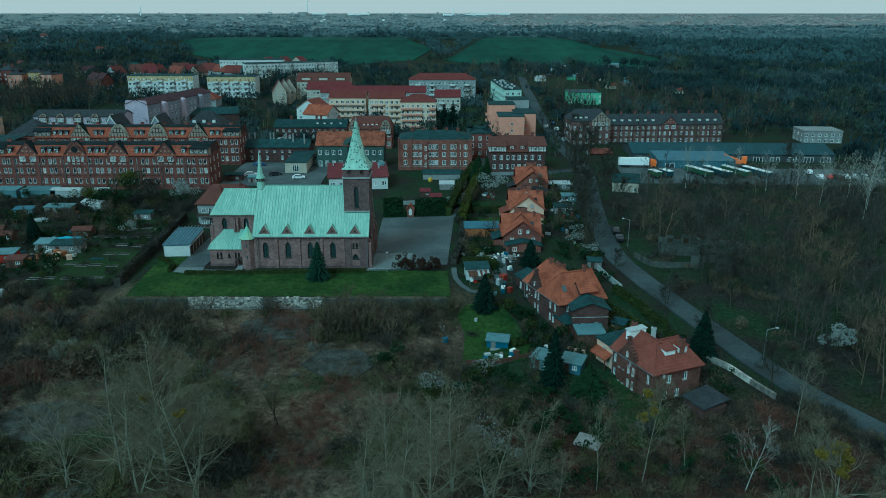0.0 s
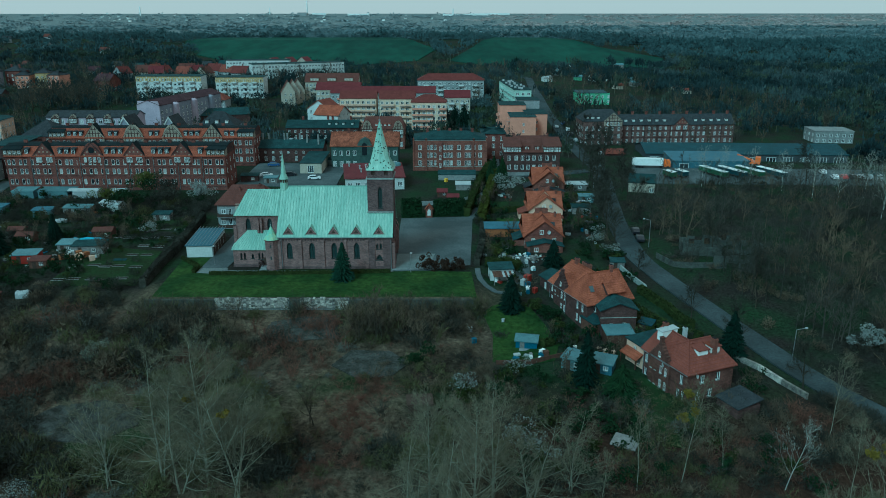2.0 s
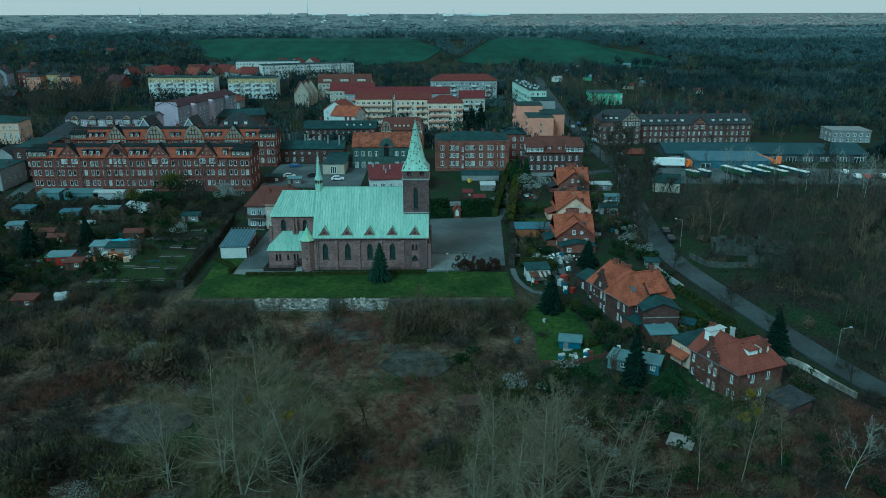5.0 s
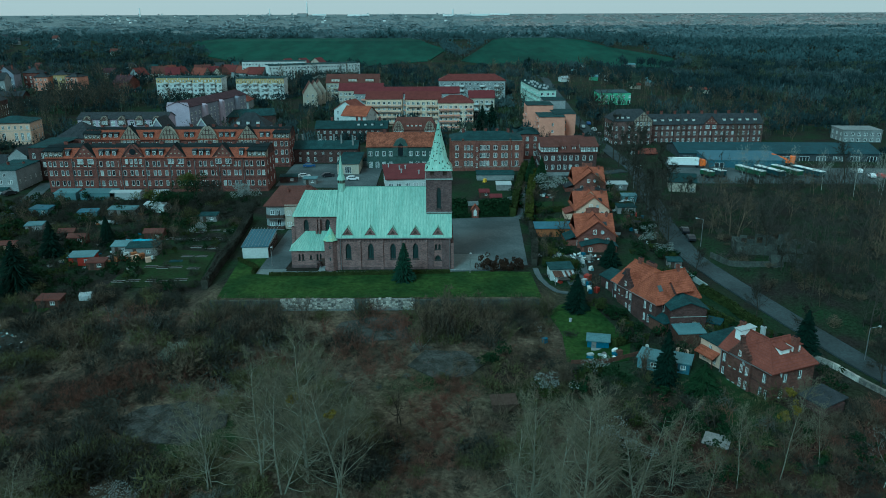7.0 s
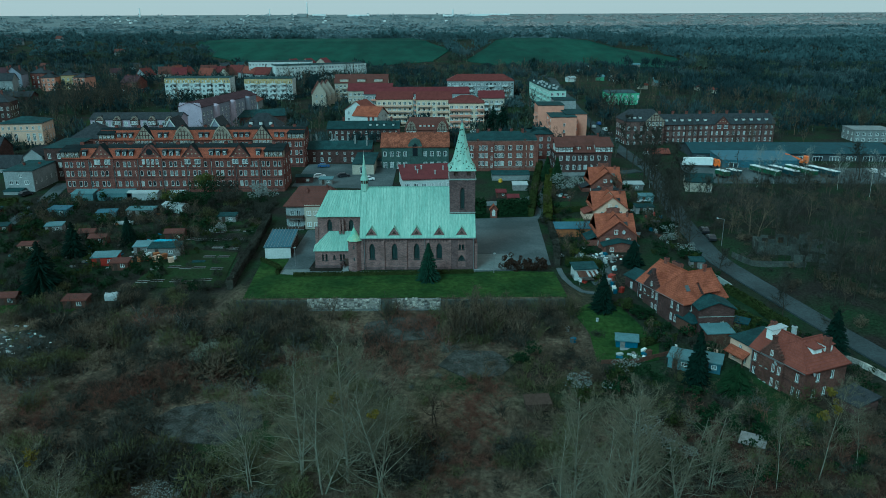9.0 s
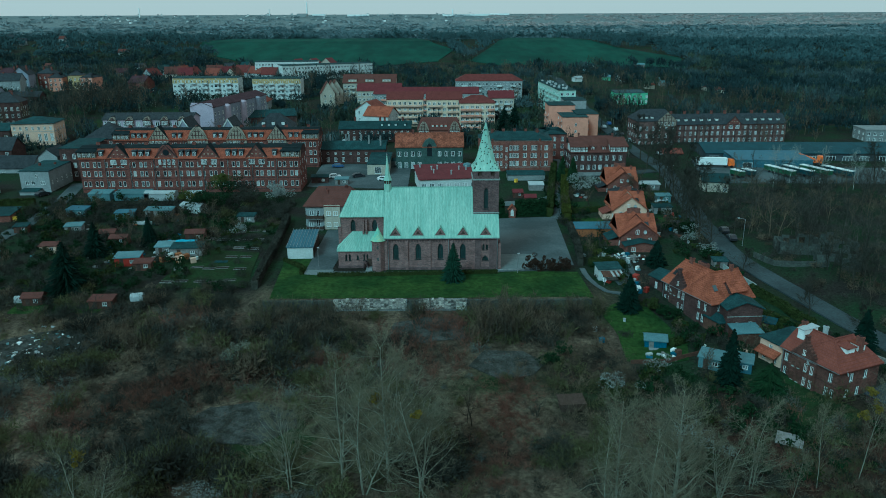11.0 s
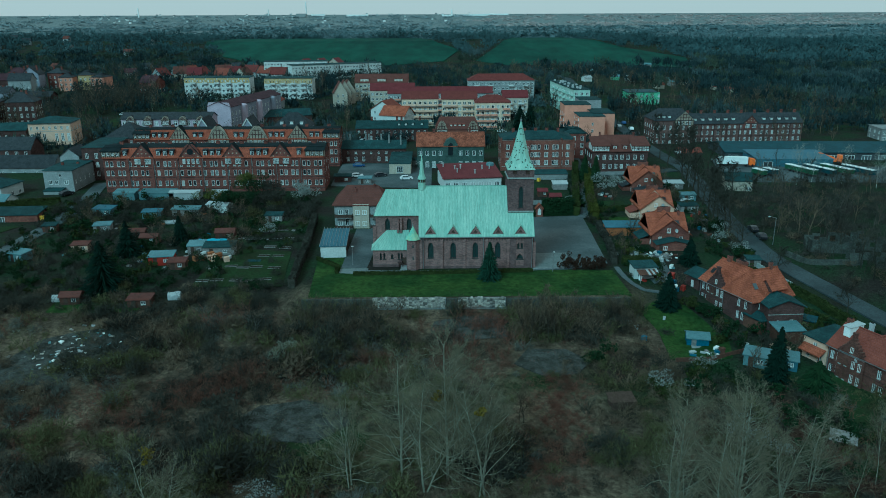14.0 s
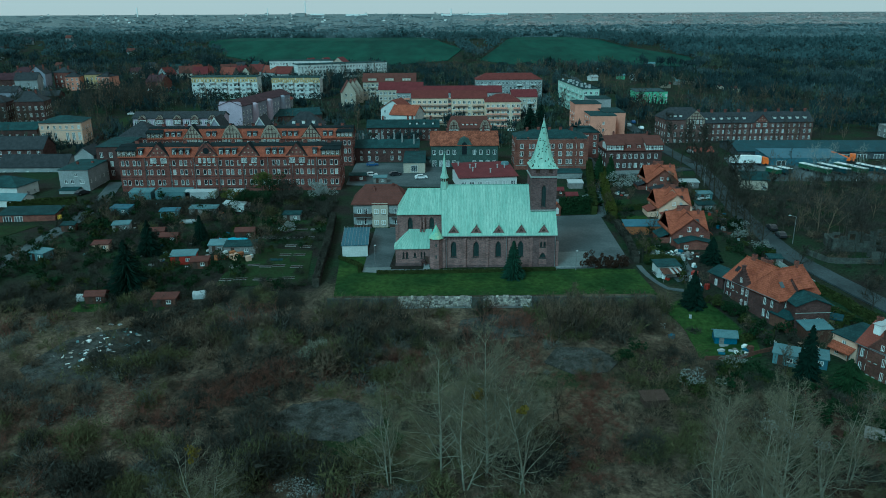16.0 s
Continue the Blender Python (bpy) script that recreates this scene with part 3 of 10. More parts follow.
def chimney(parent, x, y, z0, z1, w=0.6, d=0.6, material=None):
    g = Geo()
    g.box(x - w / 2, y - d / 2, z0, x + w / 2, y + d / 2, z1)
    g.box(x - w / 2 - 0.06, y - d / 2 - 0.06, z1 - 0.3, x + w / 2 + 0.06, y + d / 2 + 0.06, z1 - 0.15)
    g.box(x - w * 0.3, y - d * 0.3, z1, x + w * 0.3, y + d * 0.3, z1 + 0.12, 1)
    return part("chimney", g, [material or BRICK_RED, RUBBER], parent)


def building(name, label, category, x, y, z, rz, L, D, H, wall, roofm, roof="gable", rise=3.0, over=0.35, front=(), back=(), left=(), right=(),
             frame=None, chimneys=(), plinth=None, gable_wall=None, group="", hip=None, band=None):
    """A house: walls with real openings, roof, windows, chimneys. Front towards -y, origin at the middle of the front's foot."""
    b = thing(name, label, category, x, y, z, rz, group)
    g = Geo()
    sides = ((-L / 2, 0, 1, 0, L, front), (L / 2, 0, 0, 1, D, right), (L / 2, D, -1, 0, L, back), (-L / 2, D, 0, -1, D, left))
    low = -1.5
    for ox, oy, ux, uy, n, wins in sides:
        facade(g, ox, oy, ux, uy, n, 0, H, wins)
        g.add([(ox, oy, low), (ox + ux * n, oy + uy * n, low), (ox + ux * n, oy + uy * n, 0), (ox, oy, 0)], [(0, 1, 2, 3)], 0)
    mats = [wall, gable_wall or wall]
    if roof == "gable":
        for s in (-1, 1):
            tri = [(s * L / 2, 0, H), (s * L / 2, D, H), (s * L / 2, D / 2, H + rise)]
            g.poly(tri if s > 0 else tri[::-1], 1)
    if roof == "cross":
        for yy, o in ((0, 1), (D, -1)):
            tri = [(-L / 2, yy, H), (L / 2, yy, H), (0, yy, H + rise)]
            g.poly(tri[::o], 1)
    g.poly([(-L / 2, 0, H), (L / 2, 0, H), (L / 2, D, H), (-L / 2, D, H)])
    part("wall", g, mats, b)
    part("roof", roof_geo(L, D, H, roof, rise, over, hip=hip), roofm, b)
    for ox, oy, ux, uy, n, wins in sides:
        set_windows(b, ox, oy, ux, uy, 0, wins, frame)
    if plinth:
        p = Geo()
        p.box(-L / 2 - 0.06, -0.06, -1.5, L / 2 + 0.06, D + 0.06, plinth)
        part("plinth", p, CONCRETE, b)
    if band:
        for zb in band:
            p = Geo()
            p.box(-L / 2 - 0.05, -0.05, zb, L / 2 + 0.05, D + 0.05, zb + 0.18)
            part("string_course", p, STONE_L, b)
    for cx, cy, cz0, cz1, *wd in chimneys:
        chimney(b, cx, cy, cz0, cz1, *wd)
    return b


def dormer(parent, x, y, z, w, h, d, wallm, roofm, style="shed", frame=None):
    """A dormer whose face stands at y, running back d into the roof."""
    g = Geo()
    g.box(x - w / 2, y, z - 0.6, x + w / 2, y + d, z + h)
    if style == "shed":
        g.slab([(x - w / 2 - 0.15, y - 0.2, z + h + 0.12), (x + w / 2 + 0.15, y - 0.2, z + h + 0.12), (x + w / 2 + 0.15, y + d + 0.4, z + h + 0.4), (x - w / 2 - 0.15, y + d + 0.4, z + h + 0.4)], 0.12, 1)
    else:
        r = w * 0.45
        g.prism_y([(x - w / 2, z + h), (x + w / 2, z + h), (x, z + h + r)], y, y + d)
        for s in (-1, 1):
            q = [(x + s * (w / 2 + 0.2), y - 0.2, z + h - 0.1), (x, y - 0.2, z + h + r + 0.12), (x, y + d + 0.8, z + h + r + 0.12), (x + s * (w / 2 + 0.2), y + d, z + h - 0.1)]
            g.slab(q if s < 0 else q[::-1], 0.1, 1)
    dm = part("dormer", g, [wallm, roofm], parent)
    part("window", window_mesh(w * 0.72, h * 0.8, frame), None, dm, m=pose(x, y - 0.1, z + h * 0.08))
    return dm


# ---- the church ----
CH0 = Vector((-30, 165.6, 0.4))
church = thing("church", "purple-brown brick church with a green copper roof and tower spire", "church", *CH0)
CHM = Matrix.Translation(-CH0)


def cpart(name, g, mats, label="", parent=None):
    return part(name, g, mats, parent or church, label, CHM if parent is None else None)


def pointed(cx, y, z0, w, h, depth=0.35, mats=True):
    """A pointed window in a rectangular opening: brick spandrels, reveal, leaded pane and tracery, face towards -y."""
    g = Geo()
    n, spring = 6, z0 + h - w * 0.95
    arc = [(cx - w / 2, spring)]
    for k in range(1, n + 1):
        a = (math.pi / 3) * k / n * 1.0
        arc.append((cx + w / 2 - w * math.cos(a), spring + w * 1.09 * math.sin(a)))
    arc[-1] = (cx, z0 + h)
    full = [(cx - w / 2, z0)] + arc + [(2 * cx - px, pz) for px, pz in arc[-2::-1]] + [(cx + w / 2, z0)]
    for s in (-1, 1):
        side = [(cx + s * abs(px - cx), pz) for px, pz in arc]
        for (ax, az), (bx, bz) in zip(side, side[1:]):
            q = [(ax, y, az), (bx, y, bz), (bx, y, z0 + h), (ax, y, z0 + h)]
            g.poly(q if s < 0 else q[::-1], 0)
    m = len(full)
    g.add([(px, y, pz) for px, pz in full] + [(px, y + depth, pz) for px, pz in full], [(i, i + 1, i + 1 + m, i + m) for i in range(m - 1)], 3)
    g.poly([(px, y + depth, pz) for px, pz in full][::-1], 1)
    g.box(cx - w * 0.04, y + depth - 0.1, z0, cx + w * 0.04, y + depth - 0.02, z0 + h - w * 0.5, 2)
    g.box(cx - w / 2, y + depth - 0.09, spring - 0.04, cx + w / 2, y + depth - 0.03, spring + 0.04, 2)
    g.box(cx - w / 2 - 0.12, y - 0.1, z0 - 0.14, cx + w / 2 + 0.12, y + 0.12, z0, 2)
    return g


def lancet(cx, y, z0, w, h):
    return cpart("window", pointed(cx, y, z0, w, h), [BRICK_CH, GLASS_CH, LEAD, BRICK_CHD])


ZB = 0.1
NX0, NX1, NY0, NY1, NEAVE, NRIDGE, NRY = -42.2, -16.8, 157.8, 173.4, 8.1, 17.8, 165.6
BAYS = [-39.8, -34.75, -29.75, -24.7]
wall_g = Geo()
nw = [(bx - NX0, 2.9 - ZB, 1.25, 3.7) for bx in BAYS] + [(-20.05 - NX0, 5.1 - ZB, 0.5, 1.3), (-19.3 - NX0, 5.1 - ZB, 0.5, 1.3), (-19.65 - NX0, 2.5 - ZB, 1.5, 1.3)]
facade(wall_g, NX0, NY0, 1, 0, NX1 - NX0, ZB, NEAVE - ZB + 0.5, nw, 0, 0.3)
facade(wall_g, NX1, NY0, 0, 1, NY1 - NY0, ZB, NEAVE - ZB, [(7.8, 0.3, 2.4, 4.0)], 0, 0.5)
facade(wall_g, NX1, NY1, -1, 0, NX1 - NX0, ZB, NEAVE - ZB, [(NX1 - bx, 2.9 - ZB, 1.25, 3.7) for bx in BAYS], 0, 0.3)
facade(wall_g, NX0, NY1, 0, -1, NY1 - NY0, ZB, NEAVE - ZB, [])
for xx, o in ((NX1, 1), (NX0, -1)):
    wall_g.poly([(xx, NY0, NEAVE), (xx, NY1, NEAVE), (xx, NRY, NRIDGE - 0.3)][::o])
cpart("nave_wall", wall_g, BRICK_CH)
for bx in BAYS:
    lancet(bx, NY0, 2.9, 1.25, 3.7)
    back = pointed(0, 0, 2.9, 1.25, 3.7)
    part("window", back, [BRICK_CH, GLASS_CH, LEAD, BRICK_CHD], church, m=CHM @ pose(bx, NY1, 0, 0, 0, 180))
for lx in (-20.05, -19.3):
    lancet(lx, NY0, 5.1, 0.5, 1.3)
lancet(-19.65, NY0, 2.5, 1.5, 1.3)
door_g = Geo()
door_g.box(NX1 - 0.45, 164.4, 0.3, NX1 - 0.35, 166.8, 4.4)
cpart("door", door_g, TIMBER, "dark wooden portal door")
# pilasters, plinth, corbel frieze, gutters
for px in (-42.0, -37.3, -32.25, -27.25, -22.35):
    p = Geo()
    p.box(px - 0.32, NY0 - 0.28, ZB, px + 0.32, NY0 + 0.1, 7.0)
    p.add([(px - 0.32, NY0 - 0.28, 7.0), (px + 0.32, NY0 - 0.28, 7.0), (px + 0.32, NY0 + 0.02, 7.5), (px - 0.32, NY0 + 0.02, 7.5)], [(0, 1, 2, 3)], 0)
    cpart("pilaster", p, BRICK_CH)
p = Geo()
p.box(-22.0, NY0 - 0.16, ZB, -19.65 - 0.9, NY0 + 0.1, 7.4)
p.box(-19.65 + 0.9, NY0 - 0.16, ZB, NX1 + 0.05, NY0 + 0.1, 7.4)
cpart("corner_pier", p, BRICK_CHD)
for xx in (NX1 + 0.0,):
    for yy in (158.2, 161.6, 169.6, 173.0):
        p = Geo()
        p.box(xx, yy - 0.45, ZB, xx + 0.7, yy + 0.45, 6.5)
        p.add([(xx + 0.7, yy - 0.45, 6.5), (xx + 0.7, yy + 0.45, 6.5), (xx, yy + 0.45, 8.0), (xx, yy - 0.45, 8.0)], [(0, 1, 2, 3)])
        cpart("buttress", p, BRICK_CH)
p = Geo()
p.box(NX0 - 0.1, NY0 - 0.12, ZB, NX1 + 0.12, NY0 - 0.01, 0.95)
p.box(-53.1, 159.25, ZB, -45.0, 159.36, 0.95)
cpart("plinth", p, BRICK_CHD, "dark brick plinth course")
p = Geo()
u = NX0 + 0.35
while u < NX1 - 0.3:
    p.box(u, NY0 - 0.14, 7.0, u + 0.28, NY0 + 0.02, 7.55)
    u += 0.62
p.box(NX0, NY0 - 0.18, 7.55, NX1, NY0 + 0.02, 7.85)
cpart("corbel_frieze", p, BRICK_CHD)
for yy in (NY0 - 0.55,):
    p = Geo()
    p.box(NX0 - 0.2, yy, 7.78, NX1 + 0.25, yy + 0.18, 7.95)
    cpart("gutter", p, METAL)
for xx in (-41.5, -27.9, -16.95):
    p = Geo()
    p.tube((xx, NY0 - 0.35, 0.3), (xx, NY0 - 0.35, 7.8), 0.07, 0.07, 6)
    cpart("downpipe", p, METAL)


def copper_roof(polys, name="roof", th=0.16, label=""):
    g = Geo()
    for q in polys:
        g.slab(q, th)
    return cpart(name, g, COPPER, label)


def seams(a, b, c, d, step=0.62):
    """Standing seams up a slope from eave a-b to ridge d-c."""
    a, b, c, d = (Vector(v) for v in (a, b, c, d))
    n = max(1, int((b - a).length / step))
    g = Geo()
    up = (b - a).cross(d - a).normalized()
    if up.z < 0:
        up = -up
    for k in range(n + 1):
        p, q = a.lerp(b, k / n), d.lerp(c, k / n)
        s = (b - a).normalized() * 0.035
        h = up * 0.075
        g.add([p - s, p + s, q + s, q - s, p - s + h, p + s + h, q + s + h, q - s + h], [(4, 5, 6, 7), (0, 4, 7, 3), (1, 2, 6, 5), (0, 1, 5, 4)], 0)
    return g


NE = NEAVE
slope = (NRIDGE - NE) / (NRY - 157.3)
F0, F1 = (NX0 - 0.25, 157.3, NE), (NX1 + 0.25, 157.3, NE)
R0, R1 = (NX0 - 0.25, NRY, NRIDGE), (NX1 + 0.25, NRY, NRIDGE)
B0, B1 = (NX0 - 0.25, 173.9, NE), (NX1 + 0.25, 173.9, NE)
nave_roof = copper_roof([(F0, F1, R1, R0), (B1, B0, R0, R1)], "nave_roof", 0.18, "pale green copper roof with standing seams")
part("standing_seams", seams(F0, F1, R1, R0), COPPER_D, nave_roof)
part("standing_seams", seams(B0, B1, R1, R0), COPPER_D, nave_roof)
p = Geo()
p.box(NX0 - 0.3, NRY - 0.12, NRIDGE - 0.05, -22.5, NRY + 0.12, NRIDGE + 0.1)
cpart("ridge_cap", p, COPPER_D)
# gabled ventilators along the eaves
for bx in BAYS + [-19.65]:
    z0, y0, w, h = 8.55, 157.62, 2.5, 1.85
    g = Geo()
    g.prism_y([(bx - w / 2, z0), (bx + w / 2, z0), (bx, z0 + h)], y0, y0 + 0.3, 0)
    g.prism_y([(bx - w * 0.2, z0 + 0.3), (bx + w * 0.2, z0 + 0.3), (bx, z0 + 1.05)], y0 - 0.02, y0 + 0.02, 1)
    back_y = y0 + h / slope + 0.6
    for s in (-1, 1):
        q = [(bx + s * (w / 2 + 0.16), y0 - 0.16, z0 - 0.06), (bx, y0 - 0.16, z0 + h + 0.16), (bx, back_y, z0 + h + 0.16), (bx + s * (w / 2 + 0.16), y0 + 0.75, z0 - 0.06)]
        g.slab(q if s < 0 else q[::-1], 0.1, 2)
    cpart("dormer", g, [BRICK_CH, TIMBER, COPPER], "small triangular brick dormer")
# chancel
CX0, CX1, CY0, CY1, CE, CR = -52.3, -42.2, 161.4, 169.8, 12.1, 17.1
g = Geo()
cw = [(w - CX0, 8.7 - ZB, 1.1, 2.6) for w in (-49.6, -44.7)]
facade(g, CX0, CY0, 1, 0, CX1 - CX0, ZB, CE - ZB, cw, 0, 0.3)
facade(g, CX0, CY1, 0, -1, CY1 - CY0, ZB, CE - ZB, [(4.2, 5.0, 1.2, 4.0)], 0, 0.3)
facade(g, CX1, CY1, -1, 0, CX1 - CX0, ZB, CE - ZB, [])
cpart("chancel_wall", g, BRICK_CH)
for w in (-49.6, -44.7):
    lancet(w, CY0, 8.7, 1.1, 2.6)
part("window", pointed(0, 0, 5.0 + ZB, 1.2, 4.0), [BRICK_CH, GLASS_CH, LEAD, BRICK_CHD], church, m=CHM @ pose(CX0, 165.6, 0, 0, 0, -90))
a, b, c, d = (CX0 - 0.35, 160.95, CE), (CX1 + 0.0, 160.95, CE), (CX1, NRY, CR), (-50.1, NRY, CR)
a2, b2 = (CX0 - 0.35, 170.25, CE), (CX1, 170.25, CE)
chr_ = copper_roof([(a, b, c, d), (b2, a2, d, c), (a2, a, d)], "chancel_roof")
part("standing_seams", seams(a, b, c, d), COPPER_D, chr_)
for yy in (161.6, 169.6):
    p = Geo()
    p.box(CX0 - 0.7, yy - 0.4, ZB, CX0, yy + 0.4, 9.5)
    p.add([(CX0 - 0.7, yy + 0.4, 9.5), (CX0 - 0.7, yy - 0.4, 9.5), (CX0, yy - 0.4, 11), (CX0, yy + 0.4, 11)], [(0, 1, 2, 3)])
    cpart("buttress", p, BRICK_CH)
p = Geo()
for dx in (-0.35, 0.35):
    p.box(-46.9 + dx - 0.2, 160.7, 8.0, -46.9 + dx + 0.2, 161.2, 11.4)
p.box(-47.3, 160.72, 10.4, -46.5, 161.15, 10.7)
cpart("chimney", p, BRICK_CH)
# sacristy
SX0, SX1, SY0, SE, ST = -53.0, -45.0, 159.4, 4.6, 8.55
g = Geo()
sw = [(w - SX0, 2.2 - ZB, 0.42, 1.5) for w in (-51.2, -50.4, -47.1, -46.4)] + [(-48.6 - SX0, 2.4 - ZB, 0.5, 1.1)]
facade(g, SX0, SY0, 1, 0, SX1 - SX0, ZB, SE - ZB + 0.2, sw, 0, 0.25)
facade(g, SX0, CY0, 0, -1, CY0 - SY0, ZB, SE - ZB, [])
cpart("sacristy_wall", g, BRICK_CH)
for w in (-51.2, -50.4, -47.1, -46.4):
    lancet(w, SY0, 2.2, 0.42, 1.5)
lancet(-48.6, SY0, 2.4, 0.5, 1.1)
a, b, c, d = (SX0 - 0.3, 159.0, SE), (SX1 + 0.3, 159.0, SE), (SX1 + 0.3, 161.35, ST), (-49.8, 161.35, ST)
sac = copper_roof([(a, b, c, d), ((SX0 - 0.3, 161.4, SE + 0.6), a, d)], "sacristy_roof")
part("standing_seams", seams(a, b, c, d, 0.6), COPPER_D, sac)
p = Geo()
p.box(-46.6, 157.6, ZB, -45.3, 159.4, 0.75)
p.box(-46.7, 157.2, ZB, -45.2, 157.6, 0.5)
p.box(-46.8, 156.8, ZB, -45.1, 157.2, 0.42)
cpart("step", p, CONCRETE, "pale concrete entrance steps")
p = Geo()
p.box(-46.45, 159.32, 0.75, -45.5, 159.42, 2.6)
cpart("door", p, TIMBER)
p = Geo()
for k in range(7):
    a = math.pi * k / 6
    p.box(-46.75 - 0.5 * math.cos(a) - 0.12, 158.3, 0.6 + 1.3 * math.sin(a), -46.75 - 0.5 * math.cos(a) + 0.12, 159.4, 0.85 + 1.3 * math.sin(a))
cpart("porch_arch", p, BRICK_CHD)
# stair turret
p = Geo()
p.ring(-43.75, 158.1, [(ZB, 1.5), (7.55, 1.5)], 8, 0, math.pi / 8)
p.ring(-43.75, 158.1, [(7.2, 1.56), (7.2, 1.66), (7.5, 1.66)], 8, 1, math.pi / 8)
turret = cpart("stair_turret", p, [BRICK_CH, BRICK_CHD])
for zz in (2.9, 5.6):
    q = Geo()
    q.box(-43.9, 156.66, zz, -43.6, 156.72, zz + 0.75)
    part("slit_window", q, GLASS_CH, turret)
p = Geo()
p.ring(-43.75, 158.1, [(7.45, 1.85), (7.6, 1.8), (8.6, 0.95), (10.4, 0.06)], 8, 0, math.pi / 8)
p.ring(-43.75, 158.1, [(10.35, 0.05), (10.5, 0.14), (10.65, 0.14), (10.8, 0.04), (11.2, 0.03)], 6, 1)
part("turret_cap", p, [COPPER_Y, METAL], turret, "yellow-green copper cone with ball finial")
# ridge turret
p = Geo()
p.ring(-41.75, NRY, [(17.0, 0.95), (18.6, 0.85), (18.65, 0.7), (19.6, 0.7)], 8, 0, math.pi / 8)
p.ring(-41.75, NRY, [(19.5, 1.05), (19.7, 1.0), (20.6, 0.62), (25.4, 0.03)], 8, 0, math.pi / 8)
for k in range(8):
    a = math.pi / 4 * k
    p.box(-41.75 + 0.66 * math.cos(a) - 0.14, NRY + 0.66 * math.sin(a) - 0.14, 18.75, -41.75 + 0.66 * math.cos(a) + 0.14, NRY + 0.66 * math.sin(a) + 0.14, 19.45, 1)
p.ring(-41.75, NRY, [(25.3, 0.05), (25.45, 0.12), (25.6, 0.05), (26.3, 0.03)], 6, 2)
cpart("ridge_turret", p, [COPPER, TIMBER, METAL], "slender copper ridge turret with a needle spire")
# tower
TX0, TX1, TY0, TY1 = -22.28, -16.54, 161.1, 168.3
TW, TD = TX1 - TX0, TY1 - TY0
TXM, TYM = (TX0 + TX1) / 2, (TY0 + TY1) / 2
g = Geo()
facade(g, TX0, TY0, 1, 0, TW, 8.0, 12.5, [(TW / 2, 5.7, 0.95, 4.9)], 0, 0.35)
facade(g, TX1, TY0, 0, 1, TD, ZB, 20.4, [(TD / 2, 13.6, 0.95, 4.9)], 0, 0.35)
facade(g, TX1, TY1, -1, 0, TW, ZB, 20.4, [])
facade(g, TX0, TY1, 0, -1, TD, ZB, 20.4, [(TD / 2, 17.6, 0.9, 2.0)], 0, 0.35)
for ox, oy, ux, uy, L, n in ((TX0, TY0, 1, 0, TW, 2), (TX1, TY0, 0, 1, TD, 3), (TX1, TY1, -1, 0, TW, 2), (TX0, TY1, 0, -1, TD, 3)):
    facade(g, ox, oy, ux, uy, L, 20.5, 2.0, [(L * (k + 0.5) / n, 0.75, 0.85, 0.9) for k in range(n)], 0, 0.35)
tower = cpart("tower", g, BRICK_CHD, "dark brick bell tower with a long lancet")
lw = pointed(0, 0, 0, 0.95, 4.9)
part("window", lw, [BRICK_CHD, GLASS_CH, LEAD, BRICK_CHD], tower, m=pose(TX0 + TW / 2, TY0, 13.7))
part("window", lw, [BRICK_CHD, GLASS_CH, LEAD, BRICK_CHD], tower, m=pose(TX1, TYM, 13.7, 0, 0, 90))
q = Geo()
q.box(TX0 + 0.36, TY0 + 0.36, 20.6, TX1 - 0.36, TY1 - 0.36, 22.4)
part("belfry_core", q, TIMBER, tower)
q = Geo()
q.box(TX0 - 0.22, TY0 - 0.22, 20.32, TX1 + 0.22, TY1 + 0.22, 20.62)
part("cornice", q, STONE_L, tower, "pale green-grey ledge")
q = Geo()
q.box(TX0 - 0.1, TY0 - 0.28, 12.72, TX1 + 0.1, TY0, 12.95)
part("flashing", q, STONE_L, tower)
q = Geo()
lev = [(22.35, 3.12, 3.8, 0.02), (22.55, 3.02, 3.65, 0.03), (23.5, 2.4, 2.8, 0.1), (24.7, 1.98, 2.2, 0.2), (26.0, 1.68, 1.75, 0.26), (28.3, 1.12, 1.15, 0.29), (30.6, 0.6, 0.62, 0.29), (32.9, 0.08, 0.08, 0.29)]
SPX, SPY = TXM, TYM


def spire_ring(a, b, c):
    ca, cb = a * (1 - 2 * c), b * (1 - 2 * c)
    return [(a, -cb), (a, cb), (ca, b), (-ca, b), (-a, cb), (-a, -cb), (-ca, -b), (ca, -b)]


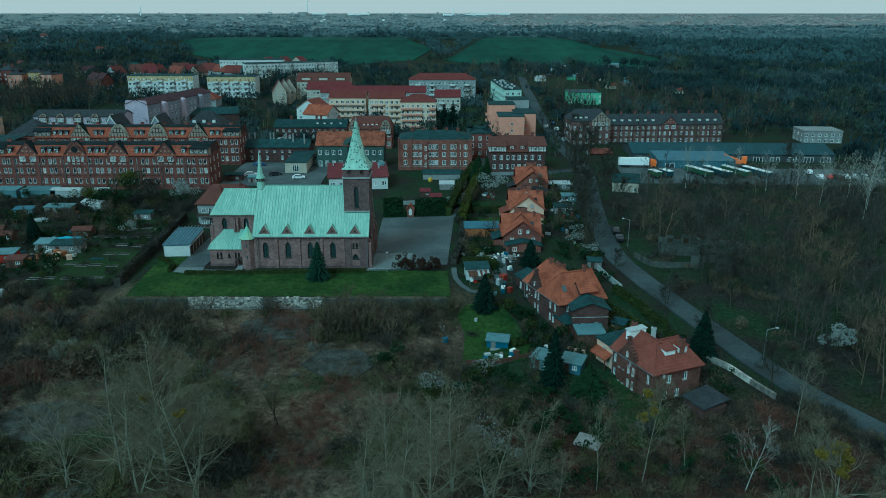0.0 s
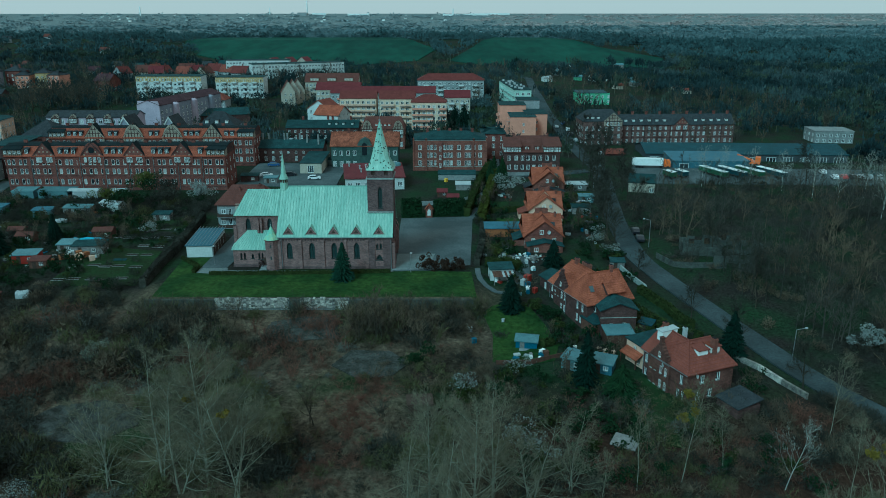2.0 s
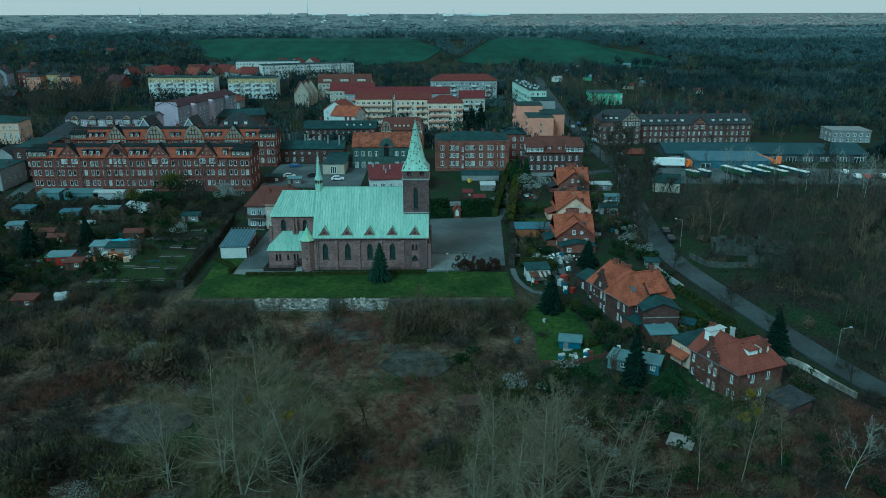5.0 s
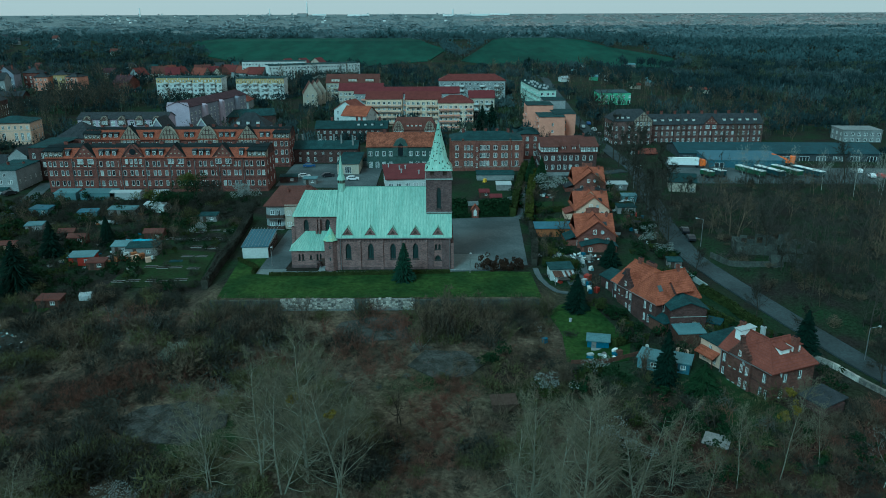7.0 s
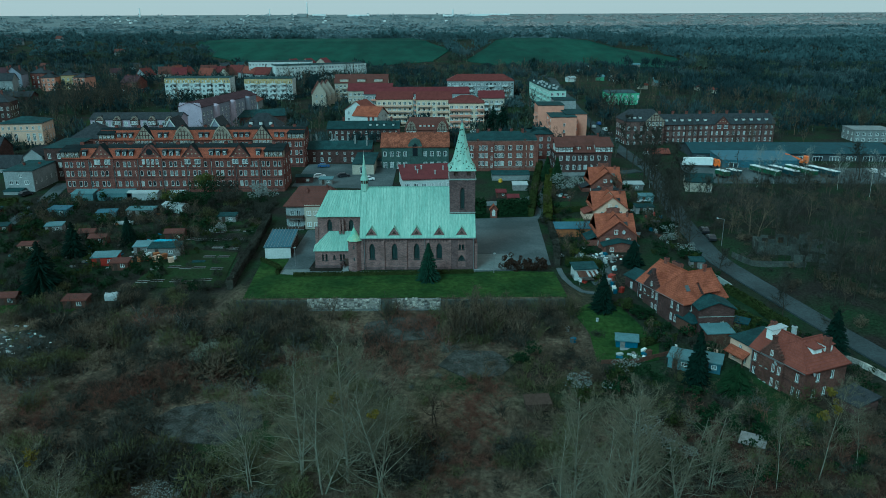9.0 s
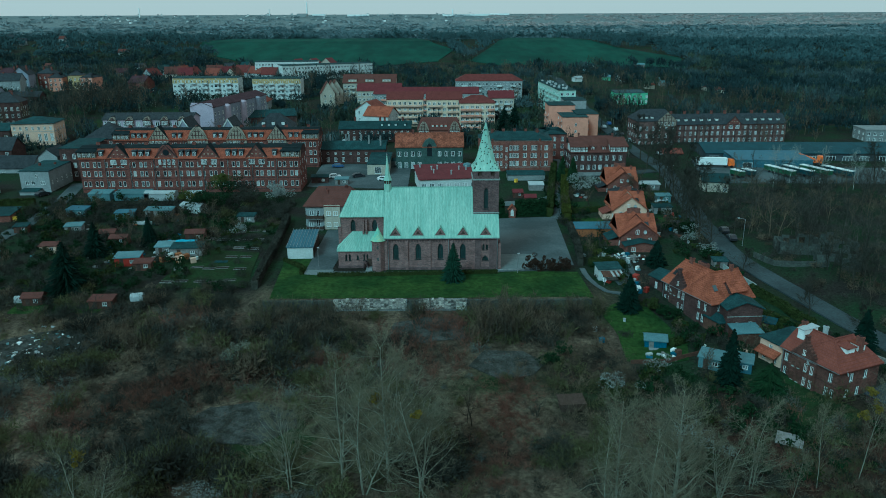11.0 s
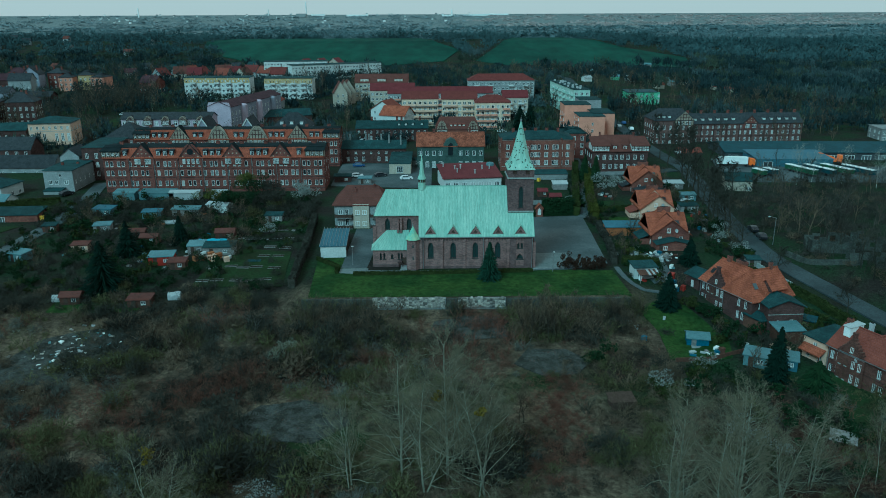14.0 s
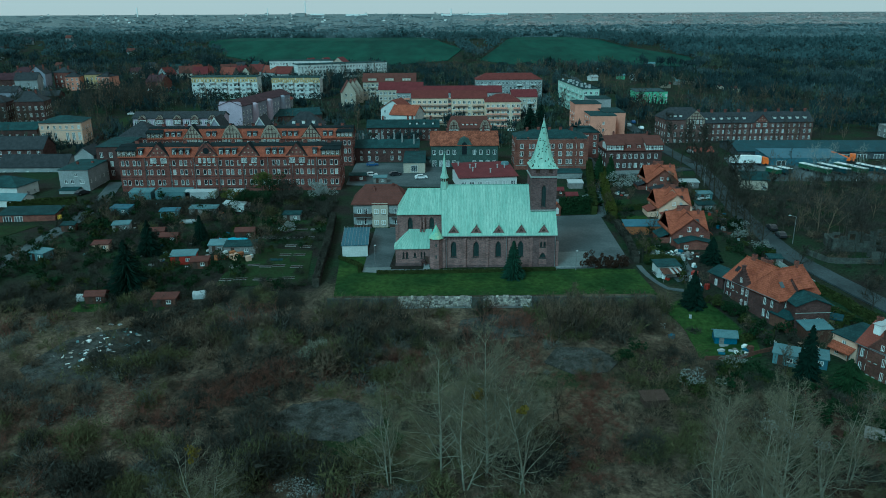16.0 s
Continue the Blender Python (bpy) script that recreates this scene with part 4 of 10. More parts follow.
for z, a, b, c in lev:
    q.v += [(SPX + x, SPY + y, z) for x, y in spire_ring(a, b, c)]
for k in range(len(lev) - 1):
    for i in range(8):
        q.f.append((k * 8 + i, k * 8 + (i + 1) % 8, k * 8 + 8 + (i + 1) % 8, k * 8 + 8 + i))
        q.m.append(0)
q.poly([(SPX + x, SPY + y, 22.35) for x, y in spire_ring(3.12, 3.8, 0.02)][::-1])
q.ring(SPX, SPY, [(32.6, 0.2), (33.1, 0.22), (33.2, 0.05), (34.0, 0.03)], 6, 1)
spire = part("spire", q, [COPPER, METAL], tower, "green copper spire with dark missing plates")
rs = random.Random(5)
for k in range(80):
    q = Geo()
    t = rs.random() ** 1.9
    z = 22.7 + 8.6 * t
    j = max(i for i in range(len(lev)) if lev[i][0] <= z)
    f = (z - lev[j][0]) / (lev[j + 1][0] - lev[j][0])
    A = [l0 + (l1 - l0) * f for l0, l1 in zip(lev[j][1:], lev[j + 1][1:])]
    f2 = (z + 0.23 - lev[j][0]) / (lev[j + 1][0] - lev[j][0])
    A2 = [l0 + (l1 - l0) * f2 for l0, l1 in zip(lev[j][1:], lev[j + 1][1:])]
    i = rs.choice((7, 7, 7, 6, 0, 6, 1, 5, 3)) - 1
    r1, r2 = spire_ring(*A), spire_ring(*A2)
    p1, p2, p3, p4 = Vector((*r1[i], z)), Vector((*r1[i + 1], z)), Vector((*r2[i + 1], z + 0.23)), Vector((*r2[i], z + 0.23))
    L = (p2 - p1).length
    w = 0.25 / max(L, 0.26)
    s = rs.uniform(0.02, max(0.03, 0.97 - w))
    nrm = (p2 - p1).cross(p4 - p1).normalized() * 0.03
    quad = [p1.lerp(p2, s), p1.lerp(p2, s + w), p4.lerp(p3, s + w), p4.lerp(p3, s)]
    off = Vector((SPX, SPY, 0))
    q.add([v + off + nrm for v in quad] + [v + off - nrm for v in quad], [(0, 1, 2, 3), (0, 4, 5, 1), (1, 5, 6, 2), (2, 6, 7, 3), (3, 7, 4, 0)])
    part("dark_plate", q, COPPER_DK, spire)


# ---- yards, lawns and paths ----
drape("lawn", [(-64.8, 140.2), (1.5, 140.2), (1.0, 155.5), (-9.5, 156.2), (-56.5, 154.2), (-60.5, 166.0), (-66.5, 166.0)], LAWN, "mown green lawn on the church terrace", "lawn", 0.06)
drape("churchyard", [(-16.6, 156.0), (-9.5, 156.2), (1.0, 160.5), (3.2, 203), (-17.0, 201.0)], YARD, "broad grey asphalt churchyard", "yard", 0.07)
drape("paving", [(-16.2, 157.4), (-8.8, 157.4), (-7.2, 168.5), (-16.2, 168.5)], PAVING, "pale worn paving beside the church", "paving", 0.11)
drape("footpath", [(-60.3, 155.0), (-56.8, 154.3), (-16.6, 155.6), (-16.6, 157.0), (-43.5, 156.3), (-54.0, 156.6), (-54.0, 158), (-60.3, 158)], PAVING, "pale concrete path along the church", "path", 0.10)
drape("driveway", [(-60.3, 158.2), (-54.4, 158.2), (-53.4, 176), (-52.8, 190.5), (-60.0, 190.5)], YARD, "asphalt drive between garages and church", "driveway", 0.075)
drape("flower_border", [(-42, 156.9), (-23, 157.0), (-17, 157.0), (-17, 157.5), (-42, 157.5)], LAWN_R, "narrow grass strip at the wall foot", "lawn", 0.09)
strip("alley", [(3.5, 200), (6.5, 222), (10.5, 246), (13.5, 262), (15.5, 300)], 3.6, YARD, "narrow asphalt alley between clipped hedges", "path", 0.15)
strip("side_road", [(14, 250), (30, 250.5), (46, 256)], 4.5, ASPHALT, "side lane before the brick house", "road", 0.22)
TRACK = [(-150, 148), (-146.5, 158), (-145.4, 168), (-145.2, 180), (-145.2, 198), (-145.2, 210), (-146, 223), (-148.4, 234), (-150, 242)]
strip("gravel_track", TRACK, 4.6, YARD, "grey gravel track past the sheds", "path", 0.15)
strip("garden_path", [(2.5, 158), (2.2, 148), (4.5, 143.5), (9, 146)], 1.2, YARD, "curved pale garden path", "path", 0.15)
drape("garden_lawn", [(3.5, 119.5), (8, 118.2), (14.5, 119), (16.5, 126), (15, 132), (12.5, 140), (7, 142), (2.5, 138), (4.2, 129)], LAWN, "worn green garden lawn", "lawn", 0.1)
drape("garden_lawn", [(20, 96), (32, 93), (36, 102), (28.5, 113), (21, 106)], LAWN_R, "rough green garden grass behind the house", "lawn", 0.1)
drape("house_yard", [(9, 150), (14, 152), (15, 166), (10, 172), (7, 166)], YARD, "cluttered paved yard", "yard", 0.1)
drape("lorry_yard", [(62, 238), (150, 238), (150, 262), (106, 262), (106, 274), (66, 276), (62, 258)], YARD, "grey lorry yard", "yard", 0.25, 8)
drape("town_yard", [(-73, 236), (-40, 232), (-40, 262), (-50, 270), (-73, 270)], YARD, "asphalt courtyard between brick blocks", "yard", 0.2, 5)
drape("allotment_lawn", [(-91, 191), (-82, 189), (-75, 190.5), (-74.5, 200), (-83, 203), (-97, 201)], LAWN_R, "rough allotment grass", "lawn", 0.15, 5)
drape("allotment_lawn", [(-92, 150), (-72, 150), (-74, 172), (-90, 175)], LAWN_R, "rough allotment grass", "lawn", 0.12, 5)
drape("allotment_lawn", [(-118, 138), (-100, 138), (-98, 146), (-118, 150)], LAWN, "green allotment grass by the sheds", "lawn", 0.12, 5)
drape("meadow", [(-190, 183), (-158, 183), (-153, 196), (-190, 197)], LAWN_R, "dull green meadow by the track", "meadow", 0.12, 5)
drape("town_green", [(-205, 355), (-160, 352), (-152, 375), (-165, 396), (-205, 398)], LAWN_R, "green square between the blocks", "lawn", 0.3, 10)
drape("town_green", [(5, 300), (20, 300), (22, 430), (5, 430)], LAWN_R, "grass strip between the blocks", "lawn", 0.3, 10)
FIELDS = ([(-318, 945), (-290, 1010), (-60, 1010), (-36, 905), (-12, 842), (-30, 760), (-95, 725), (-185, 722), (-262, 800), (-300, 870)], [(2, 760), (30, 862), (62, 1000), (130, 1000), (172, 860), (228, 806), (206, 716), (80, 712), (36, 728)])
for pts in FIELDS:
    drape("field", pts, FIELD, "green winter wheat field on a gentle hill", "field", 0.6, 40)


# ---- brick tenements with timbered gables ----
def gablet(parent, x, y, z, w, h, kind, back=6.0, roofm=None):
    """A gable on the front, rising from the eave, with its own little roof running back."""
    roofm = roofm or FELT
    g = Geo()
    wallm = {"timber": PANEL, "brick": BRICK_RED, "round": BRICK_RED, "pale": PANEL}[kind]
    body = [(x - w / 2, z - 2.4), (x + w / 2, z - 2.4), (x + w / 2, z), (x, z + h), (x - w / 2, z)]
    if kind in ("round", "pale"):
        body = [(x - w / 2, z - 2.4), (x + w / 2, z - 2.4), (x + w / 2, z), (x + w * 0.3, z + h * 0.66), (x + w * 0.12, z + h * 0.95), (x - w * 0.12, z + h * 0.95), (x - w * 0.3, z + h * 0.66), (x - w / 2, z)]
    g.prism_y(body, y - 0.22, y + 0.4, 0)
    for s in (-1, 1):
        q = [(x + s * (w / 2 + 0.3), y - 0.3, z - 0.1), (x, y - 0.3, z + h + 0.12), (x, y + back, z + h + 0.12), (x + s * (w / 2 + 0.3), y + 1.2, z - 0.1)]
        g.slab(q if s < 0 else q[::-1], 0.14, 1)
    gb = part("front_gable", g, [wallm, roofm], parent)
    for s in (-1, 1):
        q = Geo()
        a, c = Vector((x + s * w / 2, 0, z)), Vector((x, 0, z + h))
        pts = [(a.x, a.z), (c.x, c.z), (c.x, c.z - 0.3), (a.x - s * 0.2, a.z - 0.15)]
        q.prism_y(pts if s < 0 else pts[::-1], y - 0.34, y - 0.22)
        part("verge_band", q, PANEL if kind in ("timber", "pale") else BRICK_DARK, gb)
    if kind in ("timber", "pale"):
        t = Geo()
        for k in range(8):
            u = x - w / 2 + w * k / 7
            top = z + h * (1 - abs(u - x) / (w / 2)) * 0.93
            t.box(u - 0.13, y - 0.3, z - 2.35, u + 0.13, y - 0.2, max(z, top))
        for zz in (z - 2.3, z - 0.3, z + h * 0.3, z + h * 0.6):
            half = w / 2 if zz <= z else w / 2 * (1 - (zz - z) / h)
            t.box(x - half, y - 0.29, zz, x + half, y - 0.2, zz + 0.26)
        part("timber_frame", t, BRICK_DARK, gb)
    if kind in ("round", "brick"):
        for u, zz in ((-0.18, 0.25), (0.18, 0.25), (0.0, 0.25), (0.0, 0.55), (-0.33, 0.02), (0.33, 0.02)):
            q = Geo()
            q.box(x + u * w - 0.22, y - 0.27, z + zz * h, x + u * w + 0.22, y - 0.2, z + zz * h + 0.35)
            part("pale_panel", q, PANEL, gb)
    if kind == "round":
        q = Geo()
        q.ring(0, 0, [(0.0, 1.0), (0.1, 1.0)], 14, 0)
        part("round_window", q, GLASS, gb, m=pose(x, y - 0.2, z + h * 0.42, 90, 0, 0))
    for u in (-0.3, -0.1, 0.1, 0.3) if kind != "brick" else (-0.3, -0.16, 0.16, 0.3):
        part("window", window_mesh(0.85, 1.5, None, "two"), None, gb, m=pose(x + u * w, y - 0.4, z - 2.0))
    return gb


def tenement(x, y, z, L, D, H, rise, rz, gables, label, rows, n, wall=None, side=None, roofm=None, dormers=True, group="brick tenements"):
    wall = wall or BRICK_RED
    roofm = roofm or TILE_TEN
    pitch = L / n
    wins = [(pitch * (k + 0.5) + (0.1 if k % 2 == 0 else -0.1) * pitch, zz, 0.95, 1.65, "one") for zz in rows for k in range(n)]
    sidew = cols(D, 3, rows, 1.0, 1.6)
    b = building("tenement", label, "tenement", x, y, z, rz, L, D, H, wall, FELT, "flat", 0.1, -0.6, front=wins, back=cols(L, 20, rows, 1.1, 1.8), right=sidew, left=sidew, gable_wall=BRICK_DARK,
                 group=group, frame=FRAME_W, chimneys=[(-L / 2 + L * (k + 0.5) / 9, D * 0.55, H + rise - 0.3, H + rise + 1.2, 1.1, 0.6) for k in range(9)])
    # steep tiled skirts with a felted deck above
    for yy, s in ((0, 1), (D, -1)):
        g = Geo()
        q = [(-L / 2 - 0.2, yy - s * 0.45, H - 0.1), (L / 2 + 0.2, yy - s * 0.45, H - 0.1), (L / 2 + 0.2, yy + s * 2.3, H + rise), (-L / 2 - 0.2, yy + s * 2.3, H + rise)]
        g.slab(q if s > 0 else q[::-1], 0.18)
        part("tiled_slope", g, roofm, b)
    g = Geo()
    g.slab([(-L / 2 - 0.2, 2.2, H + rise + 0.1), (L / 2 + 0.2, 2.2, H + rise + 0.1), (L / 2 + 0.2, D / 2, H + rise + 0.3), (-L / 2 - 0.2, D / 2, H + rise + 0.3)], 0.2)
    g.slab([(L / 2 + 0.2, D - 2.2, H + rise + 0.1), (-L / 2 - 0.2, D - 2.2, H + rise + 0.1), (-L / 2 - 0.2, D / 2, H + rise + 0.3), (L / 2 + 0.2, D / 2, H + rise + 0.3)], 0.2)
    part("felt_deck", g, DECK, b)
    for s in (-1, 1):
        e = Geo()
        e.poly([(s * L / 2, 0, H), (s * L / 2, D, H), (s * L / 2, D - 2.3, H + rise), (s * L / 2, D / 2, H + rise + 0.15), (s * L / 2, 2.3, H + rise)][::s])
        part("end_gable", e, BRICK_DARK, b)
    for u, w, kind in gables:
        gablet(b, u, 0, H, w * 1.06, rise * 1.5, kind, 3.4, DECK)
    if dormers:
        u = -L / 2 + 7.0
        while u < L / 2 - 6.5:
            if not any(abs(u - q[0]) < q[1] / 2 + 0.8 for q in gables):
                dormer(b, u, 0.2, H + 0.3, 1.35, 1.75, 1.7, SLATE, SLATE)
            u += 2.1
    # half-timbered ends under dark hips
    for s in (-1, 1):
        e = Geo()
        ex0, ex1 = (s * L / 2 - s * 5.6, s * L / 2 + s * 0.2)
        lo, hi = min(ex0, ex1), max(ex0, ex1)
        e.box(lo, -0.2, H - 0.2, hi, 2.4, H + 2.2)
        end = part("end_storey", e, PANEL, b)
        t = Geo()
        for k in range(10):
            u = lo + (hi - lo) * k / 9
            t.box(u - 0.11, -0.27, H - 0.2, u + 0.11, -0.19, H + 2.2)
        for zz in (H - 0.2, H + 0.7, H + 1.95):
            t.box(lo, -0.265, zz, hi, -0.19, zz + 0.24)
        part("timber_frame", t, TIMBER, end)
        for k in range(4):
            part("window", window_mesh(0.8, 1.2), None, end, m=pose(lo + (hi - lo) * (k + 0.5) / 4, -0.36, H + 0.7))
        r = Geo()
        far = [(lo - 0.3, -0.7, H + 2.15), (hi + 0.3, -0.7, H + 2.15), (hi + 0.3, D * 0.4, H + rise + 0.5), (lo + 0.8, D * 0.4, H + rise + 0.5)] if s > 0 else [(lo - 0.3, -0.7, H + 2.15), (hi + 0.3, -0.7, H + 2.15), (hi - 0.8, D * 0.4, H + rise + 0.5), (lo - 0.3, D * 0.4, H + rise + 0.5)]
        r.slab(far, 0.25)
        part("end_roof", r, DECK, end)
    for zz in (rows[0] - 1.0, rows[1] - 0.75, rows[2] - 0.75, H - 0.35):
        p = Geo()
        p.box(-L / 2 - 0.05, -0.09, zz, L / 2 + 0.05, 0.0, zz + 0.22)
        part("string_course", p, BRICK_DARK, b)
    for k in range(1, 9):
        u = -L / 2 + L * k / 9
        q = Geo()
        q.box(u - 0.3, -0.2, 0, u + 0.3, 0.0, H - 0.2)
        part("pilaster", q, wall, b)
        q = Geo()
        q.tube((u + 0.5, -0.16, 0), (u + 0.5, -0.16, H), 0.08, 0.08, 5)
        part("downpipe", q, METAL, b)
    return b


tenement(-108.6, 230, 2.2, 69.3, 12, 10.9, 2.8, 0, [(-22.1, 6.6, "brick"), (-7.0, 6.8, "round"), (6.3, 6.4, "brick"), (21.3, 6.4, "brick")],
         "long red-brick tenement with orange roof and timbered gables", (1.8, 5.1, 8.0), 38)
tenement(-110.4, 266, 2.8, 73.5, 11, 10.3, 3.2, 0, [(-20.5, 6.8, "timber"), (-6.5, 7.2, "pale"), (7.5, 7.2, "pale"), (22.0, 6.8, "timber")],
         "second brick tenement behind, with cream timbered gables", (1.6, 4.6, 7.6), 38)
building("brick_house", "dark red-brick house joined to the tenement's end", "building", -152.5, 246, 2.0, 0, 9.5, 16, 11.5, BRICK_DARK, FELT, "flat", 0.8, 0.2, front=cols(9.5, 3, (2, 5, 8), 1.1, 1.7), right=cols(16, 4, (2, 5, 8), 1.1, 1.7), left=cols(16, 4, (2, 5, 8), 1.1, 1.7))
building("brick_house", "dark brick corner house with a steep roof", "building", -152, 268, 2.8, 0, 14, 14, 10.5, BRICK_RED, SLATE, "hip", 5, 0.3, front=cols(14, 5, (5, 8), 1.0, 1.6))
building("grey_house", "grey rendered two-storey house beside the track", "house", -158.6, 231, -0.2, 0, 9.3, 16, 9.0, PLASTER_GY, FELT, "flat", 0.4, 0.25,
         front=[(2.0, 4.6, 1.2, 1.3), (3.9, 4.6, 1.2, 1.3), (7.0, 4.6, 1.5, 1.3), (5.3, 6.9, 0.9, 1.1), (7.0, 1.2, 1.0, 1.0)], right=cols(16, 5, (1.4, 4.6), 1.0, 1.2), chimneys=[(-2, 8, 9, 10.2), (2, 10, 9, 10)])
building("porch_shed", "small lean-to shed before the grey house", "shed", -159.5, 227.6, 0.6, 0, 5.5, 3.2, 2.3, PLASTER_GY, FELT, "flat", 0.4, 0.2)
building("white_house", "small white gabled house", "house", -163.5, 250, 1.5, 0, 6.5, 9, 8.5, PLASTER_GY, SLATE, "cross", 2.6, 0.3, front=[(3.2, 5.5, 1.0, 1.2)])
building("public_hall", "peach classical hall with tall arched windows", "building", -203, 316, 3.6, 8, 17, 14, 8.8, PLASTER_PE, FELT, "hip", 2.0, 0.5, front=cols(17, 7, (1.2,), 1.3, 3.2, "cross", (3,)) + cols(17, 7, (6.0,), 1.0, 1.4), right=cols(14, 4, (1.2, 5), 1.1, 1.6), band=(0.6, 5.2, 8.2))
building("row_house", "low house with a dark sheet roof", "house", -186, 258, 0.5, 0, 24, 10, 4.2, PLASTER_GY, SLATE, "gable", 3.5, 0.4, front=cols(24, 6, (1.3,), 1.2, 1.4))
building("row_house", "low house with a dark sheet roof", "house", -205, 282, 1.0, 0, 22, 10, 6, BRICK_DARK, SLATE, "gable", 4, 0.4, front=cols(22, 6, (1.3, 3.8), 1.2, 1.4))
for k, (xx, yy) in enumerate(((-252, 352), (-236, 356), (-272, 350), (-290, 360), (-262, 330))):
    building("tenement", "dark gabled town tenement", "tenement", xx, yy, 5, 12, 13, 12, 12, BRICK_DARK, SLATE, "hip", 4, 0.3, front=cols(13, 5, (1.5, 4.7, 7.9), 1.1, 1.8, "arch"), right=cols(12, 4, (1.5, 4.7, 7.9), 1.1, 1.8), group="far dark tenements", chimneys=[(2, 6, 14, 17, 0.8, 0.6)])
building("row_house", "dark low workshop roof", "building", -228, 318, 3, 6, 26, 12, 6, BRICK_DARK, FELT, "gable", 2.5, 0.4, front=cols(26, 8, (2.5,), 1.2, 1.5))
building("white_house", "white house with a dark hipped roof by the track", "house", -178, 222, 0.5, -8, 13, 10, 5.2, PLASTER_W, FELT, "hip", 2.2, 0.5, front=cols(13, 4, (1.6,), 1.2, 1.3), right=cols(10, 3, (1.6,), 1.2, 1.3))
building("garage_row", "low garage row with a dark felt roof", "garage", -158.5, 200.5, -0.4, 4, 15.5, 7, 2.6, BRICK_OR, FELT, "flat", 0.8, 0.25, front=[(2.5, 0.2, 2.3, 2.1, "three"), (5.5, 0.2, 2.3, 2.1, "three")])
building("barn", "pale barn with a tin roof", "barn", -171, 214, 0, -8, 9, 6, 3.2, PLASTER_W, SHEET_T, "gable", 1.4, 0.3)

# ---- blocks behind the church ----
darkb = building("brick_block", "sooty brick workshop block with tall pale chimneys", "building", -62.6, 272, 2.4, 0, 25.5, 10, 5.9, BRICK_DARK, FELT, "gable", 2.2, 0.4,
                 front=cols(25.5, 9, (1.2,), 1.0, 1.6, "two", (4,)) + cols(25.5, 9, (3.9,), 0.8, 0.8))
for cx, cy in ((-10.3, 5), (-8.2, 5.4), (-2.2, 5), (-1.1, 5.2), (3.6, 5), (6.6, 3.2), (11, 2)):
    chimney(darkb, cx, cy, 6.5, 10.6, 0.55, 0.55, CONCRETE)
building("brick_wing", "low sooty wing with a felt roof", "building", -51, 252, 2.5, 0, 7.5, 20, 3.8, PLASTER_C, FELT, "flat", 0.6, 0.2, front=[(3.7, 0.6, 2.2, 2.4, "three")])
b2 = building("brick_block", "long sooty brick block with a dark felt roof", "building", -57.5, 320, 3.0, 0, 31, 12, 5.8, BRICK_DARK, FELT, "gable", 2.5, 0.4, front=cols(31, 12, (1.0,), 1.0, 1.5) + cols(31, 12, (3.7,), 0.9, 1.1))
for cx in (-9, 2, 4, 12):
    chimney(b2, cx, 6, 7, 10, 0.9, 0.6)
for u in (3.0, 6, 9, 13):
    dormer(b2, u, 2.0, 6.6, 0.9, 1.0, 1.5, PLASTER_W, FELT)
orf = building("green_house", "dark green walled house with a worn orange tiled roof", "building", -33.2, 262, 2.2, 0, 24, 10.5, 8.6, PLASTER_DG, TILE_WORN, "gable", 4.1, 0.4,
               front=cols(24, 10, (0.6,), 1.3, 2.4, "three", (4, 5)) + cols(24, 10, (5.1,), 1.2, 1.7, "two", (4, 5)), chimneys=[(-6, 5, 12, 14, 0.9, 0.6), (7, 5, 12, 14.4, 0.6, 0.6)])
g = Geo()
g.prism_y([(-2.6, 5), (2.6, 5), (2.6, 8.9), (1.6, 10.6), (0, 11.3), (-1.6, 10.6), (-2.6, 8.9)], -0.25, 5.0)
g.prism_y([(-0.9, 5.2), (0.9, 5.2), (0.9, 9), (0, 9.8), (-0.9, 9)], -0.3, -0.2, 1)
part("stair_gable", g, [PLASTER_DG, GLASS], orf)
annex = building("parish_hall", "white hall with a low maroon sheet roof", "building", -26.8, 229.6, 1.2, 8, 18.6, 14, 4.7, PLASTER_W, TILE_MAROON, "flat", 2.0, 0.45,
                 front=cols(18.6, 7, (1.9,), 1.6, 1.5, "three"), right=[(7, 1.5, 1.0, 2.0)])
for cx, cy, r, h in ((8.0, 11.5, 1.4, 0.9),):
    p = Geo()
    p.ring(cx, cy, [(6.0, r), (6.9, r), (7.3, r * 0.8), (7.5, r * 0.3)], 12)
    part("roof_dome", p, SHEET_T, annex)
rs = random.Random(3)
for k in range(7):
    cx, cy = rs.uniform(-8, 7), rs.uniform(3, 13)
    p = Geo()
    p.ring(cx, cy, [(5.2, 0.2), (6.1 + cy * 0.13, 0.2), (6.12 + cy * 0.13, 0.35), (6.3 + cy * 0.13, 0.3)], 8)
    part("roof_vent", p, SHEET_W, annex)
man = building("mansard_house", "pinkish gabled house with a maroon mansard roof", "building", -29.6, 300, 3.0, 0, 17.6, 11, 8.2, BRICK_OR, TILE_BROWN, "hip", 4.2, 0.3, hip=1.5, front=cols(17.6, 7, (1.0, 4.8), 1.1, 1.8), right=cols(11, 4, (1, 4.8), 1.1, 1.8))
for u in (-6.3, 6.3):
    gablet(man, u, -0.1, 8.2, 4.4, 3.4, "pale", 4, TILE_BROWN)
for u in (-2.6, -0.9, 0.9, 2.6):
    dormer(man, u, 1.2, 8.7, 0.9, 1.2, 1.6, PLASTER_W, TILE_RED)
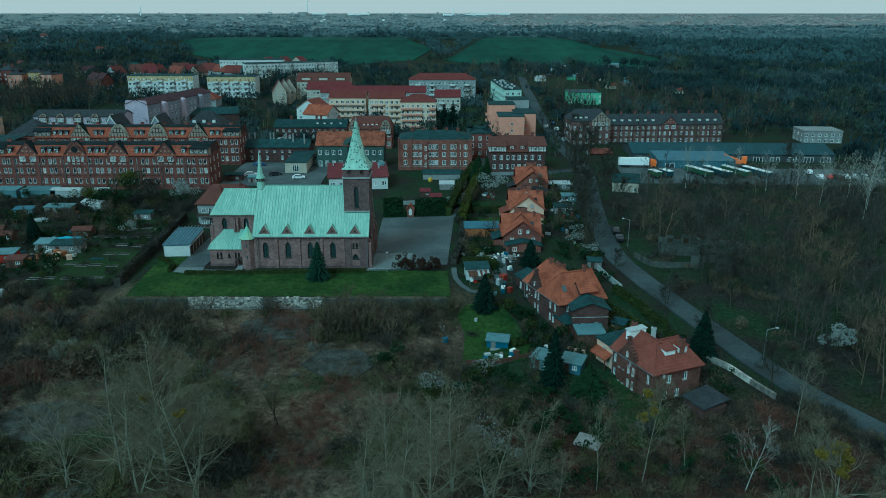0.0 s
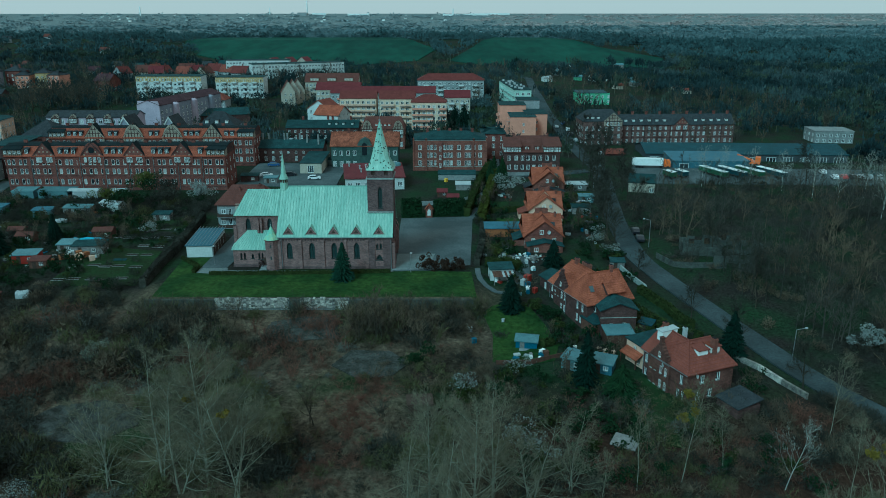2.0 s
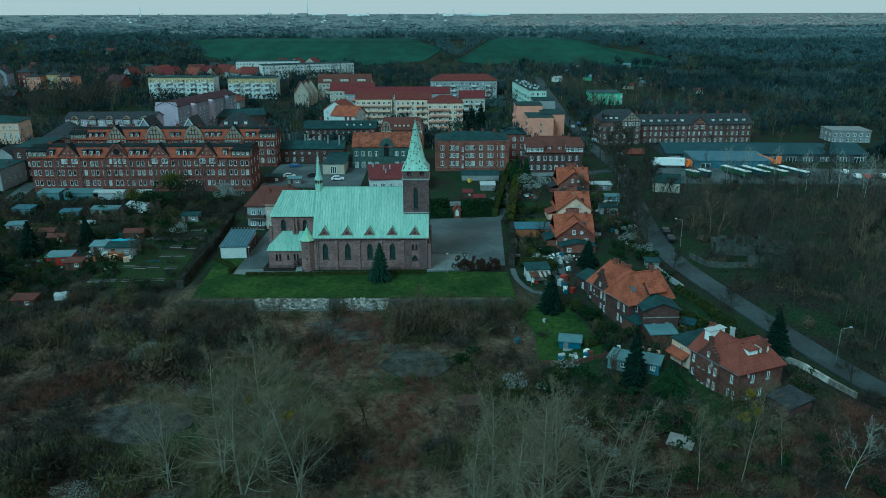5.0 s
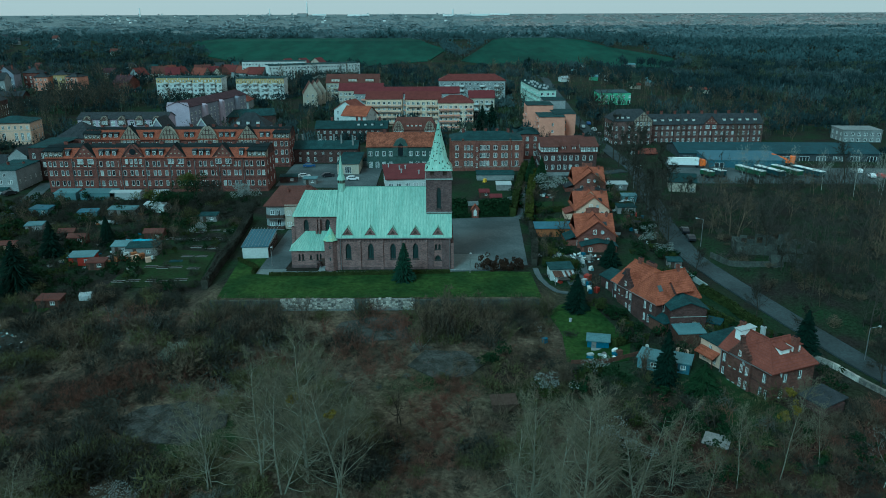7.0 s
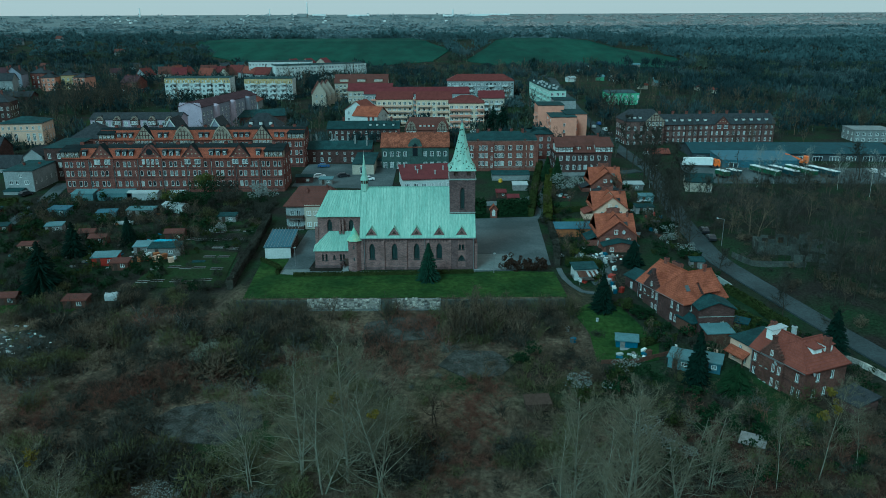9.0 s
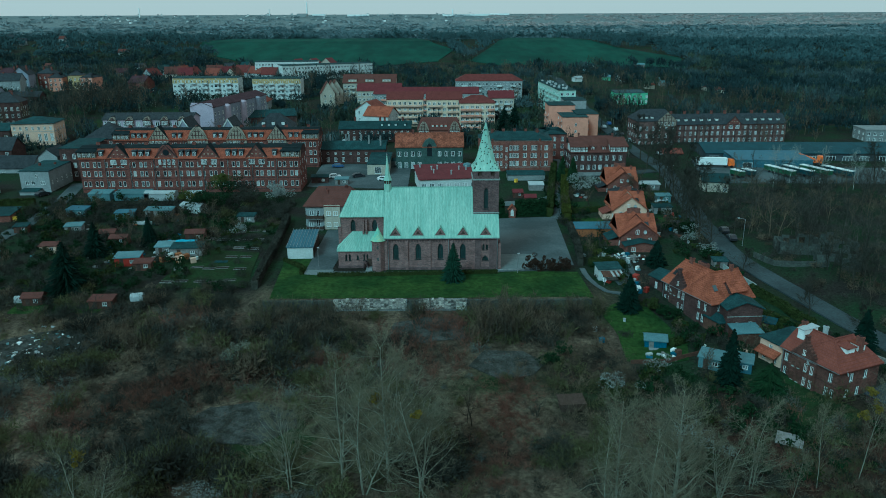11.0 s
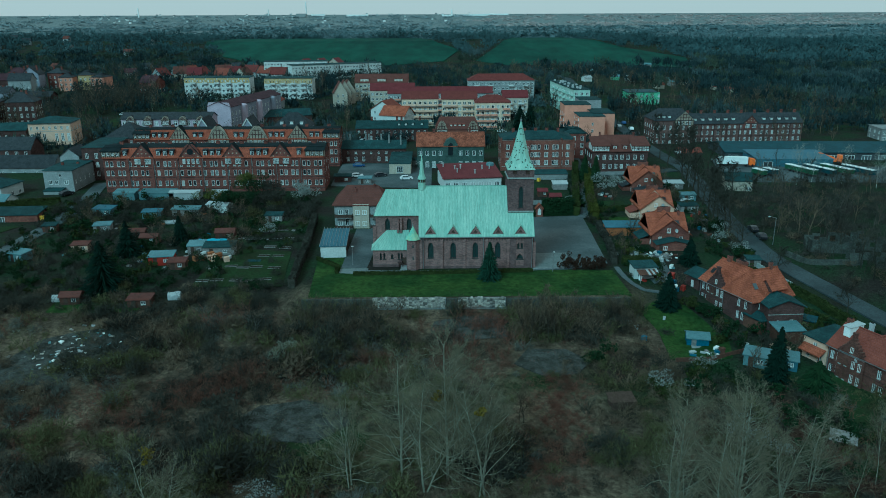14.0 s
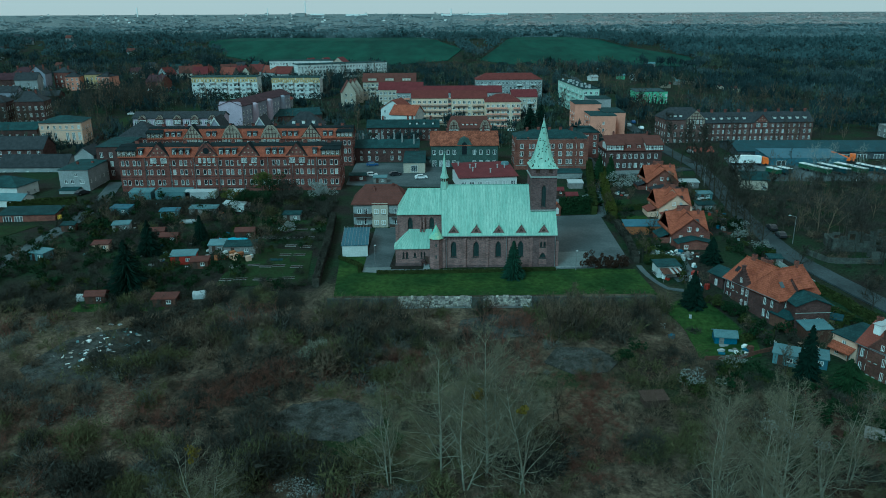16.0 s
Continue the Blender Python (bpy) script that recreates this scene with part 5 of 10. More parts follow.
sch = building("school", "three-storey orange-brick school with white windows", "school", -2.75, 257, 3.2, 0, 25.3, 13, 10.6, BRICK_OR, FELT, "hip", 2.0, 0.3,
               front=[(u, z, w, 1.65, "three" if w > 1.5 else "two") for z in (1.5, 4.3, 7.0) for u, w in ((2.2, 1.2), (4.9, 1.0), (6.2, 1.0), (7.5, 0.8), (10.8, 1.0), (12.0, 1.0), (13.2, 1.0), (15.8, 1.3), (18.4, 1.0), (19.6, 1.0), (21.2, 0.8), (23.3, 1.2))],
               right=cols(13, 4, (1.5, 4.3, 7.0), 1.1, 1.6), left=cols(13, 4, (1.5, 4.3, 7.0), 1.1, 1.6), chimneys=[(k * 4 - 8, 6.5, 12, 13.6, 0.9, 0.6) for k in range(5)], band=(0.9, 10.2))
for s in (-1, 1):
    p = Geo()
    p.box(s * 12.75 - 0.25, -0.35, -1, s * 12.75 + 0.25, 0.0, 11.2)
    p.box(s * 8.3 - 0.3, -0.3, -1, s * 8.3 + 0.3, 0.0, 11.0)
    part("corner_pier", p, BRICK_OR, sch)
p = Geo()
p.box(-4.1, -0.45, 0, -2.6, 0.0, 9.9)
st = part("stair_bay", p, BRICK_RED, sch)
for zz in (0.8, 3.6, 6.6):
    part("window", window_mesh(0.7, 1.5, None, "two"), None, st, m=pose(-3.35, -0.56, zz))
building("school_wing", "brick wing behind the school", "building", 14, 278, 3.0, 0, 9, 14, 9.5, BRICK_RED, FELT, "hip", 1.5, 0.3, front=cols(9, 3, (1.4, 4.2, 6.9), 1.1, 1.6))
building("garage_row", "long low garage with dark roof and concrete wall", "garage", -0.5, 243, 2.0, 0, 12.5, 5, 2.2, CONCRETE, FELT, "flat", 0.5, 0.2)
building("canopy_shed", "white-roofed open garden shelter", "shed", 1.2, 229.5, 1.4, 0, 4.6, 3.0, 2.3, WOOD_GY, SHEET_W, "flat", 0.5, 0.2)
dkh = building("timbered_house", "dark brick house with brown hipped roof and white timbering", "house", 25.8, 254, 2.8, 0, 19.4, 14, 7.2, BRICK_DARK, TILE_BROWN, "hip", 4.4, 0.45, hip=4,
               front=[(u, z, 1.1, 1.6) for z in (1.0, 4.2) for u in (1.8, 4.2, 6.4, 8.4, 10.4, 12.6, 15.0, 17.4)], left=cols(14, 4, (1.0, 4.2), 1.1, 1.6), right=cols(14, 4, (1.0, 4.2), 1.1, 1.6), chimneys=[(-6, 7, 10, 12.6), (6, 7, 10, 12.6)])
for s in (-1, 1):
    p = Geo()
    x0, x1 = sorted((s * 9.9, s * 3.9))
    p.box(x0, -0.3, 6.9, x1, 6, 9.2)
    en = part("timbered_storey", p, PLASTER_W, dkh)
    t = Geo()
    for k in range(8):
        u = x0 + (x1 - x0) * k / 7
        t.box(u - 0.1, -0.38, 6.9, u + 0.1, -0.29, 9.2)
    for zz in (6.9, 8.0, 9.05):
        t.box(x0, -0.375, zz, x1, -0.29, zz + 0.16)
    part("timber_frame", t, TIMBER, en)
    r = Geo()
    r.slab([(x0 - 0.3, -0.8, 9.15), (x1 + 0.3, -0.8, 9.15), (x1 + 0.1, 6.6, 11.4), (x0 - 0.1, 6.6, 11.4)], 0.2)
    part("end_roof", r, TILE_BROWN, en)
    for k in range(2):
        part("window", window_mesh(1.0, 1.2), None, en, m=pose(x0 + (x1 - x0) * (k + 1) / 3, -0.46, 7.4))
for u in (-1.8, 1.8):
    dormer(dkh, u, 0.8, 7.6, 1.6, 1.3, 2.4, TILE_BROWN, TILE_BROWN)


def balcony(parent, x, y, z, w, d, m, panel):
    g = Geo()
    g.box(x - w / 2, y - d, z, x + w / 2, y, z + 0.14)
    g.box(x - w / 2, y - d, z + 0.2, x + w / 2, y - d + 0.06, z + 1.05, 1)
    for s in (-1, 1):
        g.box(x + s * w / 2 - 0.03, y - d + 0.06, z + 0.2, x + s * w / 2 + 0.03, y, z + 1.05, 1)
    return part("balcony", g, [CONCRETE, panel], parent, m=m)


def block(name, label, x, y, z, rz, L, D, floors, wall, roofm, roof, rise, panel=None, bays=(), n=None, step=2.75, over=0.3, ends=None):
    """A slab of flats with rows of windows and stacked balconies."""
    H = floors * step + 0.9
    n = n or int(L / 2.3)
    zs = [0.95 + step * k for k in range(floors)]
    m = max(2, int(D / 3.2))
    sw = cols(D, m, zs, 1.2, 1.4)
    b = building(name, label, "apartment block", x, y, z, rz, L, D, H, wall, roofm, roof, rise, over, front=cols(L, n, zs, 1.45, 1.4), back=cols(L, n, zs, 1.45, 1.4), right=sw, left=sw if ends else (), group="apartment blocks", gable_wall=ends)
    for u in bays:
        for zz in zs:
            balcony(b, u, 0, zz - 0.9, 3.0, 1.1, None, panel or wall)
    return b


# apricot flats with stepped volumes
for nm, lab, x, y, L, D, H, w in (("apricot_flats", "apricot rendered flats with dark flat roof", 29.8, 322, 11.2, 14, 9.2, PLASTER_O), ("apricot_flats", "taller apricot volume of the flats", 36.4, 329, 9.6, 16, 9.6, PLASTER_O),
                                  ("apricot_flats", "rear apricot volume with side balconies", 27.0, 342, 12.0, 13, 12.0, PLASTER_O), ("grey_flats", "grey rendered stair block", 36.0, 358, 10.5, 12, 12.5, PLASTER_GY)):
    bb = building(nm, lab, "apartment block", x, y, 3.8, 0, L, D, H, w, FELT, "flat", 0.3, 0.2, front=[(L * 0.52, 2.5 + 2.9 * k, 0.9, 1.2) for k in range(2)], left=cols(D, 3, (1.5, 4.4, 7.0), 1.3, 1.3), right=cols(D, 3, (1.5, 4.4, 7.0), 1.3, 1.3))
    for k in range(3):
        balcony(bb, 0, 0, 1.0 + 2.8 * k, 2.6, 1.2, pose(-L / 2, D * 0.4, 0, 0, 0, -90), PLASTER_O)
gb = block("mint_flats", "mint and white slab of flats with rooftop vents", 35.2, 376, 7.5, 4, 8.4, 54, 4, PLASTER_G, FELT, "flat", 0.2, PLASTER_G, (), 3, ends=PLASTER_G)
for k in range(12):
    for zz in range(4):
        if k % 2 == 0:
            balcony(gb, 0, 0, 0.3 + 2.75 * zz, 3.2, 1.0, pose(-4.2, 3 + 4.2 * k, 0, 0, 0, -90), PLASTER_G)
rs = random.Random(9)
for k in range(16):
    p = Geo()
    cx, cy = rs.uniform(-3.4, 3.4), 3 + 3.2 * k
    p.box(cx - 0.5, cy - 0.5, 12, cx + 0.5, cy + 0.5, 13.0)
    part("roof_vent", p, SHEET_W, gb)
block("red_roof_flats", "long pale flats under a red roof with end pavilions", -0.4, 435, 7.6, 0, 38.5, 12, 4, PLASTER_GY, TILE_FLAT, "hip", 3.2, PLASTER_W, (-14, -6, 6, 14))
block("red_roof_flats", "cream balcony flats under a red tiled roof", -46, 360, 5.2, 0, 17.5, 11, 4, PLASTER_CR, TILE_FLAT, "gable", 3.0, PLASTER_PE, (-6.5, -3.3, 0, 3.3, 6.5))
block("red_roof_flats", "cream balcony flats under a red tiled roof", -27, 358, 5.2, 0, 17, 11, 4, PLASTER_CR, TILE_FLAT, "gable", 3.2, PLASTER_PE, (-6.0, -2.8, 2.8, 6.0))
block("red_roof_flats", "cream corner flats with peach balconies", -11.6, 348, 4.6, 0, 16.5, 11, 4, PLASTER_CR, TILE_FLAT, "hip", 3.0, PLASTER_O, (-6.3, -3, 0.4, 6.3))
block("red_roof_flats", "rear flats under a long red roof", -36, 386, 5.2, 0, 54, 11, 4, PLASTER_GY, TILE_MAROON, "gable", 2.8, PLASTER_O, (-22, -12, 0, 12, 22))
block("red_roof_flats", "small pale flats under a red roof", 2.4, 382, 6.0, 0, 13, 11, 3, PLASTER_C, TILE_MAROON, "gable", 3.2, PLASTER_W, (-3, 3))
br = block("brown_roof_flats", "cream flats with wide dormers in a brown roof", -70, 440, 9.0, 0, 31, 12, 3, PLASTER_C, TILE_BROWN, "gable", 4.4, PLASTER_C, (-10, 0, 10))
for u in (-10, 0, 10):
    dormer(br, u, 0.6, 9.4, 5.0, 1.7, 3.0, PLASTER_C, TILE_BROWN)
building("white_gable_house", "white-edged gabled house with an orange roof", "house", -58.5, 340, 3.6, -20, 12, 12, 8.2, PLASTER_W, TILE_OR, "gable", 3.6, 0.5, front=cols(12, 4, (1, 4), 1.2, 1.4), right=cols(12, 3, (1, 4, 7), 1.1, 1.4))
building("white_gable_house", "white gabled house with a red roof", "house", -56.0, 353, 4.2, 70, 11, 12, 9.0, PLASTER_W, TILE_RED, "gable", 4.0, 0.5, front=cols(11, 3, (1, 4, 7), 1.1, 1.4), left=cols(12, 3, (1, 4, 7), 1.1, 1.4))
block("red_roof_flats", "three-storey maroon-roofed cream flats", -62, 408, 7.5, 0, 24, 11, 3, PLASTER_C, TILE_MAROON, "gable", 3.4)
for k in range(3):
    building("gable_house", "narrow cream gabled town house", "house", -91.6 + 1.6 * k, 420 + 6 * k, 8.0, 14, 7.6, 6.2, 6.5, PLASTER_C, TILE_BROWN, "cross", 6.0, 0.35, front=[(2.2, 1, 1.0, 1.4), (5.2, 1, 1.0, 1.4), (2.2, 4, 1.0, 1.4), (5.2, 4, 1.0, 1.4)], group="stepped gable houses")
pk = building("pink_flats", "pink-ended lilac flats with a maroon roof and bowed bays", "apartment block", -130.8, 318, 5.5, -11, 10.5, 55, 13.0, PLASTER_LV, TILE_PLUM, "cross", 2.2, 0.4, right=cols(55, 16, (1, 3.8, 6.6, 9.4), 1.4, 1.5), front=cols(10.5, 2, (1, 3.8), 1.0, 1.4))
p = Geo()
p.box(-5.3, -0.15, -1, 5.3, -0.02, 13.1)
p.prism_y([(-5.3, 13.1), (5.3, 13.1), (4.6, 14.9), (-4.6, 14.9)], -0.15, 0.3)
part("end_wall", p, PLASTER_P, pk)
for k in range(3):
    p = Geo()
    p.ring(5.25, 12 + 16 * k, [(0, 2.0), (12.7, 2.0), (13.3, 1.2), (13.4, 0.2)], 10)
    part("bay", p, PLASTER_P if k < 2 else PLASTER_LV, pk)
lp = building("pink_flats", "low lilac terrace with white gabled bays", "apartment block", -147.5, 300, 4.0, 0, 36, 10, 12.0, PLASTER_P, SLATE, "gable", 2.0, 0.4, front=cols(36, 14, (1, 3.8, 6.4, 9.2), 1.6, 1.9, "cross"), group="lilac flats")
for k in range(5):
    gablet(lp, -14 + 7 * k, -0.3, 11.8, 3.2, 1.4, "pale", 3, SLATE)
for x, y, L in ((-129.5, 289, 6.5), (-112, 289, 6.5), (-97, 300, 15)):
    hs = building("slate_house", "house with a steep slate roof and pale verges", "house", x, y, 3.5, 0, L, 11, 9.0, PLASTER_LV, SLATE, "cross" if x < -100 else "hip", 5.0, 0.3, front=cols(L, 3, (1, 4.2), 1.1, 1.6), group="slate-roofed houses")
    if L > 10:
        for u in (-4, 0, 4):
            dormer(hs, u, 0.8, 9.6, 1.3, 1.5, 2.2, PLASTER_W, SLATE)
    else:
        g = Geo()
        for sgn in (-1, 1):
            g.add([(sgn * (L / 2 + 0.3), -0.4, 8.6), (0, -0.4, 14.2), (0, -0.4, 13.5), (sgn * (L / 2 + 0.3), -0.4, 7.9), (sgn * (L / 2 + 0.3), -0.15, 8.6), (0, -0.15, 14.2), (0, -0.15, 13.5), (sgn * (L / 2 + 0.3), -0.15, 7.9)], [(0, 1, 2, 3), (4, 7, 6, 5), (0, 4, 5, 1), (3, 2, 6, 7)])
        part("verge_board", g, PLASTER_W, hs)
building("villa", "small villa with a red hipped roof", "house", -128, 398, 6.5, 0, 14, 11, 6, PLASTER_GY, TILE_RED, "hip", 4, 0.5, front=cols(14, 4, (1, 3.8), 1.2, 1.4))
building("workshop", "low dark workshop with a felt roof", "building", -112, 352, 4.0, 20, 30, 14, 6, BRICK_DARK, FELT, "gable", 2.5, 0.3)
block("yellow_flats", "pale slab of flats with a yellow top storey", -168.8, 450, 8.6, 0, 39, 11, 4, PLASTER_W, FELT, "flat", 0.3, PLASTER_W, (-14, -7, 0, 7, 14), ends=PLASTER_Y)
block("yellow_flats", "pale slab of flats with yellow gable ends", -126, 448, 8.2, 0, 28.5, 11, 4, PLASTER_W, FELT, "flat", 0.3, PLASTER_W, (-9, -3, 3, 9), ends=PLASTER_Y)
for xx, LL, zz in ((-168.8, 39, 8.6), (-126, 28.5, 8.2)):
    for ob in [o for o in scene.objects if o.name.startswith("yellow_flats") and abs(o.matrix_basis.translation.x - xx) < 0.1]:
        for k in range(6):
            g = Geo()
            u = -LL / 2 + LL * (k + 0.5) / 6
            g.box(u - LL / 13, -0.06, 8.9, u + LL / 13, -0.004, 9.35)
            g.box(u - LL / 13, -0.06, 10.75, u + LL / 13, -0.004, 11.85)
            for w in (-0.95, -0.33, 0.33, 0.95):
                g.box(u + w * LL / 13.5 - 0.45, -0.055, 9.35, u + w * LL / 13.5 + 0.45, -0.004, 10.75)
            part("top_band", g, PLASTER_Y, ob)
block("white_flats", "long white slab of flats", -142, 562, 11.5, 4, 46, 11, 4, PLASTER_W, FELT, "flat", 0.3, ends=PLASTER_W)
block("white_flats", "long white slab of flats with one orange stair strip", -110, 556, 9.8, 27, 69, 11, 4, PLASTER_W, FELT, "flat", 0.3, ends=PLASTER_W)
for k, (x, y, rz) in enumerate(((-277, 488, 10), (-267, 494, 10), (-257, 488, -10))):
    building("yellow_house", "yellow and apricot gabled flats with a dark roof", "apartment block", x, y, 9.4, rz, 8.5, 11, 9.0 + k % 2, PLASTER_O if k != 1 else PLASTER_Y, SLATE, "hip", 2.4, 0.4, front=cols(8.5, 3, (1, 3.8, 6.6), 1.1, 1.4), group="yellow gabled flats")
for k, (x, y, rz, L, H, rise, roof) in enumerate(((-296, 468, 8, 13, 9.5, 4.0, "gable"), (-309, 474, 14, 12, 9.0, 3.5, "gable"), (-298, 486, 4, 10, 11.0, 4.5, "cross"), (-288, 497, -6, 10, 10.5, 3.0, "hip"), (-311, 494, 10, 14, 10.0, 4.0, "hip"), (-271, 432, 6, 22, 5.0, 2.4, "gable"), (-297, 440, 10, 18, 6.0, 3.0, "gable"), (-221, 477, -20, 12, 6.5, 4.0, "gable"))):
    building("town_house", "grey town house under a dark slate roof", "house", x, y, gz(x, y), rz, L, 10, H, (PLASTER_GY, BRICK_DARK, PLASTER_LV, BRICK_RED)[k % 4], (SLATE, TILE_PLUM, SLATE)[k % 3], roof, rise, 0.4, front=cols(L, int(L / 3), (1.2, 4.0, 6.8)[:max(1, int((H - 1) / 2.9))], 1.1, 1.5), right=cols(10, 3, (1.2,), 1.1, 1.5), chimneys=[(-L * 0.3, 5, H + 0.6, H + rise + 0.9, 1.0, 0.6), (L * 0.25, 5, H + 0.6, H + rise + 0.9, 1.0, 0.6)], group="grey town houses")
rs = random.Random(12)
for k in range(13):
    building("red_roof_house", "terraced house under a red tiled roof", "house", -232 + 6.6 * k, 545 + 14 * (k % 3) + rs.uniform(-5, 5), 11.0, rs.choice((-22, 12, 68)) + rs.uniform(-6, 6), rs.uniform(9, 12), 9, 4.6, (PLASTER_GY, PLASTER_C)[k % 2], (TILE_FLAT, TILE_BROWN, TILE_RED, TILE_MAROON)[k % 4], "gable", 4.6, 0.4, front=cols(9, 3, (1, 3.2), 1.2, 1.4), chimneys=[(1.5, 4.5, 8, 10.4)], group="red-roofed houses")
for k in range(3):
    building("red_roof_house", "white-verged house with a maroon roof on the field's edge", "house", -150 + 12 * k, 640 + 6 * k, 11, -18, 10, 11, 6, PLASTER_C, TILE_MAROON, "cross", 4, 0.5, front=cols(10, 2, (1, 3.6), 1.1, 1.4), group="red-roofed houses")
building("green_house", "mint green rendered house among gardens", "house", 80.6, 430, gz(80.6, 430), 2, 17.3, 10, 6.6, PLASTER_GR, SHEET_DB, "flat", 0.8, 0.3, front=cols(20, 6, (1, 3.8), 1.2, 1.5))
building("farmhouse", "red farmhouse by the field", "house", 209, 853, 1.5, 0, 12, 10, 4.5, BRICK_RED, TILE_RED, "gable", 3.5, 0.4, front=cols(12, 3, (1.2,), 1.2, 1.4))
building("farm_shed", "white farm shed with tin roof", "shed", 222, 856, 1.5, 0, 10, 8, 3.5, PLASTER_W, SHEET_W, "gable", 1.5, 0.3)

# ---- brick terrace and works at the wood ----
rt = building("brick_terrace", "dark brick terrace end with timbered gable and slate mansard", "tenement", 62.2, 311, 1.6, 3, 16.5, 14, 11.2, BRICK_TE, SLATE, "hip", 4.0, 0.4, hip=3,
              front=cols(16.5, 6, (1.0, 4.0, 7.2), 1.0, 1.7, "arch"), left=cols(14, 5, (1.0, 4.0, 7.2), 1.0, 1.7), group="dark terraces")
gablet(rt, 4.2, -0.1, 11.2, 8.0, 3.6, "timber", 5, SLATE)
for u in (-6.5, -4.2, -1.8):
    dormer(rt, u, 1.2, 11.6, 1.2, 1.2, 1.8, PLASTER_W, SLATE)
rt2 = building("brick_terrace", "long dark brick terrace with slate roof and centre gable", "tenement", 95.6, 318, 1.8, 3, 50.5, 12, 8.6, BRICK_TE, SLATE, "gable", 3.6, 0.4,
               front=cols(50.5, 21, (1.0, 3.9), 1.0, 1.5, "arch") + cols(50.5, 21, (6.5,), 0.9, 1.2), group="dark terraces", chimneys=[(-24 + 6 * k, 6, 11, 13.6, 1.0, 0.6) for k in range(9)])
gablet(rt2, 2.0, -0.1, 8.6, 6.5, 3.4, "brick", 5, SLATE)
for k in range(14):
    if abs(-22 + 3.4 * k - 2) > 4:
        dormer(rt2, -22 + 3.4 * k, 1.6, 9.3, 1.2, 1.3, 1.8, PLASTER_W, SLATE)
for k in range(1, 9):
    g = Geo()
    g.box(-25.25 + 50.5 * k / 9 - 0.25, -0.14, -1, -25.25 + 50.5 * k / 9 + 0.25, 0.0, 8.6)
    part("pilaster", g, BRICK_DARK, rt2)
for zz in (3.0, 5.9):
    g = Geo()
    g.box(-25.3, -0.08, zz, 25.3, -0.004, zz + 0.25)
    part("string_course", g, BRICK_DARK, rt2)
building("warehouse", "long steel warehouse with a dark blue roof", "warehouse", 110, 277, 0.6, -3, 75, 22, 4.2, DARK_RENDER, SHEET_DB, "gable", 2.4, 0.4, front=cols(75, 12, (1.0,), 3.6, 2.2, "three"))
building("warehouse", "pale steel-blue hall with a flat sheet roof", "warehouse", 91, 261, 1.0, -3, 27, 15, 4.2, SHEET_B, SHEET_B, "flat", 0.9, 0.2, front=[(4.0, 0.2, 3.4, 3.2)])
building("shed", "small red-roofed shed at the road", "shed", 61.5, 286, 0.9, 0, 8.5, 6, 2.6, BRICK_DARK, TILE_RED, "gable", 1.4, 0.4)
building("store_shed", "pale rendered store with dark felt roof", "shed", 57.4, 227, 0.8, -12, 8, 8, 4.2, PLASTER_C, FELT, "gable", 1.9, 0.35, front=[(7, 1.2, 1.2, 1.2)], right=[(4, 1, 1.2, 1.2)])
building("office_block", "grey flat-roofed works office", "building", 165, 320, 1.4, -4, 16.5, 12, 5.6, CONCRETE, CONCRETE, "flat", 0.2, 0.2, front=cols(16.5, 6, (0.8, 3.2), 1.4, 1.3), left=cols(12, 3, (0.8, 3.2), 1.4, 1.3))
building("ruin", "roofless pale ruin among trees", "ruin", 146, 243, 0, -20, 16, 7, 3.2, CONCRETE, FELT, "flat", 0.3, 0.2, front=cols(16, 5, (0.8,), 1.2, 1.6))

# ---- parish house and garages ----
ph = building("parish_house", "grey parish house with a brown hipped roof and balconies", "house", -58.7, 192, 0.2, 0, 14.4, 11, 6.9, PLASTER_GY, TILE_BROWN, "hip", 3.8, 0.6, hip=3.0,
              front=[(1.4, 0.9, 1.3, 1.3), (3.3, 0.9, 1.0, 1.9), (6.2, 0.9, 1.2, 1.3), (8.0, 0.9, 1.2, 1.3), (6.2, 4.0, 1.2, 1.3), (8.0, 4.0, 1.2, 1.3), (1.6, 4.0, 1.2, 1.3), (3.3, 3.5, 0.9, 1.9), (11.5, 4.0, 1.2, 1.3), (11.5, 0.9, 1.2, 1.3)],
              chimneys=[(-1.7, 3.4, 8.5, 10.6, 0.5, 0.5), (3.4, 5, 9, 11.2, 0.6, 0.6)])
p = Geo()
p.box(-2.2, -0.5, 0, 2.1, 0.0, 6.9)
bay = part("bay", p, PLASTER_C, ph, "paler projecting bay")
for u in (-1.0, 0.9):
    for zz in (0.9, 4.0):
        part("window", window_mesh(1.2, 1.3), None, bay, m=pose(u, -0.62, zz))
for u in (-4.7, 4.8):
    for zz in (0.2, 3.2):
        balcony(ph, u, 0, zz, 4.6, 1.3, None, TIMBER)
gar = building("garage_row", "white garages with a dark blue-grey sheet roof", "garage", -63.0, 166.3, 0.3, 3, 6.0, 13.0, 2.9, PLASTER_W, SHEET_B, "flat", 0.5, 0.25)
for k in range(5):
    p = Geo()
    p.box(0, 0, 0.05, 0.06, 2.2, 2.35)
    part("garage_door", p, TIMBER, gar, m=pose(3.0, 0.6 + 2.65 * k, 0))
p = Geo()
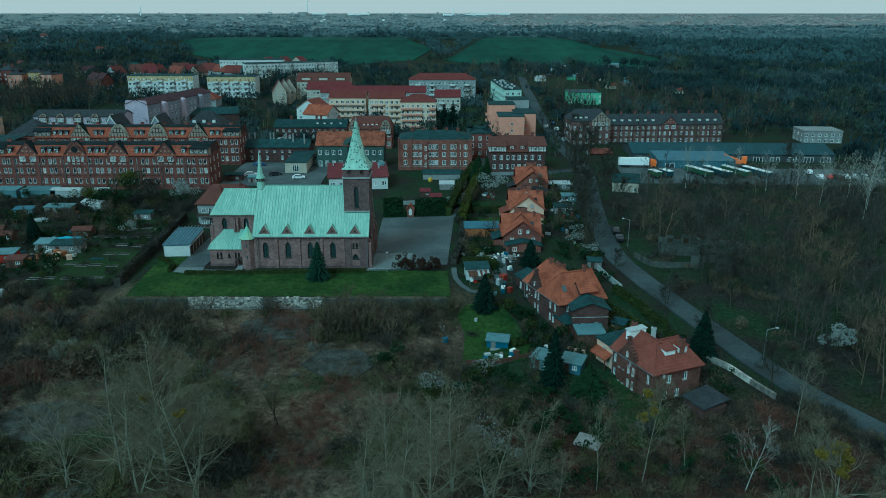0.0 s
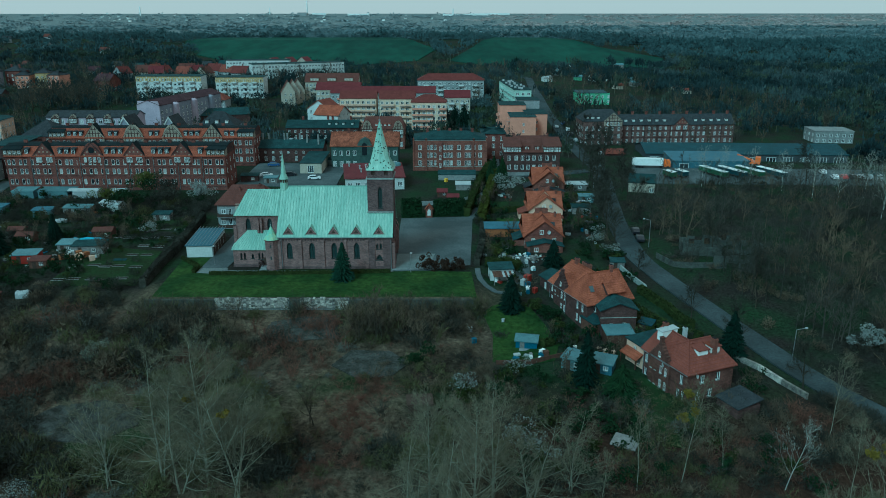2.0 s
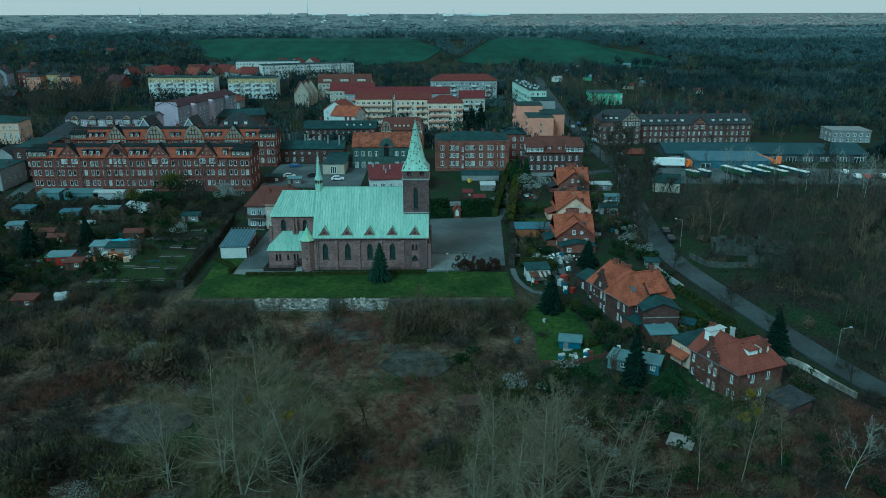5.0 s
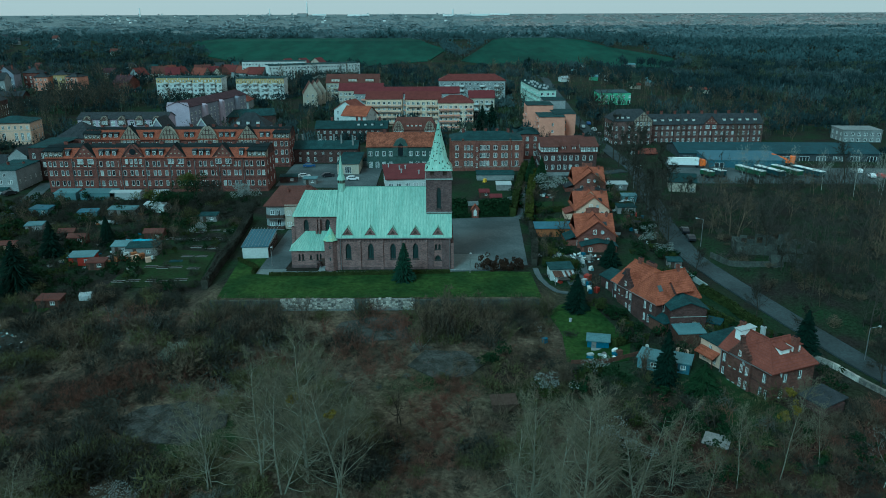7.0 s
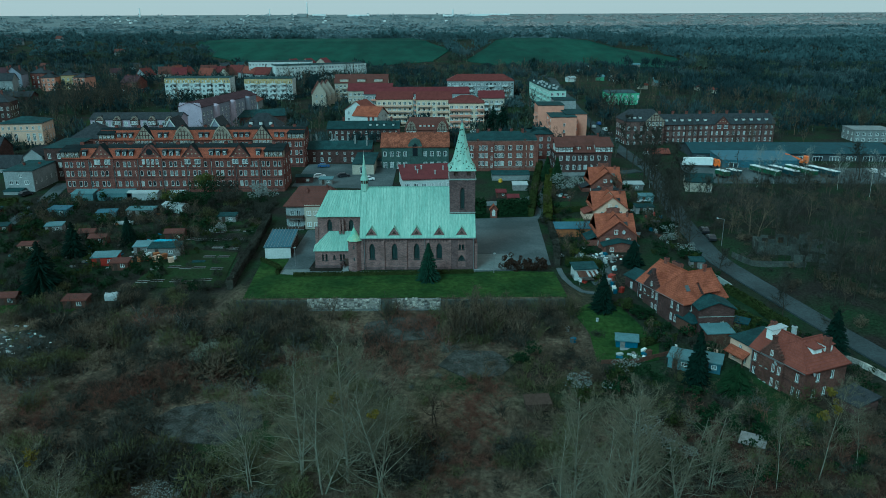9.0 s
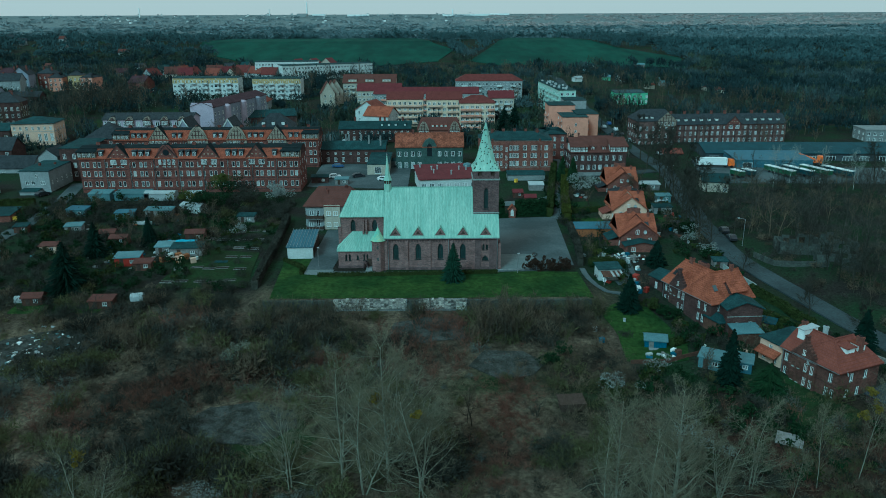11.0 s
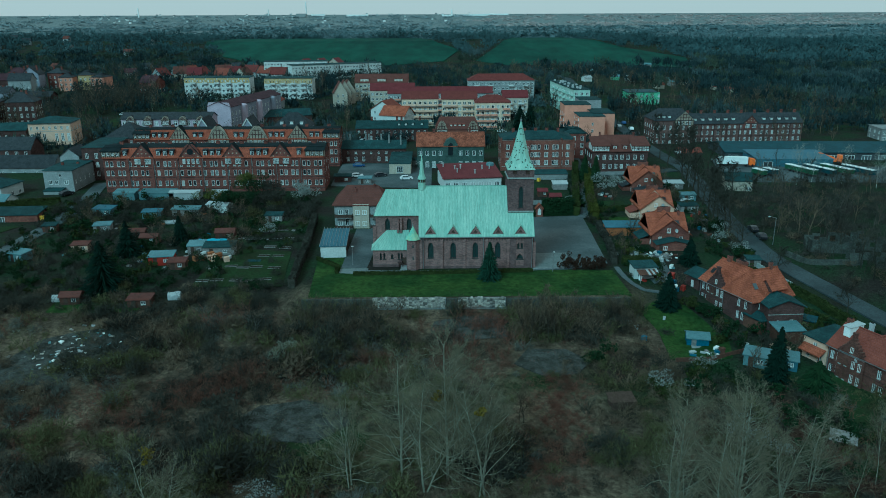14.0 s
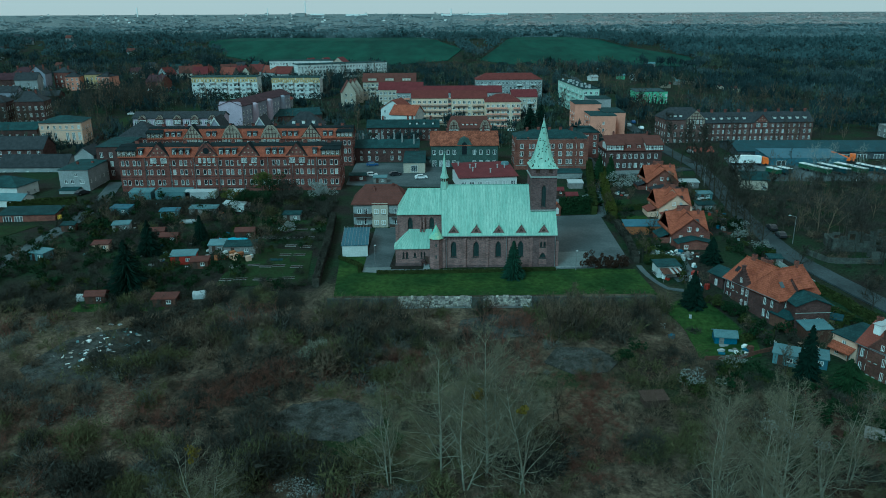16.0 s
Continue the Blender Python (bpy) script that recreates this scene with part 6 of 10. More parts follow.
for k in range(9):
    u = -3.2 + 0.8 * k
    p.add([(u - 0.03, -0.25, 3.05), (u + 0.03, -0.25, 3.05), (u + 0.03, 14.25, 3.62), (u - 0.03, 14.25, 3.62), (u - 0.03, -0.25, 3.16), (u + 0.03, -0.25, 3.16), (u + 0.03, 14.25, 3.73), (u - 0.03, 14.25, 3.73)], [(4, 5, 6, 7), (0, 4, 7, 3), (1, 2, 6, 5), (0, 1, 5, 4)])
part("roof_ribs", p, METAL, gar)

# ---- brick villas along the lane ----
def ridge_roof(u0, u1, v0, v1, e, axis, r, a, b, z, over=0.45, th=0.18):
    """Four planes from the eaves of a rectangle up to a ridge along one axis, from a to b; an end whose ridge reaches the wall stays a gable."""
    g = Geo()
    if axis == "v":
        P = lambda p, q, h: (p, q, h)
    else:
        u0, u1, v0, v1 = v0, v1, u0, u1
        P = lambda p, q, h: (q, p, h)
    k = (z - e) / min(r - u0, u1 - r)
    lo = e - k * over * 0.8 + th
    ga, gb = a <= v0 + 0.05, b >= v1 - 0.05
    A, B = (v0 - over if ga else a), (v1 + over if gb else b)
    U0, U1, W0, W1, z = u0 - over, u1 + over, v0 - over, v1 + over, z + th
    faces = [[(U0, W0, lo), (U0, W1, lo), (r, B, z), (r, A, z)], [(U1, W1, lo), (U1, W0, lo), (r, A, z), (r, B, z)]]
    if not ga:
        faces.append([(U1, W0, lo), (U0, W0, lo), (r, A, z)])
    if not gb:
        faces.append([(U0, W1, lo), (U1, W1, lo), (r, B, z)])
    for q in faces:
        g.slab([P(*c) for c in q], th)
    return g


def villa(x, y, z, rz, label, masses, roofm, wall, gable, sills):
    """Hipped brick villa of joined masses (u0, u1, v0, v1, eave, axis, ridge, from, to, height, front windows, end windows), with a parapet gable (u, width, eave, top)."""
    b = thing("villa", label, "house", x, y, z, rz)
    for u0, u1, v0, v1, e, axis, r, ra, rb, zr, fw, rw in masses:
        g = Geo()
        facade(g, u0, v0, 1, 0, u1 - u0, -1.5, e + 1.5, [(q[0], q[1] + 1.5, *q[2:]) for q in fw])
        facade(g, u1, v0, 0, 1, v1 - v0, -1.5, e + 1.5, [(q[0], q[1] + 1.5, *q[2:]) for q in rw])
        facade(g, u1, v1, -1, 0, u1 - u0, -1.5, e + 1.5, [])
        facade(g, u0, v1, 0, -1, v1 - v0, -1.5, e + 1.5, [])
        if axis == "u" and ra <= u0 + 0.05:
            g.poly([(u0, v1, e), (u0, v0, e), (u0, r, zr)])
        if axis == "v" and rb >= v1 - 0.05:
            g.poly([(u1, v1, e), (u0, v1, e), (r, v1, zr)])
        body = part("body", g, wall, b)
        set_windows(body, u0, v0, 1, 0, 0, fw, None)
        set_windows(body, u1, v0, 0, 1, 0, rw, None)
        part("roof", ridge_roof(u0, u1, v0, v1, e, axis, r, ra, rb, zr), roofm, b)
        q = Geo()
        lo, hi = (Vector((r, ra, zr + 0.2)), Vector((r, rb, zr + 0.2))) if axis == "v" else (Vector((ra, r, zr + 0.2)), Vector((rb, r, zr + 0.2)))
        q.tube(lo, hi, 0.16, 0.16, 6)
        corners = ((u0, v0, lo), (u1, v0, lo if axis == "v" else hi))
        for cu, cv, end in corners:
            if (axis == "v" and ra > v0 + 0.05) or (axis == "u" and end is hi and rb < u1 - 0.05):
                q.tube((cu, cv, e + 0.2), end, 0.12, 0.12, 5)
        part("ridge_tiles", q, roofm, b)
        q = Geo()
        q.box(u0 - 0.06, v0 - 0.07, sills - 0.12, u1 + 0.06, v0 - 0.005, sills)
        part("string_course", q, BRICK_DARK, body)
        q = Geo()
        q.box(u0 - 0.4, v0 - 0.52, e - 0.32, u1 + 0.4, v0 - 0.4, e - 0.2)
        part("gutter", q, METAL, b)
        q = Geo()
        q.tube((u0 + 0.15, v0 - 0.1, -0.5), (u0 + 0.15, v0 - 0.1, e - 0.2), 0.06, 0.06, 6)
        part("downpipe", q, METAL, b)
    u, w, H, top, front, D = gable
    g = Geo()
    g.prism_y([(u - w / 2, -1.5), (u + w / 2, -1.5), (u + w / 2, H), (u, top), (u - w / 2, H)], front, front + 0.6)
    for sg in (-1, 1):
        q = [(u + sg * w / 2, front + 0.3, H - 0.1), (u, front + 0.3, top - 0.15), (u, D, top - 0.15), (u + sg * w / 2, front + 1.2, H - 0.1)]
        g.slab(q if sg < 0 else q[::-1], 0.14, 1)
    cg = part("parapet_gable", g, [wall, roofm], b)
    for sg in (-1, 1):
        n = 7
        for k in range(n):
            q = Geo()
            f = (k + 0.5) / n
            cx, cz = u + sg * w / 2 * (1 - f), H + (top - H) * f
            q.box(cx - w / 4 / n - 0.05, front - 0.06, cz - 0.35, cx + w / 4 / n + 0.05, front + 0.62, cz + 0.08)
            part("coping", q, wall, cg)
    q = Geo()
    q.box(u - 0.28, front - 0.08, top - 0.2, u + 0.28, front + 0.55, top + 0.75)
    q.box(u - 0.36, front - 0.14, top + 0.75, u + 0.36, front + 0.6, top + 0.9)
    part("pinnacle", q, wall, cg)
    for uu in (-0.36, -0.14, 0.12, 0.36):
        for zz in (0.5, 3.0):
            part("window", window_mesh(0.6, 1.35, FRAME_B if uu < 0 else None), None, cg, m=pose(u + uu * w, front - 0.11, zz))
    part("window", window_mesh(0.6, 0.9), None, cg, m=pose(u, front - 0.11, H + 0.5))
    return b


def dish(parent, x, y, z, rz=0, r=0.42):
    g = Geo()
    g.ring(0, 0, [(0, 0.05), (0.05, r * 0.6), (0.16, r)], 12, 0, top=False)
    g.ring(0, 0, [(0.16, r), (0.03, r * 0.6), (-0.03, 0.05)], 12, 0, top=False)
    return part("satellite_dish", g, SHEET_W, parent, m=pose(x, y, z, 75, 0, rz))


V1 = villa(31.5, 110.0, -4.2, -67, "brick villa with a russet hipped roof and white dormers",
           ((-5.3, 1.4, -0.45, 8.6, 5.3, "u", 3.3, -5.3, 1.4, 8.4, [(0.8, 0.5, 0.7, 1.4), (2.0, 0.5, 0.7, 1.4), (0.8, 3.0, 0.7, 1.4), (2.0, 3.0, 0.7, 1.4)], []),
            (-2.6, 5.7, -0.5, 8.8, 5.5, "v", 1.2, 3.1, 7.6, 8.45, [(6.4, 0.5, 0.72, 1.45), (7.5, 0.5, 0.72, 1.45), (6.9, 3.1, 0.72, 1.45)], [(2.4, 0.5, 0.9, 1.4), (4.8, 0.5, 0.9, 1.4), (3.0, 3.2, 0.9, 1.4), (6.2, 3.2, 0.9, 1.4)])),
           TILE_RED, BRICK_VI, (-0.7, 5.0, 5.2, 8.3, -0.95, 3.3), 2.7)
chimney(V1, 3.5, 6.2, 6.6, 9.5, 1.1, 0.7, BRICK_OR)
chimney(V1, -4.9, 3.3, 8.0, 9.5, 0.9, 0.6, BRICK_OR)
chimney(V1, -2.4, 5.4, 7.0, 9.2, 0.7, 0.5, SHEET_W)
g = Geo()
g.box(-4.4, 1.3, 6.4, -3.1, 4.4, 8.75)
g.slab([(-4.6, 1.1, 8.8), (-2.95, 1.1, 8.8), (-2.95, 4.6, 9.0), (-4.6, 4.6, 9.0)], 0.1, 1)
part("sheet_dormer", g, [FRAME_W, SHEET_W], V1, "pale metal-clad dormer beside the ridge")
for v0, v1, top in ((3.0, 5.0, 7.9), (5.6, 7.4, 8.1)):
    g = Geo()
    g.box(1.6, v0, 6.2, 3.7, v1, top)
    g.slab([(1.5, v0 - 0.2, top + 0.2), (4.0, v0 - 0.2, top + 0.1), (4.0, v1 + 0.2, top + 0.1), (1.5, v1 + 0.2, top + 0.2)], 0.12, 1)
    dm = part("dormer", g, [FRAME_W, TILE_RED], V1, "white boarded dormer")
    part("window", window_mesh(v1 - v0 - 0.5, 0.95), None, dm, m=pose(3.82, (v0 + v1) / 2, top - 1.15, 0, 0, 90))
dish(V1, 0.2, -1.1, 4.6, 160)
dish(V1, 5.95, 1.0, 5.0, 120, 0.55)
ext1 = building("house_extension", "cream extension with a dark flat roof and orange porch", "house", 28.4, 117.9, -4.0, -67, 5.0, 7.6, 4.4, PLASTER_PE, FELT, "flat", 0.4, 0.3, front=[(1.2, 0.8, 0.8, 1.4), (3.6, 0.8, 0.8, 1.4), (2.4, 2.7, 0.8, 1.1)])
g = Geo()
g.slab([(-2.3, -1.6, 2.3), (2.3, -1.6, 2.3), (2.3, 0.0, 3.2), (-2.3, 0.0, 3.2)], 0.12)
part("porch_roof", g, TILE_OR, ext1)
g = Geo()
for u in (-2.1, 2.1):
    g.box(u - 0.08, -1.5, -1, u + 0.08, -1.34, 2.35)
part("porch_post", g, WOOD_BR, ext1)
building("shed", "dark felt-roofed outbuilding by the villa", "shed", 39.2, 102.6, -5.0, -67, 4.5, 4.5, 2.2, BRICK_DARK, SLATE, "flat", 0.8, 0.3)

V2 = villa(20.3, 138.2, -2.6, -68, "dark-brick villa with a bright orange hipped roof",
           ((-7.4, 3.6, -0.4, 9.0, 4.9, "u", 4.1, -6.7, 3.6, 8.9, [(0.9, 0.5, 0.75, 1.45), (2.1, 0.5, 0.75, 1.45), (0.9, 2.9, 0.75, 1.4), (2.1, 2.9, 0.75, 1.4)], []),
            (-0.35, 7.45, -0.9, 9.2, 5.2, "v", 3.7, 1.2, 8.4, 9.6, [(4.4, 0.5, 0.75, 1.45), (5.6, 0.5, 0.75, 1.45), (6.9, 0.5, 0.75, 1.45), (4.4, 3.0, 0.75, 1.4), (6.2, 3.0, 0.75, 1.4)], [(2.4, 0.7, 0.9, 1.4), (4.8, 0.7, 0.9, 1.4), (2.0, 3.2, 0.9, 1.4), (7.4, 3.2, 0.9, 1.4)])),
           TILE_OR, BRICK_DARK, (-2.5, 5.0, 4.9, 8.1, -0.85, 4.1), 2.6)
chimney(V2, -4.6, 4.1, 8.2, 10.1, 0.9, 0.7, BRICK_OR)
chimney(V2, -1.6, 4.5, 8.2, 9.9, 2.6, 0.7, BRICK_OR)
chimney(V2, 3.7, 6.6, 9.0, 10.9, 0.6, 0.6, BRICK_OR)
g = Geo()
g.prism_y([(4.4, 6.2), (7.6, 6.2), (7.6, 7.0), (6.0, 8.4), (4.4, 7.0)], 3.6, 3.8, 0)
for sg in (-1, 1):
    q = [(6.0 + sg * 1.9, 3.3, 6.75), (6.0, 3.3, 8.55), (6.0, 7.4, 8.55), (6.0 + sg * 1.9, 7.4, 6.75)]
    g.slab(q if sg > 0 else q[::-1], 0.14, 1)
part("end_gable", g, [BRICK_DARK, TILE_OR], V2, "small orange-tiled gable over the end wall")
for u, v, zz, k in ((-6.0, 0.9, 6.35, 0.9), (5.6, 0.4, 7.85, 0.9)):
    g = Geo()
    if u < 0:
        g.slab([(u - 0.45, v, zz + 0.1), (u + 0.45, v, zz + 0.1), (u + 0.45, v + 0.9, zz + 0.95), (u - 0.45, v + 0.9, zz + 0.95)], 0.06)
    else:
        g.slab([(u, v, zz), (u, v + 0.9, zz), (u + 0.8, v + 0.9, zz - 0.92), (u + 0.8, v, zz - 0.92)], -0.08)
    part("roof_window", g, GLASS, V2)
dish(V2, -4.6, -0.95, 3.6, 160)
dish(V2, 7.7, 1.6, 4.6, 120, 0.6)
ext2 = building("house_extension", "grey-brown brick extension with a low slate roof", "house", 27.8, 128.5, -2.7, 3, 6.8, 7.0, 5.0, BRICK_DARK, FELT, "cross", 1.3, 0.4, front=[(4.6, 1.6, 0.8, 0.8), (2.0, 1.6, 0.6, 0.7)])
g = Geo()
g.box(-3.5, -0.06, 3.4, 3.5, 0.0, 3.52)
part("string_course", g, STONE_L, ext2)
building("shed", "teal-roofed shed with red-brown boards", "shed", 27.4, 124.6, -3.2, 5, 5.0, 3.2, 2.2, WOOD_BR, SHEET_T, "flat", 0.5, 0.25)
building("pergola", "timber garden pergola with a dark roof", "shed", 22.4, 130.4, -3.0, -68, 4.4, 3.0, 2.5, WOOD_BR, FELT, "hip", 0.8, 0.3)
building("side_porch", "slate-roofed brick side porch", "porch", 16.6, 148.4, -1.8, -68, 4.2, 5.4, 3.3, BRICK_DARK, FELT, "gable", 1.1, 0.35, front=[(2.2, 1, 0.9, 1.4)])


def cottage(x, y, z, rz, L, D, H, rise, label, wall, front_wall, skirt, roofm=None):
    """Small estate house: broad roof across, a gable to the garden, low lean-to in front, a wide chimney stack behind."""
    roofm = roofm or TILE_OR
    b = building("cottage", label, "house", x, y, z, rz, L, D, H, wall, roofm, "cross", rise, 0.5, front=[(L / 2 - 2.6, H - 1.8, 0.9, 1.2), (L / 2 + 2.6, H - 1.8, 0.9, 1.2)], left=cols(D, 4, (0.9,), 0.9, 1.3), right=cols(D, 4, (0.9,), 0.9, 1.3), gable_wall=front_wall, group="estate cottages")
    g = Geo()
    yr, top = D * 0.6, H + rise + 0.3
    for s in (-1, 1):
        q = [(-L / 2 - 0.35, yr + s * 4.6, H + 0.05), (L / 2 + 0.35, yr + s * 4.6, H + 0.05), (L / 2 + 0.35, yr, top), (-L / 2 - 0.35, yr, top)]
        g.slab(q if s < 0 else q[::-1], 0.16)
    part("cross_roof", g, roofm, b)
    for s in (-1, 1):
        g = Geo()
        q = [(s * L / 2, yr - 4.5, H), (s * L / 2, yr + 4.5, H), (s * L / 2, yr, top - 0.2)]
        g.slab(q[::s], 0.2)
        part("side_gable", g, wall, b)
    g = Geo()
    g.prism_y([(-1.7, top - 1.5), (1.7, top - 1.5), (0, top + 0.35)], yr - 1.7, yr + 0.2, 1)
    for s in (-1, 1):
        q = [(s * 2.1, yr - 1.95, top - 1.75), (0, yr - 1.95, top + 0.5), (0, yr + 0.8, top + 0.5), (s * 2.1, yr + 0.8, top - 1.75)]
        g.slab(q if s < 0 else q[::-1], 0.12)
    part("ridge_gablet", g, [roofm, front_wall], b)
    part("window", window_mesh(0.9, 1.1), None, b, m=pose(-0.6, -0.12, H + 0.4))
    dish(b, 1.1, -0.45, H + 1.0, 20, 0.5)
    g = Geo()
    w = L * 0.45
    g.prism_y([(-w, -1.5), (w, -1.5), (w, 2.2), (0, 3.0), (-w, 2.2)], -3.4, 0.0)
    for s in (-1, 1):
        q = [(s * (w + 0.35), -3.8, 2.15), (0, -3.8, 3.15), (0, 0.1, 3.15), (s * (w + 0.35), 0.1, 2.15)]
        g.slab(q if s < 0 else q[::-1], 0.12, 1)
    ex = part("lean_to", g, [wall, skirt], b)
    part("window", window_mesh(1.0, 1.0), None, ex, m=pose(-2.2, -3.51, 0.7))
    g = Geo()
    g.box(-3.7, -3.47, 0.0, -2.9, -3.4, 1.9)
    part("door", g, TIMBER, ex)
    g = Geo()
    g.slab([(-L / 2 - 0.3, D * 0.15, H - 0.6), (-L / 2 - 2.8, D * 0.15, H - 1.6), (-L / 2 - 2.8, D * 0.7, H - 1.6), (-L / 2 - 0.3, D * 0.7, H - 0.6)], 0.12)
    g.box(-L / 2 - 2.6, D * 0.18, -1.5, -L / 2 + 0.05, D * 0.68, H - 1.75, 1)
    part("side_annex", g, [skirt, wall], b)
    chimney(b, 0.2, D * 0.6 + 1.4, H + rise - 1.0, H + rise + 1.3, 3.2, 0.7, BRICK_OR)
    chimney(b, L * 0.36, D * 0.6 - 0.6, H + rise - 1.2, H + rise + 0.8, 0.5, 0.5, BRICK_OR)
    g = Geo()
    k = (top - H - 0.05) / 4.6
    g.slab([(L * 0.22, yr - 3.0, top - 3.0 * k + 0.14), (L * 0.22 + 1.1, yr - 3.0, top - 3.0 * k + 0.14), (L * 0.22 + 1.1, yr - 2.1, top - 2.1 * k + 0.14), (L * 0.22, yr - 2.1, top - 2.1 * k + 0.14)], 0.08)
    part("roof_window", g, GLASS, b)
    return b


cottage(19.6, 174.0, -0.4, 0, 9.3, 11, 3.7, 3.7, "brick estate cottage with orange roof and teal lean-to", BRICK_OR, BRICK_RED, FELT)
cottage(23.4, 198.5, 0.0, 0, 9.3, 10.5, 3.6, 3.6, "cream-fronted estate cottage with an orange roof", PLASTER_PE, PLASTER_PE, TILE_RED)
cottage(28.0, 226, 1.0, 0, 9.6, 10.5, 3.8, 3.9, "brick estate cottage with an orange roof", BRICK_OR, BRICK_OR, SLATE)
building("lean_shed", "varnished timber shed with blue sheet roof", "shed", 10.4, 183.5, 0.0, 0, 9.5, 3.4, 2.4, WOOD_OR, SHEET_B, "flat", 0.8, 0.25)
gs = building("garden_shed", "white shed with a dark roof and striped rusty canopy", "shed", 7.6, 152.6, -0.5, 6, 5.0, 3.2, 2.5, PLASTER_W, FELT, "flat", 0.5, 0.3, front=[(1.5, 0.3, 1.4, 1.6, "three")])
for k in range(9):
    g = Geo()
    g.slab([(-2.2 + 0.52 * k, -2.6, 1.75), (-1.7 + 0.52 * k, -2.6, 1.75), (-1.7 + 0.52 * k, -0.05, 2.2), (-2.2 + 0.52 * k, -0.05, 2.2)], 0.06)
    part("canopy_sheet", g, WOOD_BR if k % 2 or k < 3 else SHEET_W, gs)
for u in (-2.1, 2.3):
    g = Geo()
    g.box(u, -2.55, -0.6, u + 0.1, -2.45, 1.72)
    part("canopy_post", g, WOOD_GY, gs)


# ---- trees and shrubs ----
def spike(g, p, q, r, mi=0):
    """A thin three-sided twig from p to q."""
    d = (q - p).normalized()
    a = d.orthogonal().normalized() * r
    b = d.cross(a)
    o = len(g.v)
    g.v += [tuple(p + a), tuple(p - 0.5 * a + 0.87 * b), tuple(p - 0.5 * a - 0.87 * b), tuple(q)]
    g.f += [(o, o + 1, o + 3), (o + 1, o + 2, o + 3), (o + 2, o, o + 3)]
    g.m += [mi] * 3


def blade(g, p, q, r, rng):
    """The thinnest twigs: one narrow face."""
    d = (q - p).normalized()
    a = side_way(d, 1.5708, rng) * r
    o = len(g.v)
    g.v += [tuple(p + a), tuple(p - a), tuple(q)]
    g.f.append((o, o + 1, o + 2))
    g.m.append(0)


def limb(g, p, d, length, r, n, rng, sides=4, up=0.15, wob=0.12):
    """A bent, tapering branch; returns points along it."""
    pts, radii = [p], [r]
    for k in range(n):
        d = (d + Vector((rng.gauss(0, wob), rng.gauss(0, wob), rng.gauss(0, wob) + up))).normalized()
        pts.append(pts[-1] + d * length / n)
        radii.append(r * (1 - 0.85 * (k + 1) / n))
    o = len(g.v)
    for k, (c, rr) in enumerate(zip(pts, radii)):
        dd = (pts[min(k + 1, n)] - pts[max(k - 1, 0)]).normalized()
        a = dd.orthogonal().normalized()
        b = dd.cross(a)
        g.v += [tuple(c + rr * (math.cos(2 * math.pi * i / sides) * a + math.sin(2 * math.pi * i / sides) * b)) for i in range(sides)]
    for k in range(n):
        for i in range(sides):
            g.f.append((o + k * sides + i, o + k * sides + (i + 1) % sides, o + (k + 1) * sides + (i + 1) % sides, o + (k + 1) * sides + i))
            g.m.append(0)
    return pts


def side_way(d, spread, rng):
    a = d.orthogonal().normalized()
    b = d.cross(a)
    t = rng.uniform(0, 2 * math.pi)
    return (d * math.cos(spread) + (a * math.cos(t) + b * math.sin(t)) * math.sin(spread)).normalized()


